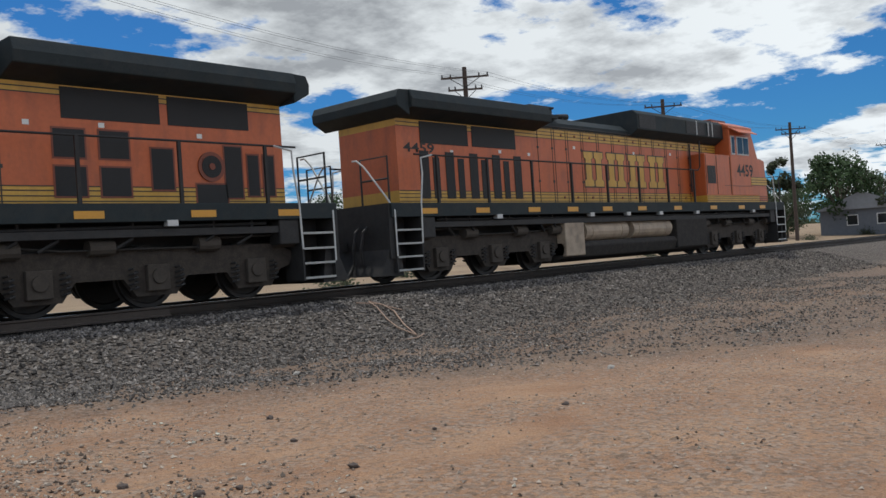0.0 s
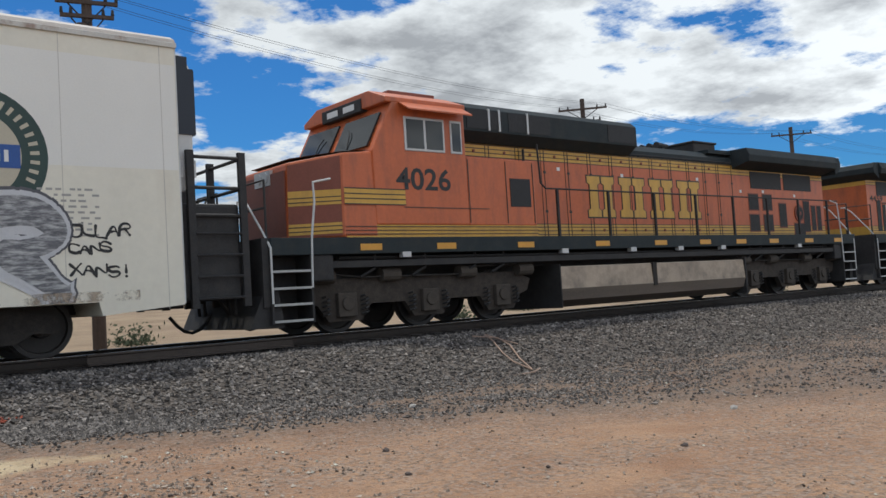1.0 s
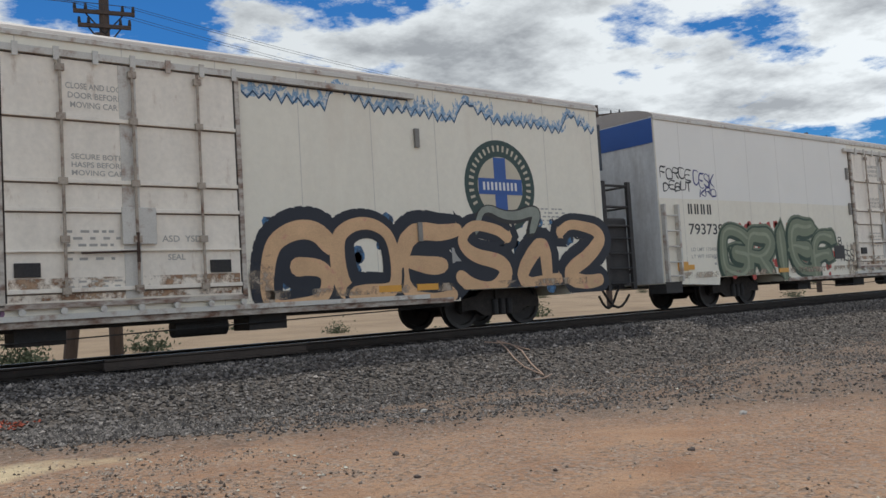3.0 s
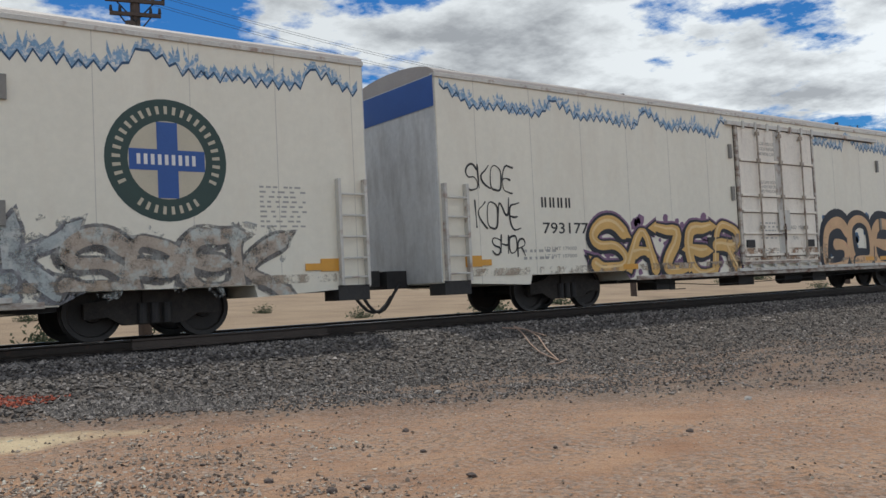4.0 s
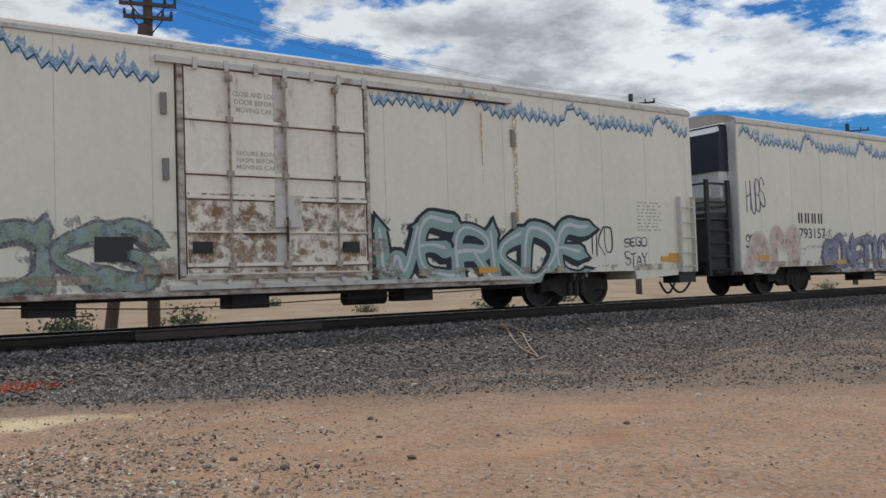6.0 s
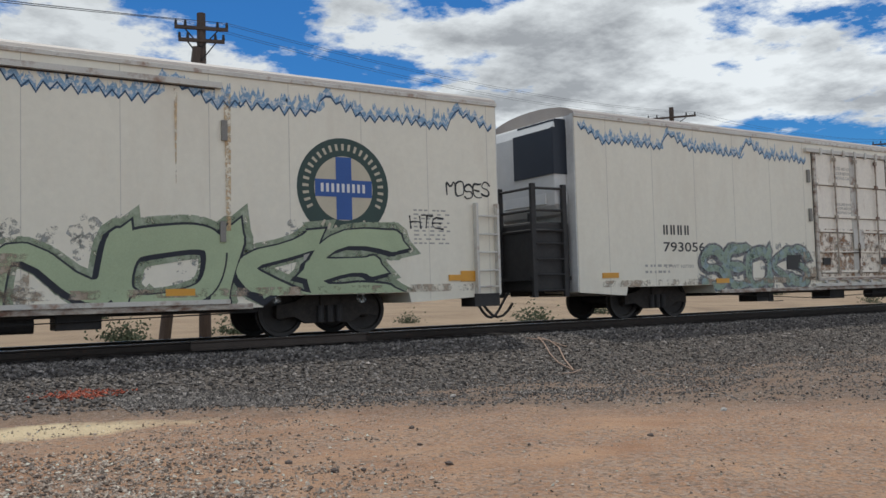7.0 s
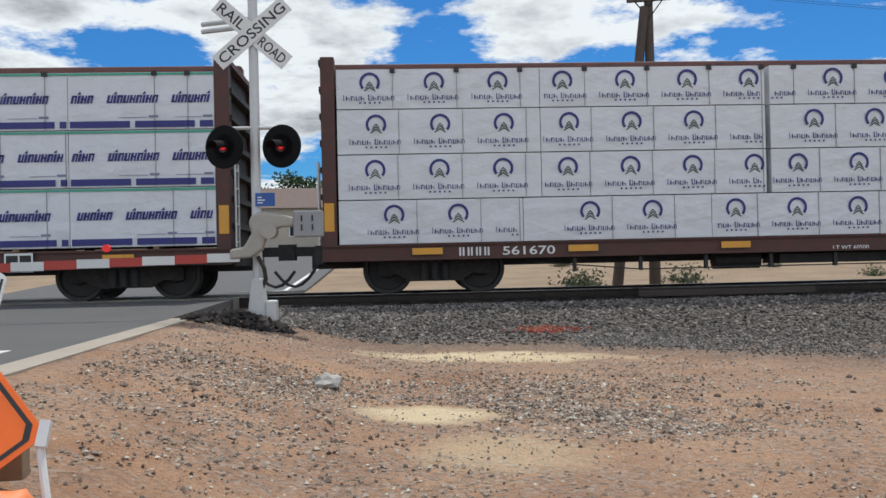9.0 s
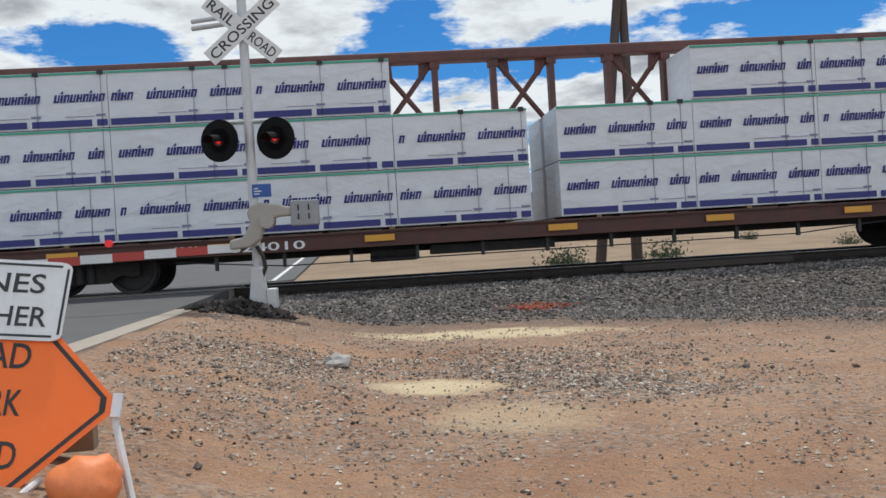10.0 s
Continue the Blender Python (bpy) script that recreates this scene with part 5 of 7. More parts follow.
def locomotive(number, near, label, m):
    """near: the side (-1 or +1 in y) with the door louvres and the plain tank."""
    lo = thing("locomotive", m, label, "locomotive", "locomotives of the train")
    sense = 1 if near < 0 else -1
    boxpart("frame", lo, DARKG, -10.55, 10.45, -1.5, 1.5, 1.42, 1.72, bevel=.01)
    bm = bmesh.new()
    bx(bm, -10.2, 10.2, -.6, .6, .95, 1.42)
    part("underframe", bm, BLACK, lo)
    for s in (-1, 1):
        a, b = sorted((s * 1.25, s * 1.42))
        boxpart("cable_trough", lo, BLACK, -9.2, 9.2, a, b, 1.18, 1.3)
    H = .95
    # long hood in painted bands
    boxpart("hood_lower_band", lo, YELLOW, -9.75, 5.95, -H, H, 1.72, 2.04)
    boxpart("hood", lo, ORANGE, -9.75, 5.95, -H, H, 2.04, 3.48)
    boxpart("hood_upper_band", lo, YELLOW, -9.75, 5.95, -H, H, 3.48, 3.76)
    bm = bmesh.new()
    prism(bm, [(-H, 3.76), (H, 3.76), (H, 3.92), (H - .22, 4.1), (-H + .22, 4.1), (-H, 3.92)], -9.75, 5.95, "x")
    part("hood_roof", bm, DARKG, lo)
    for s in (-1, 1):
        y0, y1 = sorted((s * H, s * (H + .006)))
        boxes("pinstripe", lo, LINE, [(-9.75, 5.95, y0, y1, z, z + .018) for z in (1.79, 1.875, 1.96, 2.03, 3.475, 3.56, 3.65, 3.735)])
        for x in (-4.55, -3.9, -3.25, -2.5, -1.7, -.9, -.1, .7, 1.5, 2.3, 3.1, 3.9, 4.8):
            bm = bmesh.new()
            bx(bm, x, x + .02, y0 - .002, y1 + .002, 1.74, 3.74)
            part("door_seam", bm, LINE, lo)
            if x > -4:
                boxpart("door_seam", lo, LINE, x + .11, x + .125, y0 - .002, y1 + .002, 1.74, 3.74)
                for z in (1.9, 3.6):
                    bm = bmesh.new()
                    rod(bm, (x + .45, s * H, z), (x + .45, s * (H + .02), z), .035, 8)
                    part("latch", bm, GRIME, lo)
            boxes("hinge", lo, LINE, [(x - .03, x + .05, y0 - .004, y1 + .004, z, z + .06) for z in (2.3, 3.2)])
        bm = bmesh.new()
        tube(bm, [(3.85, s * (H + .09), 2.1), (3.85, s * (H + .09), 3.7)], .03, 6)
        tube(bm, [(-4.4, s * (H + .08), 3.8), (3.8, s * (H + .08), 3.8)], .018, 6)
        part("grab_rail", bm, BLACK, lo)
        boxes("warning_label", lo, WHITEINK, [(x, x + .1, y0 - .003, y1 + .003, z, z + .08) for x, z in ((-2.9, 3.25), (.3, 3.22), (2.6, 3.28), (-5.0, 2.98), (-6.2, 3.0), (-8.0, 2.92))])
        # engine-room louvres at the radiator end
        q0, q1 = sorted((s * H, s * (H + .012)))
        if number == "4459":
            for k in range(9):
                x = -9.05 + k * .43
                boxpart("louvre", lo, SCREEN, x, x + (.3 if k % 2 == 0 else .22), q0, q1, 1.86, 2.95 - (.14 if k % 2 else 0))
        else:
            for x, z0, z1, w in ((-5.6, 2.5, 2.95, .5), (-6.35, 2.5, 2.95, .5), (-5.6, 1.88, 2.35, .5), (-6.35, 1.88, 2.35, .5), (-7.2, 2.0, 2.7, .4), (-8.15, 1.72, 2.1, .62), (-8.62, 1.86, 2.8, .36), (-9.05, 1.9, 2.66, .24), (-9.4, 1.9, 2.66, .24)):
                boxpart("louvre", lo, SCREEN, x - w / 2, x + w / 2, q0, q1, z0, z1)
                boxpart("louvre_frame", lo, GRIME, x - w / 2 - .03, x + w / 2 + .03, (q0 + q1) / 2 - .003, (q0 + q1) / 2 + .003, z0 - .03, z1 + .03)
        boxes("radiator_screen", lo, SCREEN, ((-9.0, -7.35, q0, q1, 3.12, 3.62), (-7.2, -5.5, q0, q1, 3.12, 3.62)))
        if number != "4459":
            bm = bmesh.new()
            rod(bm, (-8.15, s * H, 2.42), (-8.15, s * (H + .03), 2.42), .27, 24)
            port = part("fan_port", bm, GRIME, lo)
            bm = bmesh.new()
            rod(bm, (-8.15, s * (H + .028), 2.42), (-8.15, s * (H + .04), 2.42), .2, 24)
            part("fan_grille", bm, SCREEN, port)
            bm = bmesh.new()
            rod(bm, (-8.15, s * (H + .038), 2.42), (-8.15, s * (H + .055), 2.42), .06, 12)
            part("fan_hub", bm, GRIME, port)
    # radiator wings
    bm = bmesh.new()
    prism(bm, [(-.94, 3.64), (-1.5, 3.80), (-1.53, 3.98), (-1.44, 4.19), (1.44, 4.19), (1.53, 3.98), (1.5, 3.80), (.94, 3.64)], -9.75, -4.6, "x")
    prism(bm, [(-9.75, 3.62), (-10.12, 3.82), (-10.14, 4.0), (-10.06, 4.17), (-9.75, 4.188)], -1.43, 1.43)
    part("radiator", bm, DARKG, lo, "dark green radiator with overhanging wings", bevel=.02)
    bm = bmesh.new()
    prism(bm, [(-4.6, 4.05), (-4.6, 4.17), (-4.2, 4.16), (-3.5, 4.15), (-3.5, 4.05)], -.95, .95)
    part("radiator_fairing", bm, DARKG, lo)
    bm = bmesh.new()
    bx(bm, -4.35, -3.3, -.62, .62, 4.1, 4.42)
    bx(bm, -4.4, -3.25, -.66, .66, 4.38, 4.44)
    part("exhaust_stack", bm, BLACK, lo, bevel=.02)
    bm = bmesh.new()
    for y in (-.25, 0, .25):
        rod(bm, (-2.6, y, 4.3), (-2.1, y, 4.3), .05, 8, .1)
    bx(bm, -2.4, -2.3, -.3, .3, 4.1, 4.26)
    part("horn", bm, BLACK, lo)
    # brake and air-intake housing behind the cab
    bm = bmesh.new()
    prism(bm, [(-1.02, 3.76), (-1.3, 3.95), (-1.3, 4.42), (-1.15, 4.55), (1.15, 4.55), (1.3, 4.42), (1.3, 3.95), (1.02, 3.76)], .1, 5.93, "x")
    part("resistor_housing", bm, DARKG, lo, bevel=.015)
    for s in (-1, 1):
        y0, y1 = sorted((s * 1.3, s * 1.312))
        boxes("intake_screen", lo, SCREEN, [(a, b, y0, y1, 4.0, 4.4) for a, b in ((3.2, 4.5), (4.7, 5.7), (.2, 1.2))])
        boxes("screen_bar", lo, ALU, [(x, x + .05, y0 - .01, y1 + .01, 3.98, 4.44) for x in (3.9, 4.75, 5.05)])
    # cab and nose
    C = 1.5
    cab = new("cab")
    cab.parent = lo
    bm = bmesh.new()
    prism(bm, [(5.95, 1.95), (8.25, 1.95), (8.25, 3.35), (7.75, 4.32), (5.95, 4.32)], -C, C)
    part("cab_wall", bm, ORANGE, cab, bevel=.03)
    boxpart("cab_sill", cab, YELLOW, 4.0, 8.9, -C + .01, C - .01, 1.72, 1.95)
    bm = bmesh.new()
    prism(bm, [(-C, 4.3), (-C, 4.4), (-.95, 4.62), (.95, 4.62), (C, 4.4), (C, 4.3)], 5.9, 7.9, "x")
    part("cab_roof", bm, ORANGE, cab, bevel=.02)
    bm = bmesh.new()
    bx(bm, 6.1, 7.3, -.8, .8, 4.6, 4.74)
    part("air_conditioner", bm, GRIME, cab, bevel=.03)
    bm = bmesh.new()
    lo_pts = [(8.2, -C), (8.95, -C), (9.75, -.85), (9.75, .85), (8.95, C), (8.2, C)]
    zt = [3.34, 3.28, 3.14, 3.14, 3.28, 3.34]
    bot = [bm.verts.new((x, y, 1.72)) for x, y in lo_pts]
    top = [bm.verts.new((x - .06 * (x > 8.9), y * .97, z)) for (x, y), z in zip(lo_pts, zt)]
    bm.faces.new(bot)
    bm.faces.new(top[::-1])
    for k in range(6):
        bm.faces.new((bot[k], top[k], top[(k + 1) % 6], bot[(k + 1) % 6]))
    part("nose", bm, ORANGE, cab, bevel=.05)
    # weathered front with stripes
    for s in (-1, 1):
        bm = bmesh.new()
        pl = lambda f, z, o=.012: (8.95 + .8 * f + o - .05 * (z - 1.72) / 1.5, s * ((1.5 - .65 * f) * (1 - .03 * (z - 1.72) / 1.5) + o), z)
        v = [bm.verts.new(pl(f, z)) for f, z in ((.04, 1.76), (.98, 1.76), (.98, 3.08), (.04, 3.22))]
        bm.faces.new(v)
        panel = part("nose_panel", bm, GRIME, cab, "orange nose front dulled by brown grime")
        for z0, z1 in ((1.8, 2.0), (2.33, 2.6)):
            bm = bmesh.new()
            bm.faces.new([bm.verts.new(pl(f, z, .018)) for f, z in ((.04, z0), (.98, z0), (.98, z1), (.04, z1))])
            part("nose_stripe", bm, YELLOW, panel)
            for z in (z0 + .05, z0 + .13):
                bm = bmesh.new()
                bm.faces.new([bm.verts.new(pl(f, q, .022)) for f, q in ((.04, z), (.98, z), (.98, z + .018), (.04, z + .018))])
                part("pinstripe", bm, LINE, panel)
    boxpart("nose_front", cab, GRIME, 9.72, 9.75, -.8, .8, 1.8, 3.0)
    for s in (-1, 1):
        y0, y1 = sorted((s * C, s * (C + .008)))
        bm = bmesh.new()
        bx(bm, 7.55, 8.93, y0, y1, 2.33, 2.62)
        part("nose_flash", bm, YELLOW, cab)
        bm = bmesh.new()
        e0, e1 = sorted((s * (C + .006), s * (C + .012)))
        for z in (2.32, 2.42, 2.51, 2.61):
            bx(bm, 7.55, 8.93, e0, e1, z, z + .02)
        for z in (1.77, 1.84, 1.91):
            bx(bm, 4.0, 8.93, e0, e1, z, z + .015)
        bx(bm, 5.4, 7.6, e0, e1, 2.28, 2.295)
        part("pinstripe", bm, LINE, cab)
        for x0, x1 in ((6.05, 6.35), (6.5, 7.5)):
            w0, w1 = sorted((s * (C - .01), s * (C + .02)))
            bm = bmesh.new()
            bx(bm, x0, x1, w0, w1, 3.38, 4.05)
            win = part("side_window", bm, ALU, cab, bevel=.02)
            g0, g1 = sorted((s * (C + .015), s * (C + .026)))
            bm = bmesh.new()
            if x1 - x0 > .5:
                mid = (x0 + x1) / 2
                bx(bm, x0 + .05, mid - .03, g0, g1, 3.43, 4.0)
                bx(bm, mid + .03, x1 - .05, g0, g1, 3.43, 4.0)
            else:
                bx(bm, x0 + .04, x1 - .04, g0, g1, 3.43, 4.0)
            part("pane", bm, GLASS, win)
        bm = bmesh.new()
        a, b = s * (C + .01), s * (C + .32)
        v = [bm.verts.new(p) for p in ((6.0, a, 4.32), (7.6, a, 4.32), (7.6, b, 4.14), (6.0, b, 4.14), (6.0, a, 4.29), (7.6, a, 4.29), (7.6, b, 4.11), (6.0, b, 4.11))]
        for f in ((0, 1, 2, 3), (7, 6, 5, 4), (0, 4, 5, 1), (1, 5, 6, 2), (2, 6, 7, 3), (3, 7, 4, 0)):
            bm.faces.new([v[k] for k in f])
        part("sunshade", bm, ORANGE, cab, "orange folding window awning")
        # low equipment cabinet behind the cab
        y0, y1 = sorted((s * H, s * (C - .02)))
        boxpart("side_cabinet", lo, ORANGE, 4.0, 5.94, y0, y1, 1.95, 3.35, bevel=.02)
        y0, y1 = sorted((s * (C - .02), s * (C - .008)))
        boxpart("cabinet_grille", lo, SCREEN, 4.15, 4.75, y0, y1, 2.35, 2.95)
        bm = bmesh.new()
        for x in (4.05, 4.85, 5.9):
            bx(bm, x, x + .018, y0, y1, 2.0, 3.3)
        part("door_seam", bm, LINE, lo)
        face = s
        lettering(cab, number, 6.4, 7.75, 2.62, 3.06, s * (C + .006), INK, face, "road_number", .02)
        lettering(lo, number, -9.55, -8.55, 2.9, 3.12, s * (H + .008), INK, face, "road_number", .02) if number == "4459" else None
        # big yellow mark on the hood as plain blocks with a dark edge
        mk = -2.4 if s < 0 else -2.9
        for k in range(8):
            a = mk + (k // 2) * 1.2 + (k % 2) * .52
            for grow, dep, mm, nm in ((.035, .008, LINE, "mark_edge"), (0, .011, YELLOW, "mark")):
                bm = bmesh.new()
                d0, d1 = sorted((s * (H + .001), s * (H + dep)))
                x0, x1, z0, z1 = a - grow, a + .46 + grow, 2.22 - grow, 3.2 + grow
                q = .09
                prism(bm, [(x0, z0), (x1, z0), (x1, z0 + .16 + grow), (x1 - q, z0 + .2 + grow), (x1 - q, z1 - .2 - grow), (x1, z1 - .16 - grow), (x1, z1),
                           (x0, z1), (x0, z1 - .16 - grow), (x0 + q, z1 - .2 - grow), (x0 + q, z0 + .2 + grow), (x0, z0 + .16 + grow)], d0, d1)
                part(nm, bm, mm, lo)
    # windscreens on the sloping front
    for s in (-1, 1):
        bm = bmesh.new()
        y0, y1 = sorted((s * .12, s * 1.3))
        v = [bm.verts.new(p) for p in ((8.22, y0, 3.45), (8.22, y1, 3.45), (7.86, y1, 4.12), (7.86, y0, 4.12))]
        bm.faces.new(v)
        r = bmesh.ops.extrude_face_region(bm, geom=bm.faces[:])
        bmesh.ops.translate(bm, verts=[g for g in r["geom"] if isinstance(g, bmesh.types.BMVert)], vec=(.03, 0, .015))
        part("windscreen", bm, GLASS, cab)
    board = boxpart("number_board", cab, BLACK, 7.62, 7.93, -.72, .72, 4.26, 4.52, bevel=.02)
    boxpart("board_panel", board, WHITEINK, 7.925, 7.935, -.5, -.1, 4.33, 4.45)
    boxpart("board_panel", board, WHITEINK, 7.925, 7.935, .1, .5, 4.33, 4.45)
    bm = bmesh.new()
    top_pts = [(8.28, -C + .12), (8.9, -C + .12), (9.6, -.76), (9.6, .76), (8.9, C - .12), (8.28, C - .12)]
    bm.faces.new([bm.verts.new((x, y, 3.356 - .136 * max(0, x - 8.28) / 1.32 + .012)) for x, y in top_pts])
    part("nose_deck", bm, mat("nose_dust", (.20, .15, .11), .8, var=.3, scale=3), cab, "dust-coated top of the nose")
    for y in (-.62, .62):
        bm = bmesh.new()
        tube(bm, [(8.24, y, 3.5), (8.12, y * .9, 3.78), (8.06, y * .75, 3.9)], .012, 5)
        part("wiper", bm, BLACK, cab)
    bm = bmesh.new()
    for y in (-.13, .13):
        rod(bm, (9.7, y, 2.95), (9.78, y, 2.95), .1, 14)
    bx(bm, 9.68, 9.765, -.3, .3, 2.8, 3.08)
    part("headlight", bm, ALU, cab)
        # fuel tank: plain on one side, air reservoirs over it on the other
    bm = bmesh.new()
    if number == "4026":
        prism(bm, [(-1.0, .14), (-1.38, .3), (-1.46, .55), (-1.42, 1.05), (1.42, 1.05), (1.46, .55), (1.38, .3), (1.0, .14)], -4.06, 3.35, "x")
        part("fuel_tank", bm, SILVER, lo, "grey dusty fuel tank", bevel=.03)
        bm = bmesh.new()
        bx(bm, -.1, .05, -1.475, 1.475, .5, 1.06)
        part("tank_strap", bm, TRUCKM, lo)
        for s in (-1, 1):
            bm = bmesh.new()
            o = .004
            q = [(1.0, .14), (1.38, .3), (1.46, .55)]
            for (ya, za), (yb, zb) in zip(q, q[1:]):
                bm.faces.new([bm.verts.new(v) for v in ((-4.04, s * (ya + o), za - o), (3.33, s * (ya + o), za - o), (3.33, s * (yb + o), zb), (-4.04, s * (yb + o), zb))])
            part("tank_skirt", bm, mat("tank_mud", (.15, .12, .095), .9, var=.3, scale=1.2, stretch=(.4, 1, 3)), lo, "lower tank side caked in brown mud")
        boxes("tank_end", lo, BLACK, ((3.34, 3.37, -1.47, 1.47, .13, 1.1), (-4.09, -4.05, -1.47, 1.47, .13, 1.1)))
    else:
        prism(bm, [(-.9, .14), (-1.3, .25), (-1.4, .55), (-1.3, .68), (1.3, .68), (1.4, .55), (1.3, .25), (.9, .14)], -4.2, 4.0, "x")
        part("fuel_tank", bm, TRUCKM, lo, "dusty dark fuel tank", bevel=.03)
        for x0, x1 in ((-3.1, -.9), (-.6, 1.7)):
            bm = bmesh.new()
            rod(bm, (x0, -1.1, .95), (x1, -1.1, .95), .27, 18)
            rod(bm, (x0 + .3, -1.1, .95), (x0 + .36, -1.1, .95), .28, 18)
            rod(bm, (x1 - .36, -1.1, .95), (x1 - .3, -1.1, .95), .28, 18)
            part("air_reservoir", bm, SILVER, lo, "dusty metal air tank")
        boxpart("tank_box", lo, SILVER, -4.2, -3.3, -1.42, 1.4, .3, 1.2, bevel=.03)
        boxpart("tank_box", lo, TRUCKM, 1.9, 4.0, -1.42, 1.4, .3, 1.2, bevel=.03)
    loco_truck(lo, 6.85, sense)
    loco_truck(lo, -6.85, sense)
    # steps and grab irons at the four corners
    for e in (-1, 1):
        for s in (-1, 1):
            st = new("stairs")
            st.parent = lo
            xa, xb = sorted((e * 9.68, e * 10.46))
            y0, y1 = sorted((s * .95, s * 1.5))
            bm = bmesh.new()
            bx(bm, xa - .02, xa + .02, y0, y1, .25, 1.42)
            bx(bm, xb - .02, xb + .02, y0, y1, .25, 1.42)
            i0, i1 = sorted((s * .93, s * .97))
            bx(bm, xa, xb, i0, i1, .25, 1.42)
            part("stair_side", bm, BLACK, st)
            for z in (.28, .56, .84, 1.13):
                bm = bmesh.new()
                bx(bm, xa, xb, y0 + .03, y1 - .03, z, z + .03)
                tread = part("tread", bm, BLACK, st)
                bm = bmesh.new()
                n0, n1 = sorted((s * 1.47, s * 1.505))
                bx(bm, xa + .02, xb - .02, n0, n1, z - .005, z + .035)
                part("tread_edge", bm, STEPW, tread)
            bm = bmesh.new()
            o, i = (xb, xa) if e > 0 else (xa, xb)
            tube(bm, [(i, s * 1.5, .85), (i - e * .03, s * 1.5, 1.7), (i - e * .12, s * 1.5, 2.35), (i - e * .12, s * 1.48, 2.7), (i - e * .5, s * 1.45, 2.78)], .02, 8)
            part("grab_iron", bm, CHAIN, st)
            bm = bmesh.new()
            tube(bm, [(o, s * 1.5, .6), (o, s * 1.5, 1.55), (o + e * .05, s * 1.32, 1.85), (o + e * .12, s * .75, 2.55), (o + e * .14, s * .55, 2.7), (o + e * .14, s * .42, 2.7)], .02, 8)
            part("grab_iron", bm, CHAIN, st)
    # end platforms, plough and end rails
    for e in (-1, 1):
        a, b = sorted((e * 10.47, e * 10.6))
        boxpart("end_plate", lo, BLACK, a, b, -1.45, 1.45, .55, 1.72)
        bm = bmesh.new()
        prism(bm, [(e * 10.2, .18), (e * 10.85, .2), (e * 10.6, .75), (e * 10.3, .85)], -1.4, 1.4)
        part("plough", bm, BLACK, lo)
        for y0_, y1_ in ((-1.35, -.5), (.5, 1.35)):
            bm = bmesh.new()
            tube(bm, [(e * 10.45, y0_, 1.72), (e * 10.45, y0_, 2.72), (e * 10.45, y1_, 2.72), (e * 10.45, y1_, 1.72)], .024, 6)
            rail = part("end_rail", bm, BLACK, lo)
            bm = bmesh.new()
            rod(bm, (e * 10.45, y0_, 2.25), (e * 10.45, y1_, 2.25), .022, 6)
            part("middle_bar", bm, BLACK, rail)
        coupler(lo, e * 10.4, e)
        for y in (-.75, -.5, .5, .75):
            bm = bmesh.new()
            tube(bm, [(e * 10.52, y, 1.3), (e * 10.72, y, 1.15), (e * 10.8, y, .8), (e * 10.78, y, .45)], .035, 6)
            part("air_hose", bm, BLACK, lo)
        for s in (-1, 1):
            a, b = sorted((e * 9.2, e * 9.65))
            y0, y1 = sorted((s * 1.1, s * 1.46))
            boxpart("sand_box", lo, BLACK, a, b, y0, y1, .95, 1.42, bevel=.03)
    # side handrail and its posts
    for s in (-1, 1):
        bm = bmesh.new()
        tube(bm, [(-9.7, s * 1.42, 2.78), (3.6, s * 1.42, 2.78), (3.75, s * 1.42, 2.9), (3.8, s * 1.42, 3.75)], .022, 6)
        part("handrail", bm, BLACK, lo)
        for k in range(8):
            x = -9.0 + k * 1.75
            bm = bmesh.new()
            bx(bm, x - .03, x + .03, min(s * 1.4, s * 1.45), max(s * 1.4, s * 1.45), 1.72, 2.78)
            part("rail_post", bm, BLACK, lo)
        for x in (-9.4, -7.6, -5.6, -3.9, -2.2, -.3, 1.9, 4.4, 6.6, 8.4):
            y0, y1 = sorted((s * 1.5, s * 1.508))
            boxpart("reflector", lo, REFLECT, x - .24, x + .24, y0, y1, 1.48, 1.6)
        for x in (-8.7, -7.9, -6.4, -5.2, -4.6, 4.9, 5.7, 7.0, 8.2):
            bm = bmesh.new()
            tube(bm, [(x, s * 1.3, 1.42), (x + .05, s * 1.34, 1.15), (x + .3, s * 1.25, 1.0)], .03, 6)
            part("sill_hose", bm, BLACK, lo)
        for x in (-7.0, -3.0, -1.1, .8, 3.2, 7.6):
            y0, y1 = sorted((s * 1.4, s * 1.52))
            boxpart("sill_fitting", lo, ALU, x - .1, x + .1, y0, y1, 1.34, 1.44)
        bm = bmesh.new()
        tube(bm, [(-9.0, s * 1.3, 1.36), (-4, s * 1.34, 1.32), (3.5, s * 1.34, 1.33), (9.0, s * 1.3, 1.36)], .03, 6)
        part("sill_pipe", bm, BLACK, lo)
    return lo


L1_POSE, L2_POSE = pose(23.1, TRACK, 0), pose(.5, TRACK, 0, 0, 0, 180)
L1 = locomotive("4459", -1, "leading orange and dark green diesel locomotive with yellow stripes", L1_POSE)
L2 = locomotive("4026", 1, "trailing orange and dark green diesel locomotive coupled backwards", L2_POSE)
MOVERS += [(L1, L1_POSE), (L2, L2_POSE)]


# ---- lumber cars ----
REDTUBE = mat("red_oxide", (.095, .034, .027), .6, var=.25, scale=2, second=(.055, .026, .021), amount=.4)
CB = 10.93


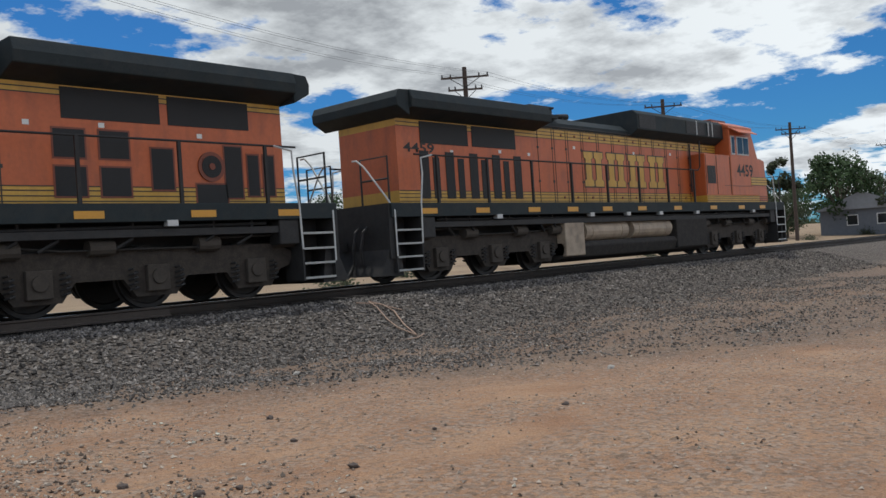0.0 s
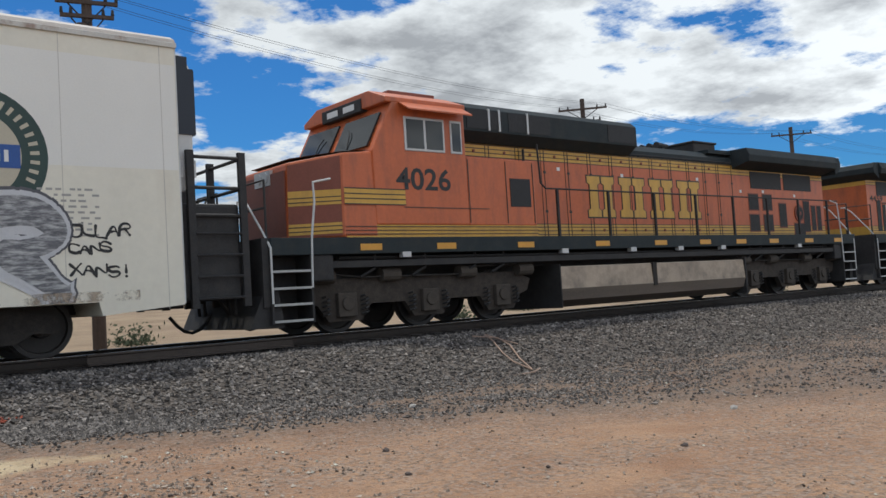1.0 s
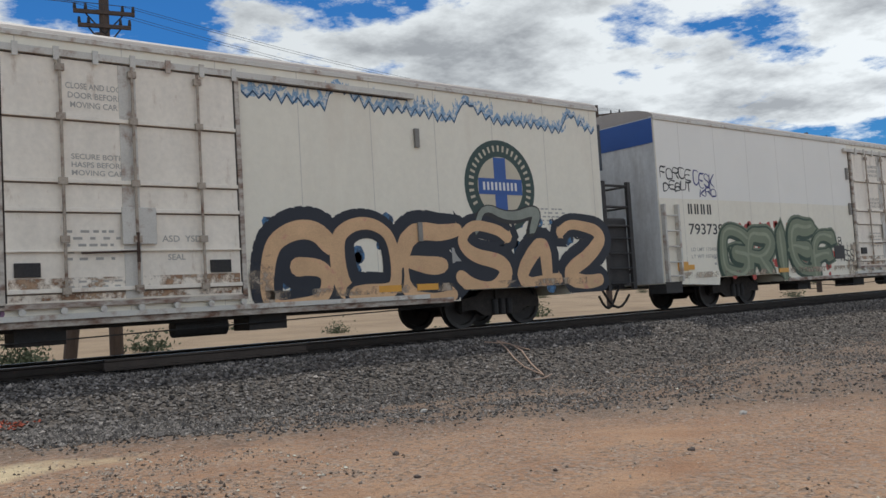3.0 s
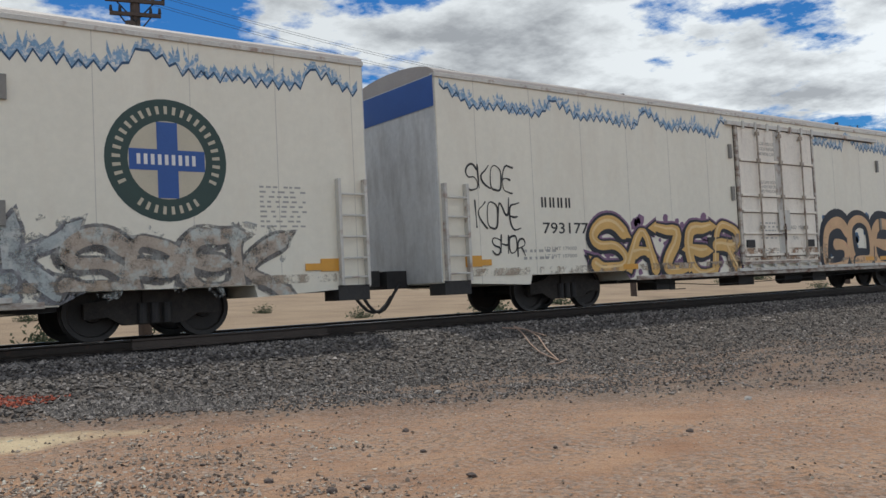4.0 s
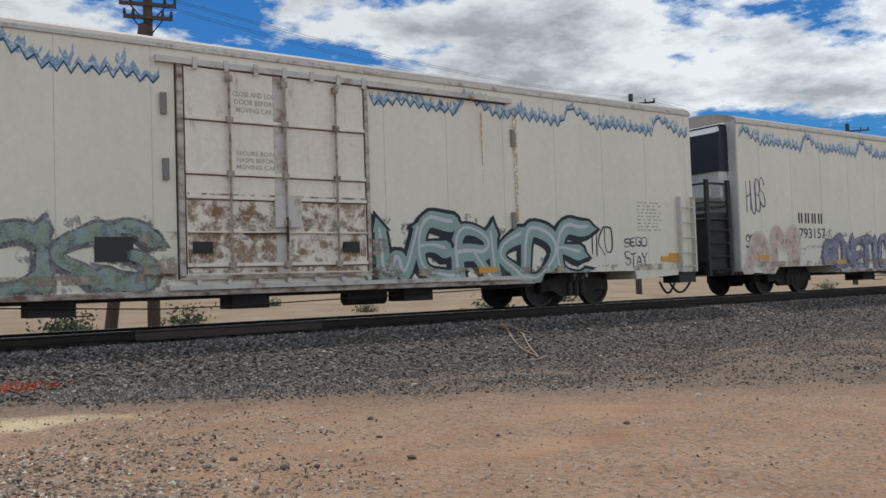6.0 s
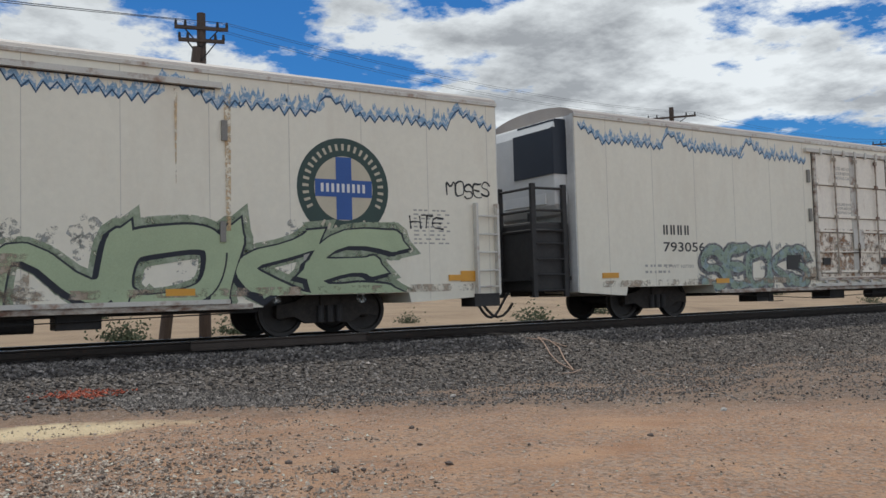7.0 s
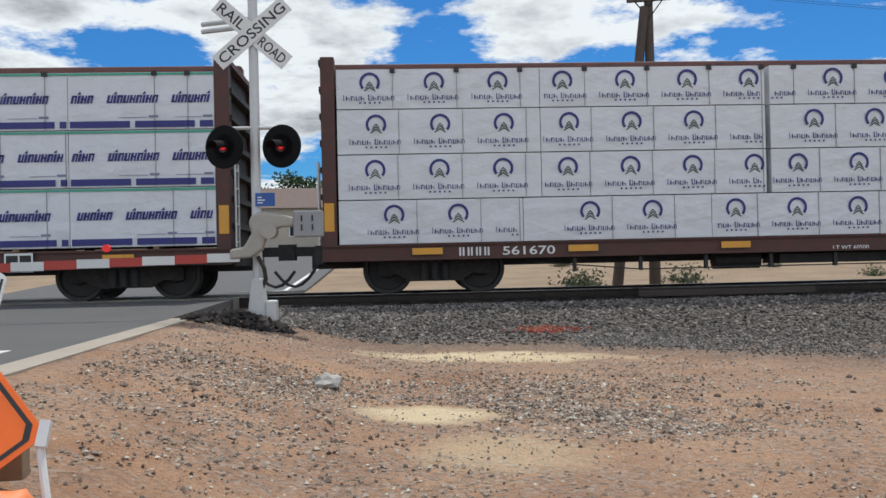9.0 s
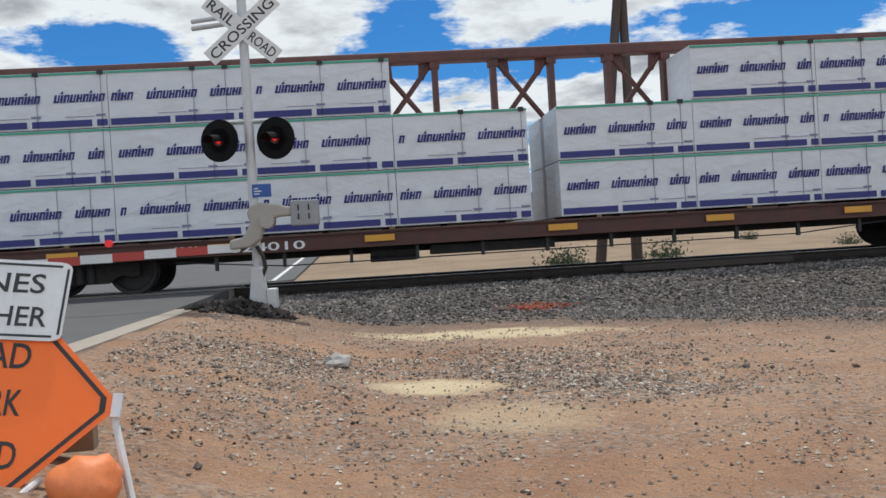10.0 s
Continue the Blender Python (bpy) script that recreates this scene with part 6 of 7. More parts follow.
def centerbeam(x, label, open_top=None):
    m = pose(x, TRACK, 0)
    car = thing("lumber_car", m, label, "railcar", "lumber cars of the train")
    MOVERS.append((car, m))
    boxpart("deck", car, BROWN, -CB, CB, -1.42, 1.42, .84, .95)
    for s in (-1, 1):
        y0, y1 = sorted((s * 1.42, s * 1.5))
        boxpart("side_sill", car, BROWN, -CB, CB, y0, y1, .65, .94, bevel=.01)
        bm = bmesh.new()
        bx(bm, -CB, CB, min(s * 1.38, s * 1.56), max(s * 1.38, s * 1.56), .64, .675)
        bx(bm, -CB, CB, min(s * 1.38, s * 1.55), max(s * 1.38, s * 1.55), .91, .945)
        part("sill_flange", bm, BROWN, car)
    bm = bmesh.new()
    bx(bm, -CB - .3, CB + .3, -.35, .35, .5, .84)
    bx(bm, -2.2, .2, -1.2, -.4, .42, .6)
    rod(bm, (-3.4, -.9, .5), (-2.5, -.9, .5), .17, 12)
    part("underframe", bm, BLACK, car)
    bm = bmesh.new()
    for k in range(-6, 7):
        if abs(k * 1.25) < 7.3:
            xx = k * 1.25
            bx(bm, xx - .03, xx + .03, -1.5, -1.42, .36, .62)
    tube(bm, [(-7, -1.44, .56), (-5, -1.46, .38), (5, -1.46, .40), (7, -1.44, .56)], .013, 5)
    part("winch_rack", bm, BLACK, car)
    beam = new("centre_beam")
    beam.parent = car
    boxpart("top_chord", beam, REDTUBE, -CB, CB, -.16, .16, 4.34, 4.58, bevel=.05)
    for k in range(-8, 9):
        xx = -.04 + k * 1.215 - .6
        bm = bmesh.new()
        bx(bm, xx - .06, xx + .06, -.12, .12, .95, 4.36)
        prism(bm, [(xx - .1, 4.36), (xx - .1, 4.22), (xx + .1, 4.22), (xx + .1, 4.36)], -.13, .13)
        part("web_post", bm, REDTUBE, beam)
        if k % 2 == 0 and k < 8:
            for u, v in ((xx + .1, xx + 1.115), (xx + 1.115, xx + .1)):
                d = 1 if v > u else -1
                bm = bmesh.new()
                rod(bm, Vector((u, 0, 4.3)), Vector((v, 0, 3.0)), .055, 8)
                prism(bm, [(u - d * .05, 4.36), (u + d * .22, 4.36), (u + d * .25, 4.0), (u + d * .14, 4.0)][::d], -.02, .02)
                part("brace", bm, REDTUBE, beam)
    for e in (-1, 1):
        head = new("bulkhead")
        head.parent = car
        for s in (-1, 1):
            bm = bmesh.new()
            a, b = sorted((e * (CB - .02), e * (CB - .28)))
            y0, y1 = sorted((s * 1.2, s * 1.5))
            bx(bm, a, b, y0, y1, .9, 4.42)
            part("corner_post", bm, BROWN, head, bevel=.02)
        a, b = sorted((e * (CB - .22), e * (CB - .14)))
        boxpart("bulkhead_sheet", head, BLACK, a, b, -1.3, 1.3, .95, 4.36)
        for z in (1.3, 1.8, 2.3, 2.8, 3.3, 3.8, 4.3):
            a, b = sorted((e * (CB - .16), e * (CB + .02)))
            boxpart("bulkhead_rib", head, BROWN if z > 4 else BLACK, a, b, -1.35, 1.35, z, z + .1)
        bm = bmesh.new()
        for y in (-1.4, -1.1):
            rod(bm, (e * (CB + .06), y, .95), (e * (CB + .06), y, 2.5), .02, 6)
        for k in range(5):
            rod(bm, (e * (CB + .06), -1.4, 1.05 + .33 * k), (e * (CB + .06), -1.1, 1.05 + .33 * k), .016, 6)
        part("end_ladder", bm, CHAIN, head)
        a, b = sorted((e * (CB - .05), e * (CB - .23)))
        boxpart("reflector", car, REFLECT, a, b, -1.508, -1.5, 1.2, 1.72)
        coupler(car, e * (CB - .05), e)
        boxpart("end_sill", car, BLACK, *sorted((e * CB, e * (CB + .15))), -1.3, 1.3, .6, .95)
    for xx in (-9.0, -6.1, -3.2, .3, 3.4, 6.2, 8.9):
        boxpart("reflector", car, REFLECT, xx - .28, xx + .28, -1.563, -1.557, .74, .86)
    freight_truck(car, 8.85)
    freight_truck(car, -8.85)
    return car


def bundle_base(x0, x1, z0, z1, s, m, label, group):
    b = thing("lumber_bundle", m @ Matrix.Translation(((x0 + x1) / 2, s * .82, z0)), label, "lumber", group)
    MOVERS.append((b, b.matrix_basis.copy()))
    w, h = (x1 - x0) / 2 - .006, z1 - z0
    bm = bmesh.new()
    n = 14
    rng = random.Random(int(x0 * 31 + z0 * 17))
    # wrapped pack: slightly bulged faces with wrinkles
    grid = {}
    for i in range(n + 1):
        for j in range(5):
            xx = -w + 2 * w * i / n
            zz = h * j / 4
            edge = i in (0, n) or j in (0, 4)
            grid[i, j] = bm.verts.new((xx, s * (.66 + (0 if edge else rng.uniform(-.006, .012))), zz))
    for i in range(n):
        for j in range(4):
            bm.faces.new((grid[i, j], grid[i + 1, j], grid[i + 1, j + 1], grid[i, j + 1]))
    a, b_ = sorted((s * .66, -s * .66))
    back = [bm.verts.new(p) for p in ((-w, -s * .66, 0), (w, -s * .66, 0), (w, -s * .66, h), (-w, -s * .66, h))]
    bm.faces.new(back)
    bm.faces.new([grid[i, 0] for i in range(n + 1)] + [back[1], back[0]])
    bm.faces.new([grid[i, 4] for i in range(n + 1)] + [back[2], back[3]])
    bm.faces.new([grid[0, j] for j in range(5)] + [back[3], back[0]])
    bm.faces.new([grid[n, j] for j in range(5)] + [back[2], back[1]])
    part("wrap", bm, WRAP, b)
    return b, w, h


def strap(b, x, h, y=-.678):
    bm = bmesh.new()
    bx(bm, x - .005, x + .005, y, y + .01, .0, h)
    part("strap", bm, STRAP, b)


def bundle_ring(x0, x1, z0, z1, m, centres, top=False):
    """White pack printed with navy rings, green chevrons and a line of lettering shown as blocks."""
    b, w, h = bundle_base(x0, x1, z0, z1, -1, m, "white plastic-wrapped lumber pack printed with navy rings", "ringed lumber packs")
    y = -.678
    mid = (x0 + x1) / 2
    for x in [c - mid for c in centres if x0 + .02 < c < x1 - .02]:
        if -w + .2 < x < w - .2:
            bm = bmesh.new()
            ring(bm, x, h * .66, .14, .19, y, radians(-40), radians(220), 20)
            part("print_ring", bm, NAVY, b)
            bm = bmesh.new()
            for k in range(3):
                z = h * .66 - .03 - .05 * k
                for d in (-1, 1):
                    bm.faces.new([bm.verts.new(p) for p in ((x, y, z + .03), (x, y, z + .055), (x + d * (.06 + .022 * k), y, z - .012), (x + d * (.06 + .022 * k), y, z - .037))])
            part("print_chevron", bm, DKGREEN, b)
        bm = bmesh.new()
        a = x - .49
        for k, cw in enumerate((.05, .09, .09, .09, .09, 0, .08, .09, .09, .08, .08, .08)):
            if cw and -w + .02 < a < w - .1:
                tall = .108 if k in (0, 6) else .08
                bx(bm, a, a + cw * .22, y - .001, y + .002, h * .21, h * .21 + tall)
                if cw > .06:
                    bx(bm, a + cw * .62, a + cw * .74, y - .001, y + .002, h * .21, h * .21 + tall * (1, .55, .8)[k % 3])
                    bx(bm, a + cw * .2, a + cw * .64, y - .001, y + .002, h * .21 + tall * (.0, .44, .86)[k % 3], h * .21 + tall * (.12, .56, 1)[k % 3])
            a += cw or .05
        for k in range(5):
            a = x - .2 + .09 * k
            if -w < a < w - .05:
                bx(bm, a, a + .035, y - .001, y + .002, h * .13, h * .13 + .03)
        if bm.verts:
            part("print_bar", bm, NAVY, b)
        else:
            bm.free()
        xs = min(w - .06, max(-w + .06, x + .42))
        strap(b, xs, h)
        if top:
            boxpart("cap", b, mat("strap_cap", (.03, .03, .03), .7), xs - .045, xs + .045, -.70, -.6, h - .07, h + .02)
    return b


def bundle_band(x0, x1, z0, z1, m, top=False):
    """White pack with a green top edge, a navy lower band and a slanted word shown as blocks."""
    b, w, h = bundle_base(x0, x1, z0, z1, -1, m, "white plastic-wrapped lumber pack with navy band and green edge", "banded lumber packs")
    y = -.678
    boxpart("print_edge", b, TEAL, -w, w, y, y + .004, h - .05, h - .01)
    x = -w
    while x < w - .05:
        e = min(w, x + 1.12)
        boxpart("print_band", b, NAVY, x + .03, e - .02, y, y + .004, .03, .15)
        x += 1.16
    first = -w - .72 + random.Random(int(x0 * 53 + z0 * 29)).choice((0.0, .25, .55, .8))
    for k in range(4):
        c = first + 1.155 * k
        if c > w - .2:
            break
        bm = bmesh.new()
        a = c
        for q in range(9):
            cw = .045 if q in (1, 6) else .10
            z0_, z1_ = h * .46, h * .46 + .145
            bits = ((0, cw, 0, 1),) if cw < .05 else ((0, .045, 0, 1), (.068, .1, 0, 1), (.03, .08, (.0, .4, .76)[q % 3], (.22, .62, 1)[q % 3]))
            if a > -w + .02 and a + cw + .05 < w:
                for u0, u1, v0, v1 in bits:
                    za, zb = z0_ + .145 * v0, z0_ + .145 * v1
                    sa, sb = a + .035 * v0, a + .035 * v1
                    bm.faces.new([bm.verts.new(p) for p in ((sa + u0, y, za), (sa + u1, y, za), (sb + u1, y, zb), (sb + u0, y, zb))])
                if q in (1, 6):
                    bm.faces.new([bm.verts.new(p) for p in ((a + .01, y, z1_ + .015), (a + .08, y, z1_ + .015), (a + .07, y, z1_ + .075))])
            a += cw + .014
        if bm.verts:
            part("print_bar", bm, NAVY, b)
        else:
            bm.free()
        if c < -w:
            continue
        bm = bmesh.new()
        bx(bm, min(c + .75, w - .2), min(c + .92, w - .03), y - .001, y + .003, h * .2, h * .24)
        bx(bm, min(c + .2, w - .7), min(c + .72, w - .22), y - .001, y + .001, h * .2, h * .21)
        part("print_label", bm, mat("print_grey", (.2, .2, .3), .5, bump=0), b)
        strap(b, c + .86 if c + .86 < w else c + .3, h)
        if top:
            xs = c + .86 if c + .86 < w - .06 else c + .3
            boxpart("cap", b, mat("strap_cap", (.03, .03, .03), .7), xs - .05, xs + .05, -.70, -.6, h - .06, h + .02)
    return b


def plain_bundle(x0, x1, z0, z1, m):
    return bundle_base(x0, x1, z0, z1, 1, m, "white plastic-wrapped lumber pack on the far side", "far lumber packs")[0]


C1X, C2X = -143.79, -167.28
C1 = centerbeam(C1X, "brown centre-beam lumber car fully stacked with ring-printed packs")
C2 = centerbeam(C2X, "brown centre-beam lumber car stacked with banded packs, gap on top")
lettering(C1, "561670", -7.6, -6.62, .70, .86, -1.505, WHITEINK)
mark_bars(C1, -8.42, -7.8, .70, .86, -1.502, WHITEINK)
lettering(C1, "LT WT 60500", -1.3, -.6, .66, .74, -1.505, WHITEINK)
lettering(C2, "624010", -6.0, -4.6, .68, .84, -1.505, WHITEINK)
mark_bars(C2, -7.0, -6.5, .68, .84, -1.502, WHITEINK, 2)
for car_, x0_ in ((C1, 5.9), (C2, 6.9)):
    card_ = boxpart("route_card", car_, WHITEINK, x0_, x0_ + .5, -1.572, -1.56, .58, .92)
    boxpart("card_panel", card_, BLACK, x0_ + .03, x0_ + .24, -1.575, -1.571, .62, .88)
    boxpart("card_panel", card_, BLACK, x0_ + .27, x0_ + .47, -1.575, -1.571, .62, .88)
M1, M2 = pose(C1X, TRACK, 0), pose(C2X, TRACK, 0)
SPLIT1 = (-10.62, -6.84, -2.5, 2.26, 7.08, 10.65)
SPLIT2 = (-10.62, -7.2, -3.62, -.04, 3.56, 7.18, 10.65)
# first ring of each pack, row by row from the bottom
STARTS = ((-9.6, -5.94, -3.16, .38, 4.28, 7.57), (-9.93, -6.34, -1.93, 3.21, 7.25), (-9.9, -6.3, -1.6, 2.9, 7.72), (-10.0, -6.41, -2.4, 2.67, 7.93))
for r_, (z0_, z1_) in enumerate(((.953, 1.755), (1.775, 2.595), (2.615, 3.43), (3.45, 4.18))):
    split_ = SPLIT2 if r_ == 0 else SPLIT1
    for (x0_, x1_), c_ in zip(zip(split_, split_[1:]), STARTS[r_]):
        # one pair of packs stands a hand's width apart
        x0_, x1_ = x0_ + (.05 if x0_ == -2.5 else 0), x1_ - (.04 if x1_ == -2.5 else 0)
        bundle_ring(x0_, x1_, z0_, z1_, M1, [c_ + 1.187 * k_ for k_ in range(5)], r_ == 3)
        plain_bundle(x0_, x1_, z0_, z1_, M1)
for r_, (z0_, z1_) in enumerate(((1.0, 2.065), (2.085, 3.115), (3.135, 4.17))):
    for x0_, x1_ in ((-10.6, -8.03), (-8.03, -5.43), (-5.43, -2.83), (-2.83, -.26), (.31, 3.0), (3.0, 5.53), (5.53, 8.03), (8.03, 10.65)):
        if r_ == 2 and (-3 < x0_ < 2):
            continue
        bundle_band(x0_, x1_, z0_, z1_, M2, r_ == 2 or (r_ == 1 and -3 < x0_ < 2))
        if not (r_ == 2 and abs(x0_) < 6):
            plain_bundle(x0_, x1_, z0_, z1_, M2)
for z_ in (1.0,):
    for x0_ in (-9, -6, -3, 1, 4, 7, 9.5):
        boxpart("dunnage", C2, mat("dunnage_wood", (.3, .2, .11), .8), x0_, x0_ + .1, -1.45, 1.45, .95, 1.0)


# ---- crossing signal and gate ----
def crossing_signal():
    X, Y = -2.42, 8.8
    zb = ground_z(X, Y)
    sg = thing("crossing_signal", pose(X, Y, 0), "aluminium railroad crossing signal with crossbuck and twin red lamps", "signal")
    bm = bmesh.new()
    rod(bm, (0, 0, -.1), (0, 0, 4.45), .065, 16)
    rod(bm, (0, 0, 4.45), (0, 0, 4.55), .08, 12, .05)
    part("mast", bm, ALU, sg, smooth=False)
    bm = bmesh.new()
    prism(bm, [(-.14, -.12), (.14, -.12), (.07, .46), (-.07, .46)], -.12, .12)
    bx(bm, .12, .26, -.16, .06, -.12, .16)
    part("base", bm, ALU, sg, bevel=.02)
    for ang, words in ((-41, ("RAIL", "ROAD")), (41, ("CROSSING",))):
        bl = new("crossbuck_blade")
        bl.parent = sg
        bl.matrix_local = Matrix.Translation((0, -.09 - (.012 if ang > 0 else 0), 3.74)) @ Matrix.Rotation(radians(-ang), 4, "Y")
        bm = bmesh.new()
        bx(bm, -.61, .61, -.004, .004, -.115, .115)
        part("blade", bm, mat("sign_white", (.66, .66, .64), .45, var=.06, bump=0), bl)
        if len(words) == 2:
            lettering(bl, words[0], -.56, -.14, -.07, .07, -.0055, INK)
            lettering(bl, words[1], .14, .56, -.07, .07, -.0055, INK)
        else:
            lettering(bl, words[0], -.56, .56, -.07, .07, -.0055, INK)
    bm = bmesh.new()
    for z in (3.98, 3.88):
        rod(bm, (-.75, .35, z), (.1, .02, z), .035, 8)
    part("rear_bracket", bm, ALU, sg)
    bm = bmesh.new()
    rod(bm, (-.42, -.02, 2.48), (.38, -.02, 2.48), .025, 8)
    for x in (-.4, .36):
        rod(bm, (x, -.02, 2.48), (x, -.02, 2.2), .02, 8)
    part("lamp_arm", bm, ALU, sg)
    lamps = mat("lamp_black", (.006, .006, .0065), .75, bump=0, spec=.15)
    for x, lit in ((-.40, 5.0), (.36, .8)):
        lp = new("flasher")
        lp.parent = sg
        lp.location = (x, -.12, 2.22)
        lp.rotation_euler = (0, 0, radians(-24))
        bm = bmesh.new()
        rod(bm, (0, .0, 0), (0, .03, 0), .29, 36)
        part("background_disc", bm, lamps, lp)
        bm = bmesh.new()
        rod(bm, (0, 0, 0), (0, .2, 0), .17, 20, .12)
        part("housing", bm, lamps, lp)
        bm = bmesh.new()
        rod(bm, (0, -.012, 0), (0, -.002, 0), .075, 24)
        part("lens", bm, mat("red_lens", (.10, .008, .007), .3, bump=0), lp)
        bm = bmesh.new()
        rod(bm, (0, -.02, 0), (0, -.011, 0), .03, 16, .045)
        part("bulb", bm, MATS.get("red_bulb") or glow("red_bulb", (.8, .018, .02), .55), lp)
        bm = bmesh.new()
        for k in range(14):
            a0, a1 = radians(-10 + 200 * k / 14), radians(-10 + 200 * (k + 1) / 14)
            q = [(.085 * math.cos(a), y, .085 * math.sin(a) - (.03 if y < -.1 else 0)) for a, y in ((a0, -.004), (a1, -.004), (a1, -.27), (a0, -.27))]
            bm.faces.new([bm.verts.new(p) for p in q])
        bmesh.ops.remove_doubles(bm, verts=bm.verts[:], dist=.0005)
        v = part("visor", bm, lamps, lp)
        md = v.modifiers.new("thick", "SOLIDIFY")
        md.thickness = .006
    plate = boxpart("notice", sg, BLUE, .0, .26, -.10, -.09, 1.42, 1.6)
    small_bars(plate, .03, .23, 1.46, 1.57, 3, WHITEINK, 3, -.1)
    bm = bmesh.new()
    prism(bm, [(-.32, .72), (-.05, .74), (.10, .84), (.17, 1.04), (.34, 1.13), (.53, 1.14), (.53, 1.25), (.40, 1.29), (.12, 1.34), (-.02, 1.31), (-.07, 1.2), (-.03, 1.06), (-.14, .88), (-.32, .85)], -.28, -.08)
    part("gate_mechanism", bm, mat("gate_tan", (.33, .31, .27), .6, var=.12), sg, "tan gate mechanism arm", bevel=.03)
    bm = bmesh.new()
    rod(bm, (.2, -.34, 1.08), (.2, -.06, 1.08), .10, 20)
    part("gate_pivot", bm, mat("gate_tan", (.33, .31, .27)), sg)
    bm = bmesh.new()
    bx(bm, .52, .9, -.3, -.05, 1.0, 1.34)
    cw = part("counterweight", bm, mat("weight_grey", (.26, .27, .28), .6), sg, "grey counterweight plates", bevel=.015)
    bm = bmesh.new()
    for x in (.62, .76):
        for z in (1.08, 1.2):
            bx(bm, x, x + .02, -.31, -.3, z, z + .08)
    part("weight_slot", bm, BLACK, cw)
    bm = bmesh.new()
    tube(bm, [(.02, -.1, .75), (.1, -.12, .6), (.12, -.1, .45), (.05, -.05, .3)], .03, 6)
    part("cable", bm, TRUCKM, sg)
    # lowered gate arm, striped red and white
    arm = new("gate_arm")
    arm.parent = sg
    reds = mat("gate_red", (.38, .045, .03), .5, var=.1, bump=0)
    whites = mat("gate_white", (.6, .6, .58), .5, var=.08, bump=0)
    x = -.2
    k = 0
    while x > -8.2:
        w = .42
        bm = bmesh.new()
        bx(bm, x - w, x, -.24, -.2, .685 - .010 * k, .80 - .0095 * k)
        part("arm_stripe", bm, reds if k % 2 else whites, arm)
        x -= w
        k += 1
    bm = bmesh.new()
    rod(bm, (-1.9, -.25, .9), (-1.9, -.31, .9), .05, 12)
    part("arm_lamp", bm, glow("arm_red", (.6, .02, .02), .35), arm)
    bm = bmesh.new()
    tube(bm, [(-.3, -.22, .68), (-4.5, -.22, .6), (-8, -.22, .5)], .012, 5)
    part("arm_cable", bm, BLACK, arm)


crossing_signal()


# ---- roadworks sign by the kerb ----
def roadworks_sign():
    X, Y = -2.41, .3
    g = ground_z(X, Y)
    sg = thing("roadworks_sign", pose(X, Y, 0, -22, 7, 4), "orange diamond roadworks sign with white plaque on a folding stand", "sign")
    r = .5
    orange = mat("sign_orange", (.92, .165, .012), .5, var=.04, bump=0, second=(.85, .14, .012), amount=.25)
    white = mat("sign_white", (.66, .66, .64), .45)

    def diamond(q, cut):
        return [(q - cut, cut), (cut, q - cut), (-cut, q - cut), (-q + cut, cut), (-q + cut, -cut), (-cut, -q + cut), (cut, -q + cut), (q - cut, -cut)]
    bm = bmesh.new()
    prism(bm, [(x, z + .13) for x, z in diamond(r, .03)], 0, .006)
    face = part("diamond", bm, orange, sg, "orange diamond face")
    bm = bmesh.new()
    o, i = diamond(r - .03, .03), diamond(r - .055, .03)
    for k in range(8):
        a, b = o[k], o[(k + 1) % 8]
        c, d = i[(k + 1) % 8], i[k]
        bm.faces.new([bm.verts.new((p[0], -.002, p[1] + .13)) for p in (a, b, c, d)])
    part("border", bm, INK, face)
    for word, w, z in (("ROAD", .17, .27), ("WORK", .165, .07), ("AHEAD", .18, -.145)):
        lettering(face, word, -w - .06, w - .06, z, z + .112, -.003, INK)
    bm = bmesh.new()
    pts = []
    for cx, cz, a in ((.17, .72, 0), (-.33, .72, 90), (-.33, .42, 180), (.17, .42, 270)):
        pts += [(cx + .05 * math.cos(radians(a + k * 30)), cz + .03 * math.sin(radians(a + k * 30))) for k in range(4)]
    prism(bm, pts, -.02, -.012)
    plaque = part("plaque", bm, white, sg, "white rectangular plaque")
    bm = bmesh.new()
    for x0, x1, z0, z1 in ((-.34, .18, .725, .735), (-.34, .18, .405, .415), (-.37, -.36, .42, .72), (.20, .21, .42, .72)):
        bx(bm, x0, x1, -.0225, -.0205, z0, z1)
    part("border", bm, INK, plaque)
    lettering(plaque, "FINES", -.23, .12, .60, .69, -.0225, INK)
    lettering(plaque, "HIGHER", -.27, .15, .45, .54, -.0225, INK)
    bm = bmesh.new()
    bx(bm, .465, .505, -.01, .02, .08, .18)
    part("corner_clip", bm, white, sg)
    leg = mat("leg_white", (.6, .6, .58), .5, var=.1)
    for x0, y0, x1, y1, z in ((.47, .03, .60, .02, .1), (-.47, .03, -.48, .02, .1), (.22, .03, .16, -.06, -.18), (-.22, .03, -.12, -.06, -.18)):
        bm = bmesh.new()
        rod(bm, (x0, y0, z), (x1, y1, g - .09), .016, 8)
        part("leg", bm, leg, sg)
    bag = thing("sandbag", pose(X + .42, Y - .12, ground_z(X + .42, Y - .12)), "orange vinyl ballast bag slumped under the sign stand", "sandbag")
    bm = bmesh.new()
    bmesh.ops.create_uvsphere(bm, u_segments=22, v_segments=12, radius=1)
    for v in bm.verts:
        n = noise.noise(v.co * 1.6) * .3
        v.co = Vector((v.co.x * (.15 + n * .15), v.co.y * .14, max(0, .07 + v.co.z * (.115 + .15 * n))))
    part("bag", bm, mat("bag_orange", (.70, .20, .06), .55, var=.15), bag, smooth=True)
    plank = thing("timber", pose(X - .15, Y + .35, ground_z(X, Y + .3) + .06, 0, 0, 5), "weathered brown timber lying behind the sign", "timber")
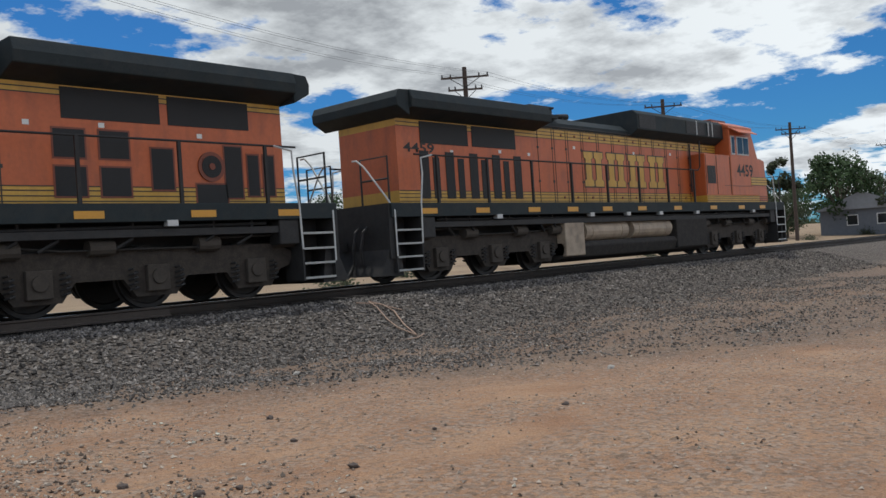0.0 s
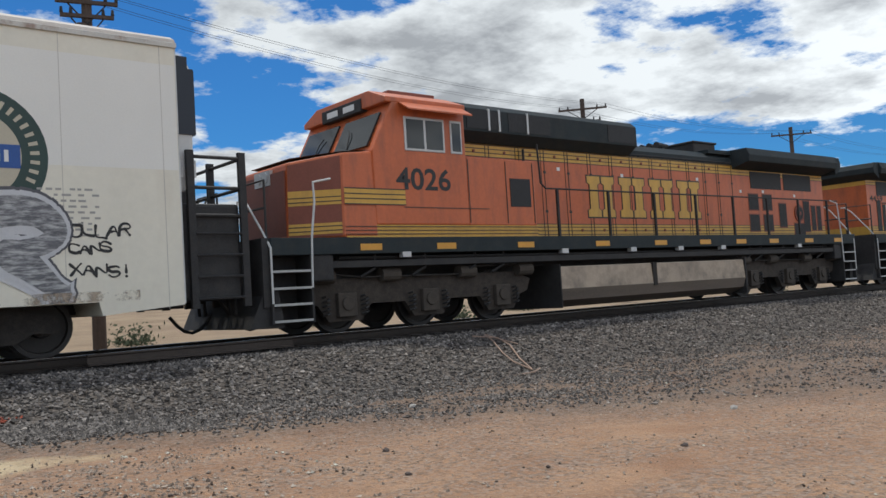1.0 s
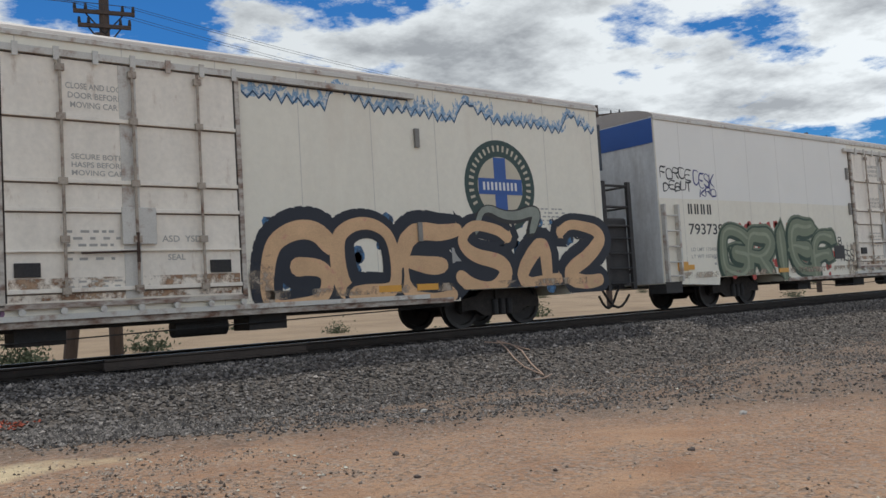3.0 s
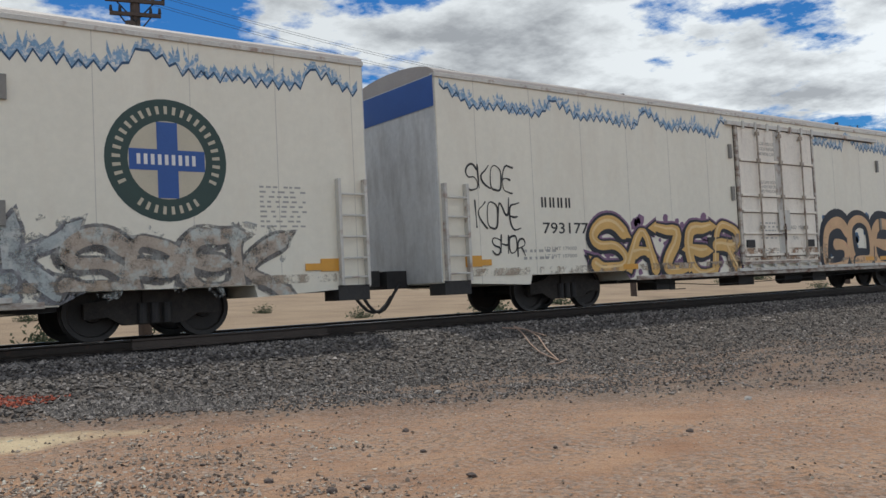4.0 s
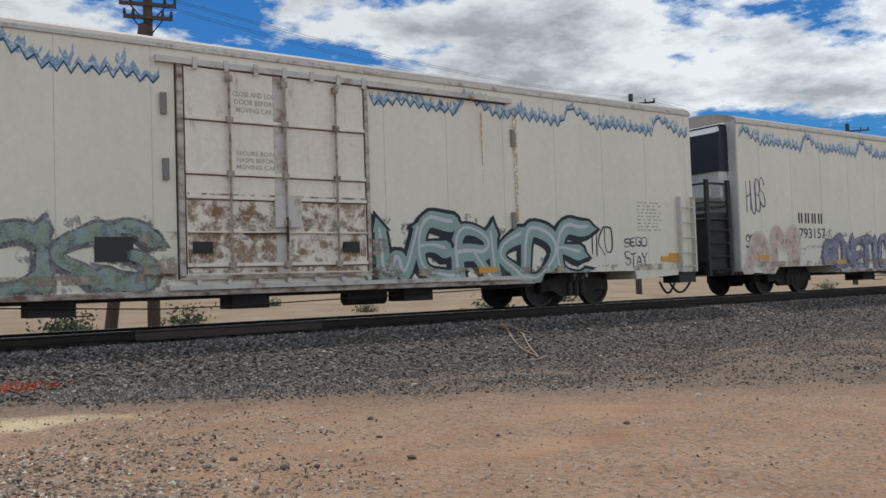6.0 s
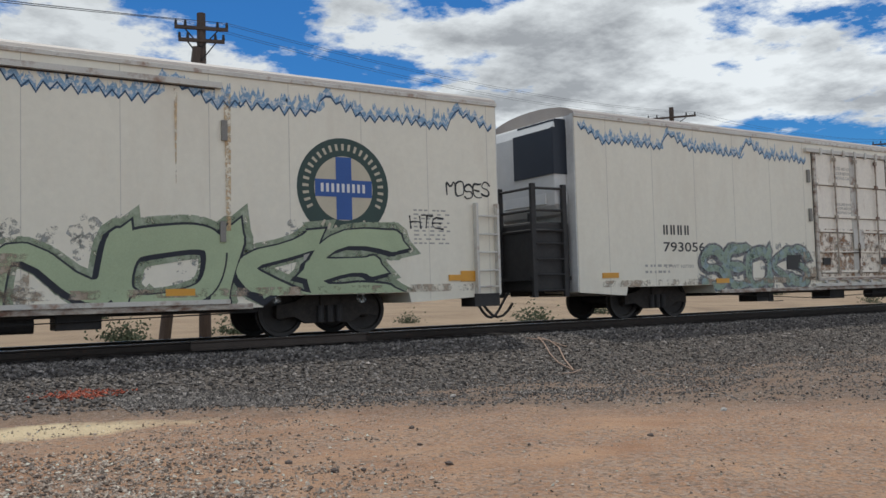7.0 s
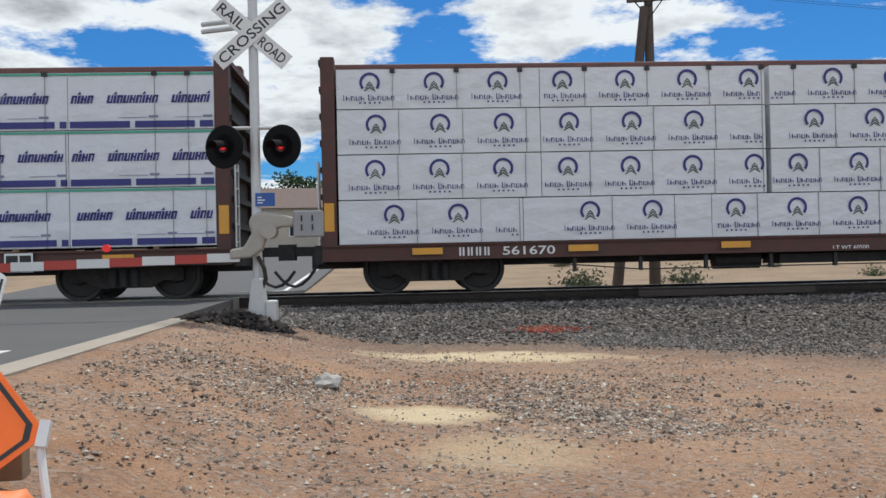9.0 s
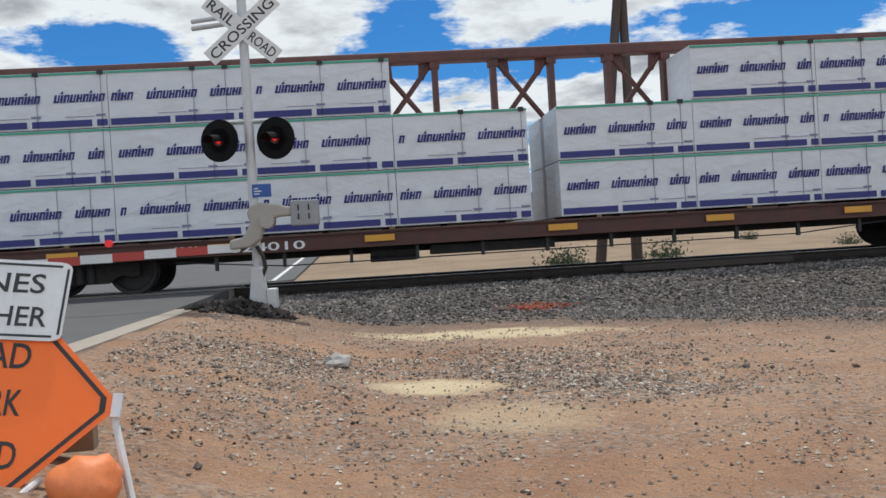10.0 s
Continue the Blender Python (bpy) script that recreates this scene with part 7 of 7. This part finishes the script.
    boxpart("plank", plank, mat("plank_wood", (.22, .16, .10), .85, var=.2, stretch=(.3, 3, 3)), -.6, .45, -.05, .05, -.06, .07, bevel=.006)


roadworks_sign()


# ---- line poles and wires ----
def utility_pole(x, y, h, arms, stay=False, rz=0.0, label="weathered wooden utility pole with crossarms and insulators"):
    p = thing("utility_pole", pose(x, y, 0, 0, 0, rz), label, "pole", "poles along the line")
    g = ground_z(x, y) - .3
    bm = bmesh.new()
    rod(bm, (0, 0, g), (0, 0, h), .17, 12, .12)
    part("shaft", bm, WOODP, p)
    for z, w in arms:
        bm = bmesh.new()
        bx(bm, -w, w, -.16, -.07, z - .045, z + .045)
        arm = part("crossarm", bm, WOODP, p)
        for k in (-.95, -.6, .6, .95):
            bm = bmesh.new()
            rod(bm, (w * k, -.12, z + .06), (w * k, -.12, z + .2), .045, 8, .03)
            part("insulator", bm, BLACK, arm)
        bm = bmesh.new()
        for d in (-1, 1):
            rod(bm, (d * w * .6, -.1, z - .05), (0, -.14, z - .55), .02, 6)
        part("arm_brace", bm, BLACK, p)
    if stay:
        bm = bmesh.new()
        rod(bm, (-.12, -.1, h - 1.0), (-1.12, -.35, g), .13, 10, .16)
        part("push_brace", bm, WOODP, p)
    return p


POLES = [(6.9, 21.6, 8.75, ((8.3, .72), (7.95, .62)), True), (34.5, 29.6, 10.3, ((9.75, 1.25), (9.1, .9)), False),
         (53.2, 28.3, 10.0, ((9.5, 1.25),), False), (76.0, 28.5, 10.0, ((9.4, 1.3), (9.0, .8)), False), (104, 28.5, 10, ((9.4, 1.3),), False), (-22.0, 21.0, 8.8, ((8.4, 1.1),), False)]
for px_, py_, ph_, parms_, stay_ in POLES:
    utility_pole(px_, py_, ph_, parms_, stay_, -50 if px_ > 30 else -14)


def wire(a, b, sag, name="power_line"):
    a, b = Vector(a), Vector(b)
    w = thing(name, pose(*a), "thin black overhead wire between poles", "wire", "overhead wires")
    bm = bmesh.new()
    pts = [(b - a) * (k / 12) - Vector((0, 0, 4 * sag * (k / 12) * (1 - k / 12))) for k in range(13)]
    tube(bm, pts, .0065, 4)
    part("strand", bm, mat("wire_black", (.03, .03, .035), .6, bump=0), w)


for (ax, ay, ah, aarm, _), (bx_, by_, bh, barm, _) in ((POLES[5], POLES[0]), (POLES[0], POLES[1]), (POLES[1], POLES[2]), (POLES[2], POLES[3]), (POLES[3], POLES[4])):
    for o_ in (-.95, -.6, .6, .95):
        ends = []
        for x_, y_, arm_ in ((ax, ay, aarm), (bx_, by_, barm)):
            a_ = radians(-50 if x_ > 30 else -14)
            u_, v_ = o_ * arm_[0][1], -.12
            ends.append((x_ + u_ * math.cos(a_) - v_ * math.sin(a_), y_ + u_ * math.sin(a_) + v_ * math.cos(a_), arm_[0][0] + .19))
        wire(*ends, .5)


# ---- far side: trees, shrubs, houses, a pickup ----
LEAF = [mat("leaf_green", (.032, .058, .02), .8, var=.5, scale=1.5, bump=0, spec=.2), mat("leaf_grey_green", (.05, .06, .032), .85, var=.4, scale=1.5, bump=0, spec=.2)]
BARK = mat("bark", (.09, .07, .055), .9, var=.3)


def tree(x, y, h, r, seed, kind=0, label="broad green shade tree behind the houses", trunk=.3):
    rng = random.Random(seed)
    g = ground_z(x, y)
    t = thing("tree", pose(x, y, g), label, "tree", "trees beyond the tracks")
    bm = bmesh.new()
    rod(bm, (0, 0, -.2), (.1, 0, h * trunk), .05 * h * .5, 8, .035 * h * .5)
    for k in range(7):
        a = k * 2.4 + rng.random()
        rod(bm, (.08, 0, h * trunk * .95), (math.cos(a) * r * .55, math.sin(a) * r * .55, h * rng.uniform(.5, .8)), .012 * h, 6, .004 * h)
    part("trunk", bm, BARK, t)
    verts, faces = [], []
    blobs = []
    for k in range(26):
        a, q = rng.uniform(0, 6.28), rng.random() ** .5
        z = rng.uniform(trunk * .9, 1.0)
        prof = math.sin(math.pi * min(1, max(.06, (z - trunk * .8) / (1.06 - trunk * .8)))) ** .6
        blobs.append((math.cos(a) * q * r * prof, math.sin(a) * q * r * prof, z * h - .08 * h, rng.uniform(.16, .34) * r))
    for cx, cy, cz, q in blobs:
        for k in range(int(120)):
            d = Vector((rng.gauss(0, 1), rng.gauss(0, 1), rng.gauss(0, .8))).normalized() * q * rng.uniform(.55, 1.1)
            s = h * rng.uniform(.012, .03)
            u = Vector((rng.gauss(0, 1), rng.gauss(0, 1), rng.gauss(0, 1))).normalized() * s
            v = u.orthogonal().normalized() * s * .7
            c = Vector((cx, cy, cz)) + d
            n = len(verts)
            verts += [tuple(c - u), tuple(c + v), tuple(c + u), tuple(c - v)]
            faces.append((n, n + 1, n + 2, n + 3))
    me = bpy.data.meshes.new("crown")
    me.from_pydata(verts, [], faces)
    part_mesh("crown", me, LEAF[kind], t)
    return t


for k_, (x_, y_, h_, r_) in enumerate(((95, 31, 9.2, 4.3), (97, 27.5, 7.6, 3.6), (104, 34, 8.5, 4), (93, 36.5, 9.0, 2.2), (86, 33.2, 5.2, 2.6), (82, 32, 4.2, 2.2), (120, 37, 8, 5), (14.6, 58, 8.4, 3.2), (-25, 60, 11.5, 4.5), (24, 72, 6, 3), (-12, 95, 8, 4), (45, 80, 7, 4), (60, 70, 6.5, 4), (2, 100, 7, 4.5), (-45, 80, 9, 5), (1.7, 73, 6.0, 2.6), (-1.7, 57, 7.6, 2.9))):
    tree(x_, y_, h_, r_, 100 + k_, k_ % 2)


def shrub(x, y, r, seed):
    rng = random.Random(seed)
    t = thing("shrub", pose(x, y, ground_z(x, y)), "low grey-green desert shrub on pale sand", "shrub", "shrubs beyond the tracks")
    verts, faces = [], []
    for k in range(420):
        d = Vector((rng.gauss(0, .45), rng.gauss(0, .45), abs(rng.gauss(0, .35)))) * r
        s = r * rng.uniform(.05, .12)
        u = Vector((rng.gauss(0, 1), rng.gauss(0, 1), rng.gauss(0, 1))).normalized() * s
        v = u.orthogonal().normalized() * s * .6
        n = len(verts)
        verts += [tuple(d - u), tuple(d + v), tuple(d + u), tuple(d - v)]
        faces.append((n, n + 1, n + 2, n + 3))
    me = bpy.data.meshes.new("foliage")
    me.from_pydata(verts, [], faces)
    part_mesh("foliage", me, LEAF[1], t)


rng_ = random.Random(77)
for k_ in range(26):
    x_ = rng_.uniform(-2, 95)
    shrub(x_, rng_.uniform(25, 52), rng_.uniform(.4, .9), 300 + k_)
for k_, (x_, y_) in enumerate(((9.2, 26), (5.6, 25.5), (21, 25))):
    shrub(x_, y_, .8, 400 + k_)


def far_woods():
    """Low scrub and trees along the horizon."""
    rng = random.Random(9)
    verts, faces = [], []
    for k in range(16000):
        y = rng.uniform(105, 170)
        x = rng.uniform(-1.0, 3.2) * y
        hgt = 1.2 + 2.2 * max(0, noise.noise(Vector((x * .035, y * .02, 0)))) + 1.2 * noise.noise(Vector((x * .2, 0, 4)))
        c = Vector((x, y, 2.3 + hgt * rng.random() ** .7))
        s = rng.uniform(.25, .6)
        u = Vector((rng.gauss(0, 1), rng.gauss(0, 1), rng.gauss(0, 1))).normalized() * s
        v = u.orthogonal().normalized() * s * .8
        n = len(verts)
        verts += [tuple(c - u), tuple(c + v), tuple(c + u), tuple(c - v)]
        faces.append((n, n + 1, n + 2, n + 3))
    me = bpy.data.meshes.new("far_woods")
    me.from_pydata(verts, [], faces)
    me.materials.append(LEAF[1])
    tagged(new("far_woods", me), "grey-green scrub and low trees along the horizon", "woods", kind="stuff")


far_woods()


def house(x, y, w, d, h, rz, wall, roof, label):
    hs = thing("house", pose(x, y, ground_z(x, y), 0, 0, rz), label, "house", "houses beyond the tracks")
    boxpart("wall", hs, wall, -w / 2, w / 2, -d / 2, d / 2, -.3, h)
    bm = bmesh.new()
    prism(bm, [(-d / 2 - .4, h - .05), (d / 2 + .4, h - .05), (0, h + d * .22)], -w / 2 - .4, w / 2 + .4, "x")
    part("roof", bm, roof, hs)
    for k in (-.3, .05):
        win = boxpart("window", hs, WHITEINK, w * k, w * k + 1.2, -d / 2 - .05, -d / 2 + .02, 1.0, 2.1)
        boxpart("pane", win, GLASS, w * k + .08, w * k + 1.12, -d / 2 - .06, -d / 2 - .045, 1.08, 2.02)
        win = boxpart("window", hs, WHITEINK, -w / 2 - .05, -w / 2 + .02, d * k, d * k + 1.1, 1.0, 2.1)
        boxpart("pane", win, GLASS, -w / 2 - .06, -w / 2 - .045, d * k + .08, d * k + 1.02, 1.08, 2.02)
    boxpart("door", hs, BROWN, w * .3, w * .3 + .9, -d / 2 - .04, -d / 2 + .02, -.2, 2.0)


GREYROOF = mat("grey_shingle", (.16, .16, .17), .8, var=.2)
STUCCO = mat("stucco", (.45, .40, .33), .9, var=.1)
house(99, 29.8, 10, 8, 2.7, 14, mat("grey_siding", (.13, .14, .16), .8), mat("pale_metal_roof", (.24, .25, .27), .5), "grey wooden house with a pale metal roof under trees")
house(108, 28.5, 7, 6, 2.4, 8, mat("white_siding", (.6, .58, .54), .8), GREYROOF, "small white outbuilding with a low roof")
house(-9.2, 66, 9, 8, 3.2, 5, STUCCO, mat("brown_roof", (.13, .09, .075), .85), "tan house with a low brown roof behind the road")
house(13.5, 64, 11, 8, 2.6, -6, mat("blue_trim_wall", (.40, .42, .45), .8), mat("blue_roof", (.12, .18, .28), .6), "low pale building with a blue metal roof")
house(5.5, 84, 4.2, 6, 7.0, 0, mat("shed_panel", (.45, .45, .44), .6, var=.1), GREYROOF, "tall pale metal shed beyond the road")
house(48, 66, 12, 8, 2.8, 3, STUCCO, GREYROOF, "low stucco house among shrubs")


def pickup(x, y, rz):
    pk = thing("pickup_truck", pose(x, y, ground_z(x, y), 0, 0, rz), "white crew-cab pickup truck parked beyond the tracks", "car")
    wp = mat("car_white", (.7, .7, .7), .25, var=.04, bump=0)
    bm = bmesh.new()
    prism(bm, [(-2.7, .45), (-2.7, 1.05), (-.9, 1.1), (-.6, 1.12), (1.2, 1.12), (2.4, 1.05), (2.75, .85), (2.75, .45)], -.95, .95)
    part("body", bm, wp, pk, bevel=.06)
    bm = bmesh.new()
    prism(bm, [(-.9, 1.08), (-.75, 1.75), (-.5, 1.85), (.75, 1.85), (1.45, 1.08)], -.85, .85)
    part("cab", bm, wp, pk, bevel=.06)
    for s in (-1, 1):
        for p in ([(-.72, 1.15), (-.62, 1.68), (.05, 1.72), (.05, 1.15)], [(.13, 1.15), (.13, 1.72), (.66, 1.7), (1.12, 1.15)]):
            bm = bmesh.new()
            a, b = sorted((s * .85, s * .862))
            prism(bm, p, a, b)
            part("window", bm, GLASS, pk)
    for x0 in (-1.75, 1.75):
        for s in (-1, 1):
            bm = bmesh.new()
            rod(bm, (x0, s * .72, .38), (x0, s * .97, .38), .38, 20)
            wh = part("wheel", bm, mat("tyre", (.015, .015, .015), .8), pk)
            bm = bmesh.new()
            rod(bm, (x0, s * .965, .38), (x0, s * .985, .38), .22, 16)
            part("rim", bm, ALU, wh)
    boxpart("bumper", pk, ALU, 2.7, 2.82, -.9, .9, .42, .62)
    for s in (-.75, .45):
        boxpart("headlight", pk, GLASS, 2.72, 2.77, s, s + .3, .78, .95)


pickup(2.6, 59.5, 180)


# ---- things lying on the ground ----
def branch(x, y):
    b = thing("dead_branch", pose(x, y, 0), "pale dry forked branch lying on the ballast", "branch")
    bm = bmesh.new()
    g = lambda u, v: (u - x, v - y, ground_z(u, v) + .05)
    tube(bm, [g(10.6, 11.75), g(10.62, 11.4), g(10.5, 11.0), g(10.05, 10.3), g(9.74, 9.72)], .014, 6)
    tube(bm, [g(10.6, 11.75), g(10.38, 11.3), g(10.0, 10.65), g(9.8, 10.2), g(9.72, 9.7)], .012, 6)
    tube(bm, [g(10.3, 11.75), g(10.6, 11.5), g(10.7, 11.0)], .012, 6)
    tube(bm, [g(9.3, 9.5), g(9.6, 9.55), g(9.95, 9.75)], .011, 6)
    part("twig", bm, mat("dry_wood", (.33, .23, .17), .85, var=.2), b)


branch(9.5, 10.2)


def rock(x, y, r, material, seed, label):
    rk = thing("rock", pose(x, y, ground_z(x, y)), label, "rock", "loose rocks on the dirt")
    bm = bmesh.new()
    bmesh.ops.create_icosphere(bm, subdivisions=1 if r < .1 else 2, radius=r)
    for v in bm.verts:
        n = noise.noise(v.co / r * 1.3 + Vector((seed, 0, 0)))
        v.co *= 1 + .5 * n
        v.co.z = max(-.02, v.co.z * .6 + r * .35)
    part("stone", bm, material, rk)


ROCKD = mat("rock_dark", (.09, .07, .06), .9, var=.3, scale=12)
ROCKL = mat("rock_light", (.34, .32, .29), .9, var=.2, scale=12)
rock(-1.22, 4.89, .13, ROCKL, 1, "pale angular rock half sunk in gravel")
rock(6.2, 8.2, .05, ROCKL, 2, "small white stone on the dirt")
for k_, (x_, y_) in enumerate(((1.68, 5.99), (1.75, 4.77), (2.33, 4.77), (1.76, 6.89), (2.71, 4.17), (2.48, 4.21), (2.21, 5.61), (3.76, 5.06), (4.21, 5.97), (6.66, 6.36), (.9, 4.9), (3.4, 4.0), (4.57, 4.44), (.67, 8.86), (5.9, 4.2))):
    rock(x_, y_, .02 + .008 * (k_ % 3), ROCKD, 10 + k_, "small dark stone lying on the dirt")
rock(8.2, 5.2, .045, ROCKL, 40, "small pale stone on the dirt")


# ---- what moves ----
def motions():
    for car, x, _ in REEFERS:
        walk(car, [(t, pose(x + SPEED * t, TRACK, 0)) for t in (0, 5, 10)])
    for ob, m in MOVERS:
        walk(ob, [(t, Matrix.Translation((SPEED * t, 0, 0)) @ m) for t in (0, 5, 10)])
    for ob, (x, y, z), r in WHEELSETS:
        turn = math.degrees(SPEED / r) * ob.get("sense", 1)
        walk(ob, [(k / 30, pose(x, y, z, 0, turn * k / 30, 0)) for k in range(301)])


motions()
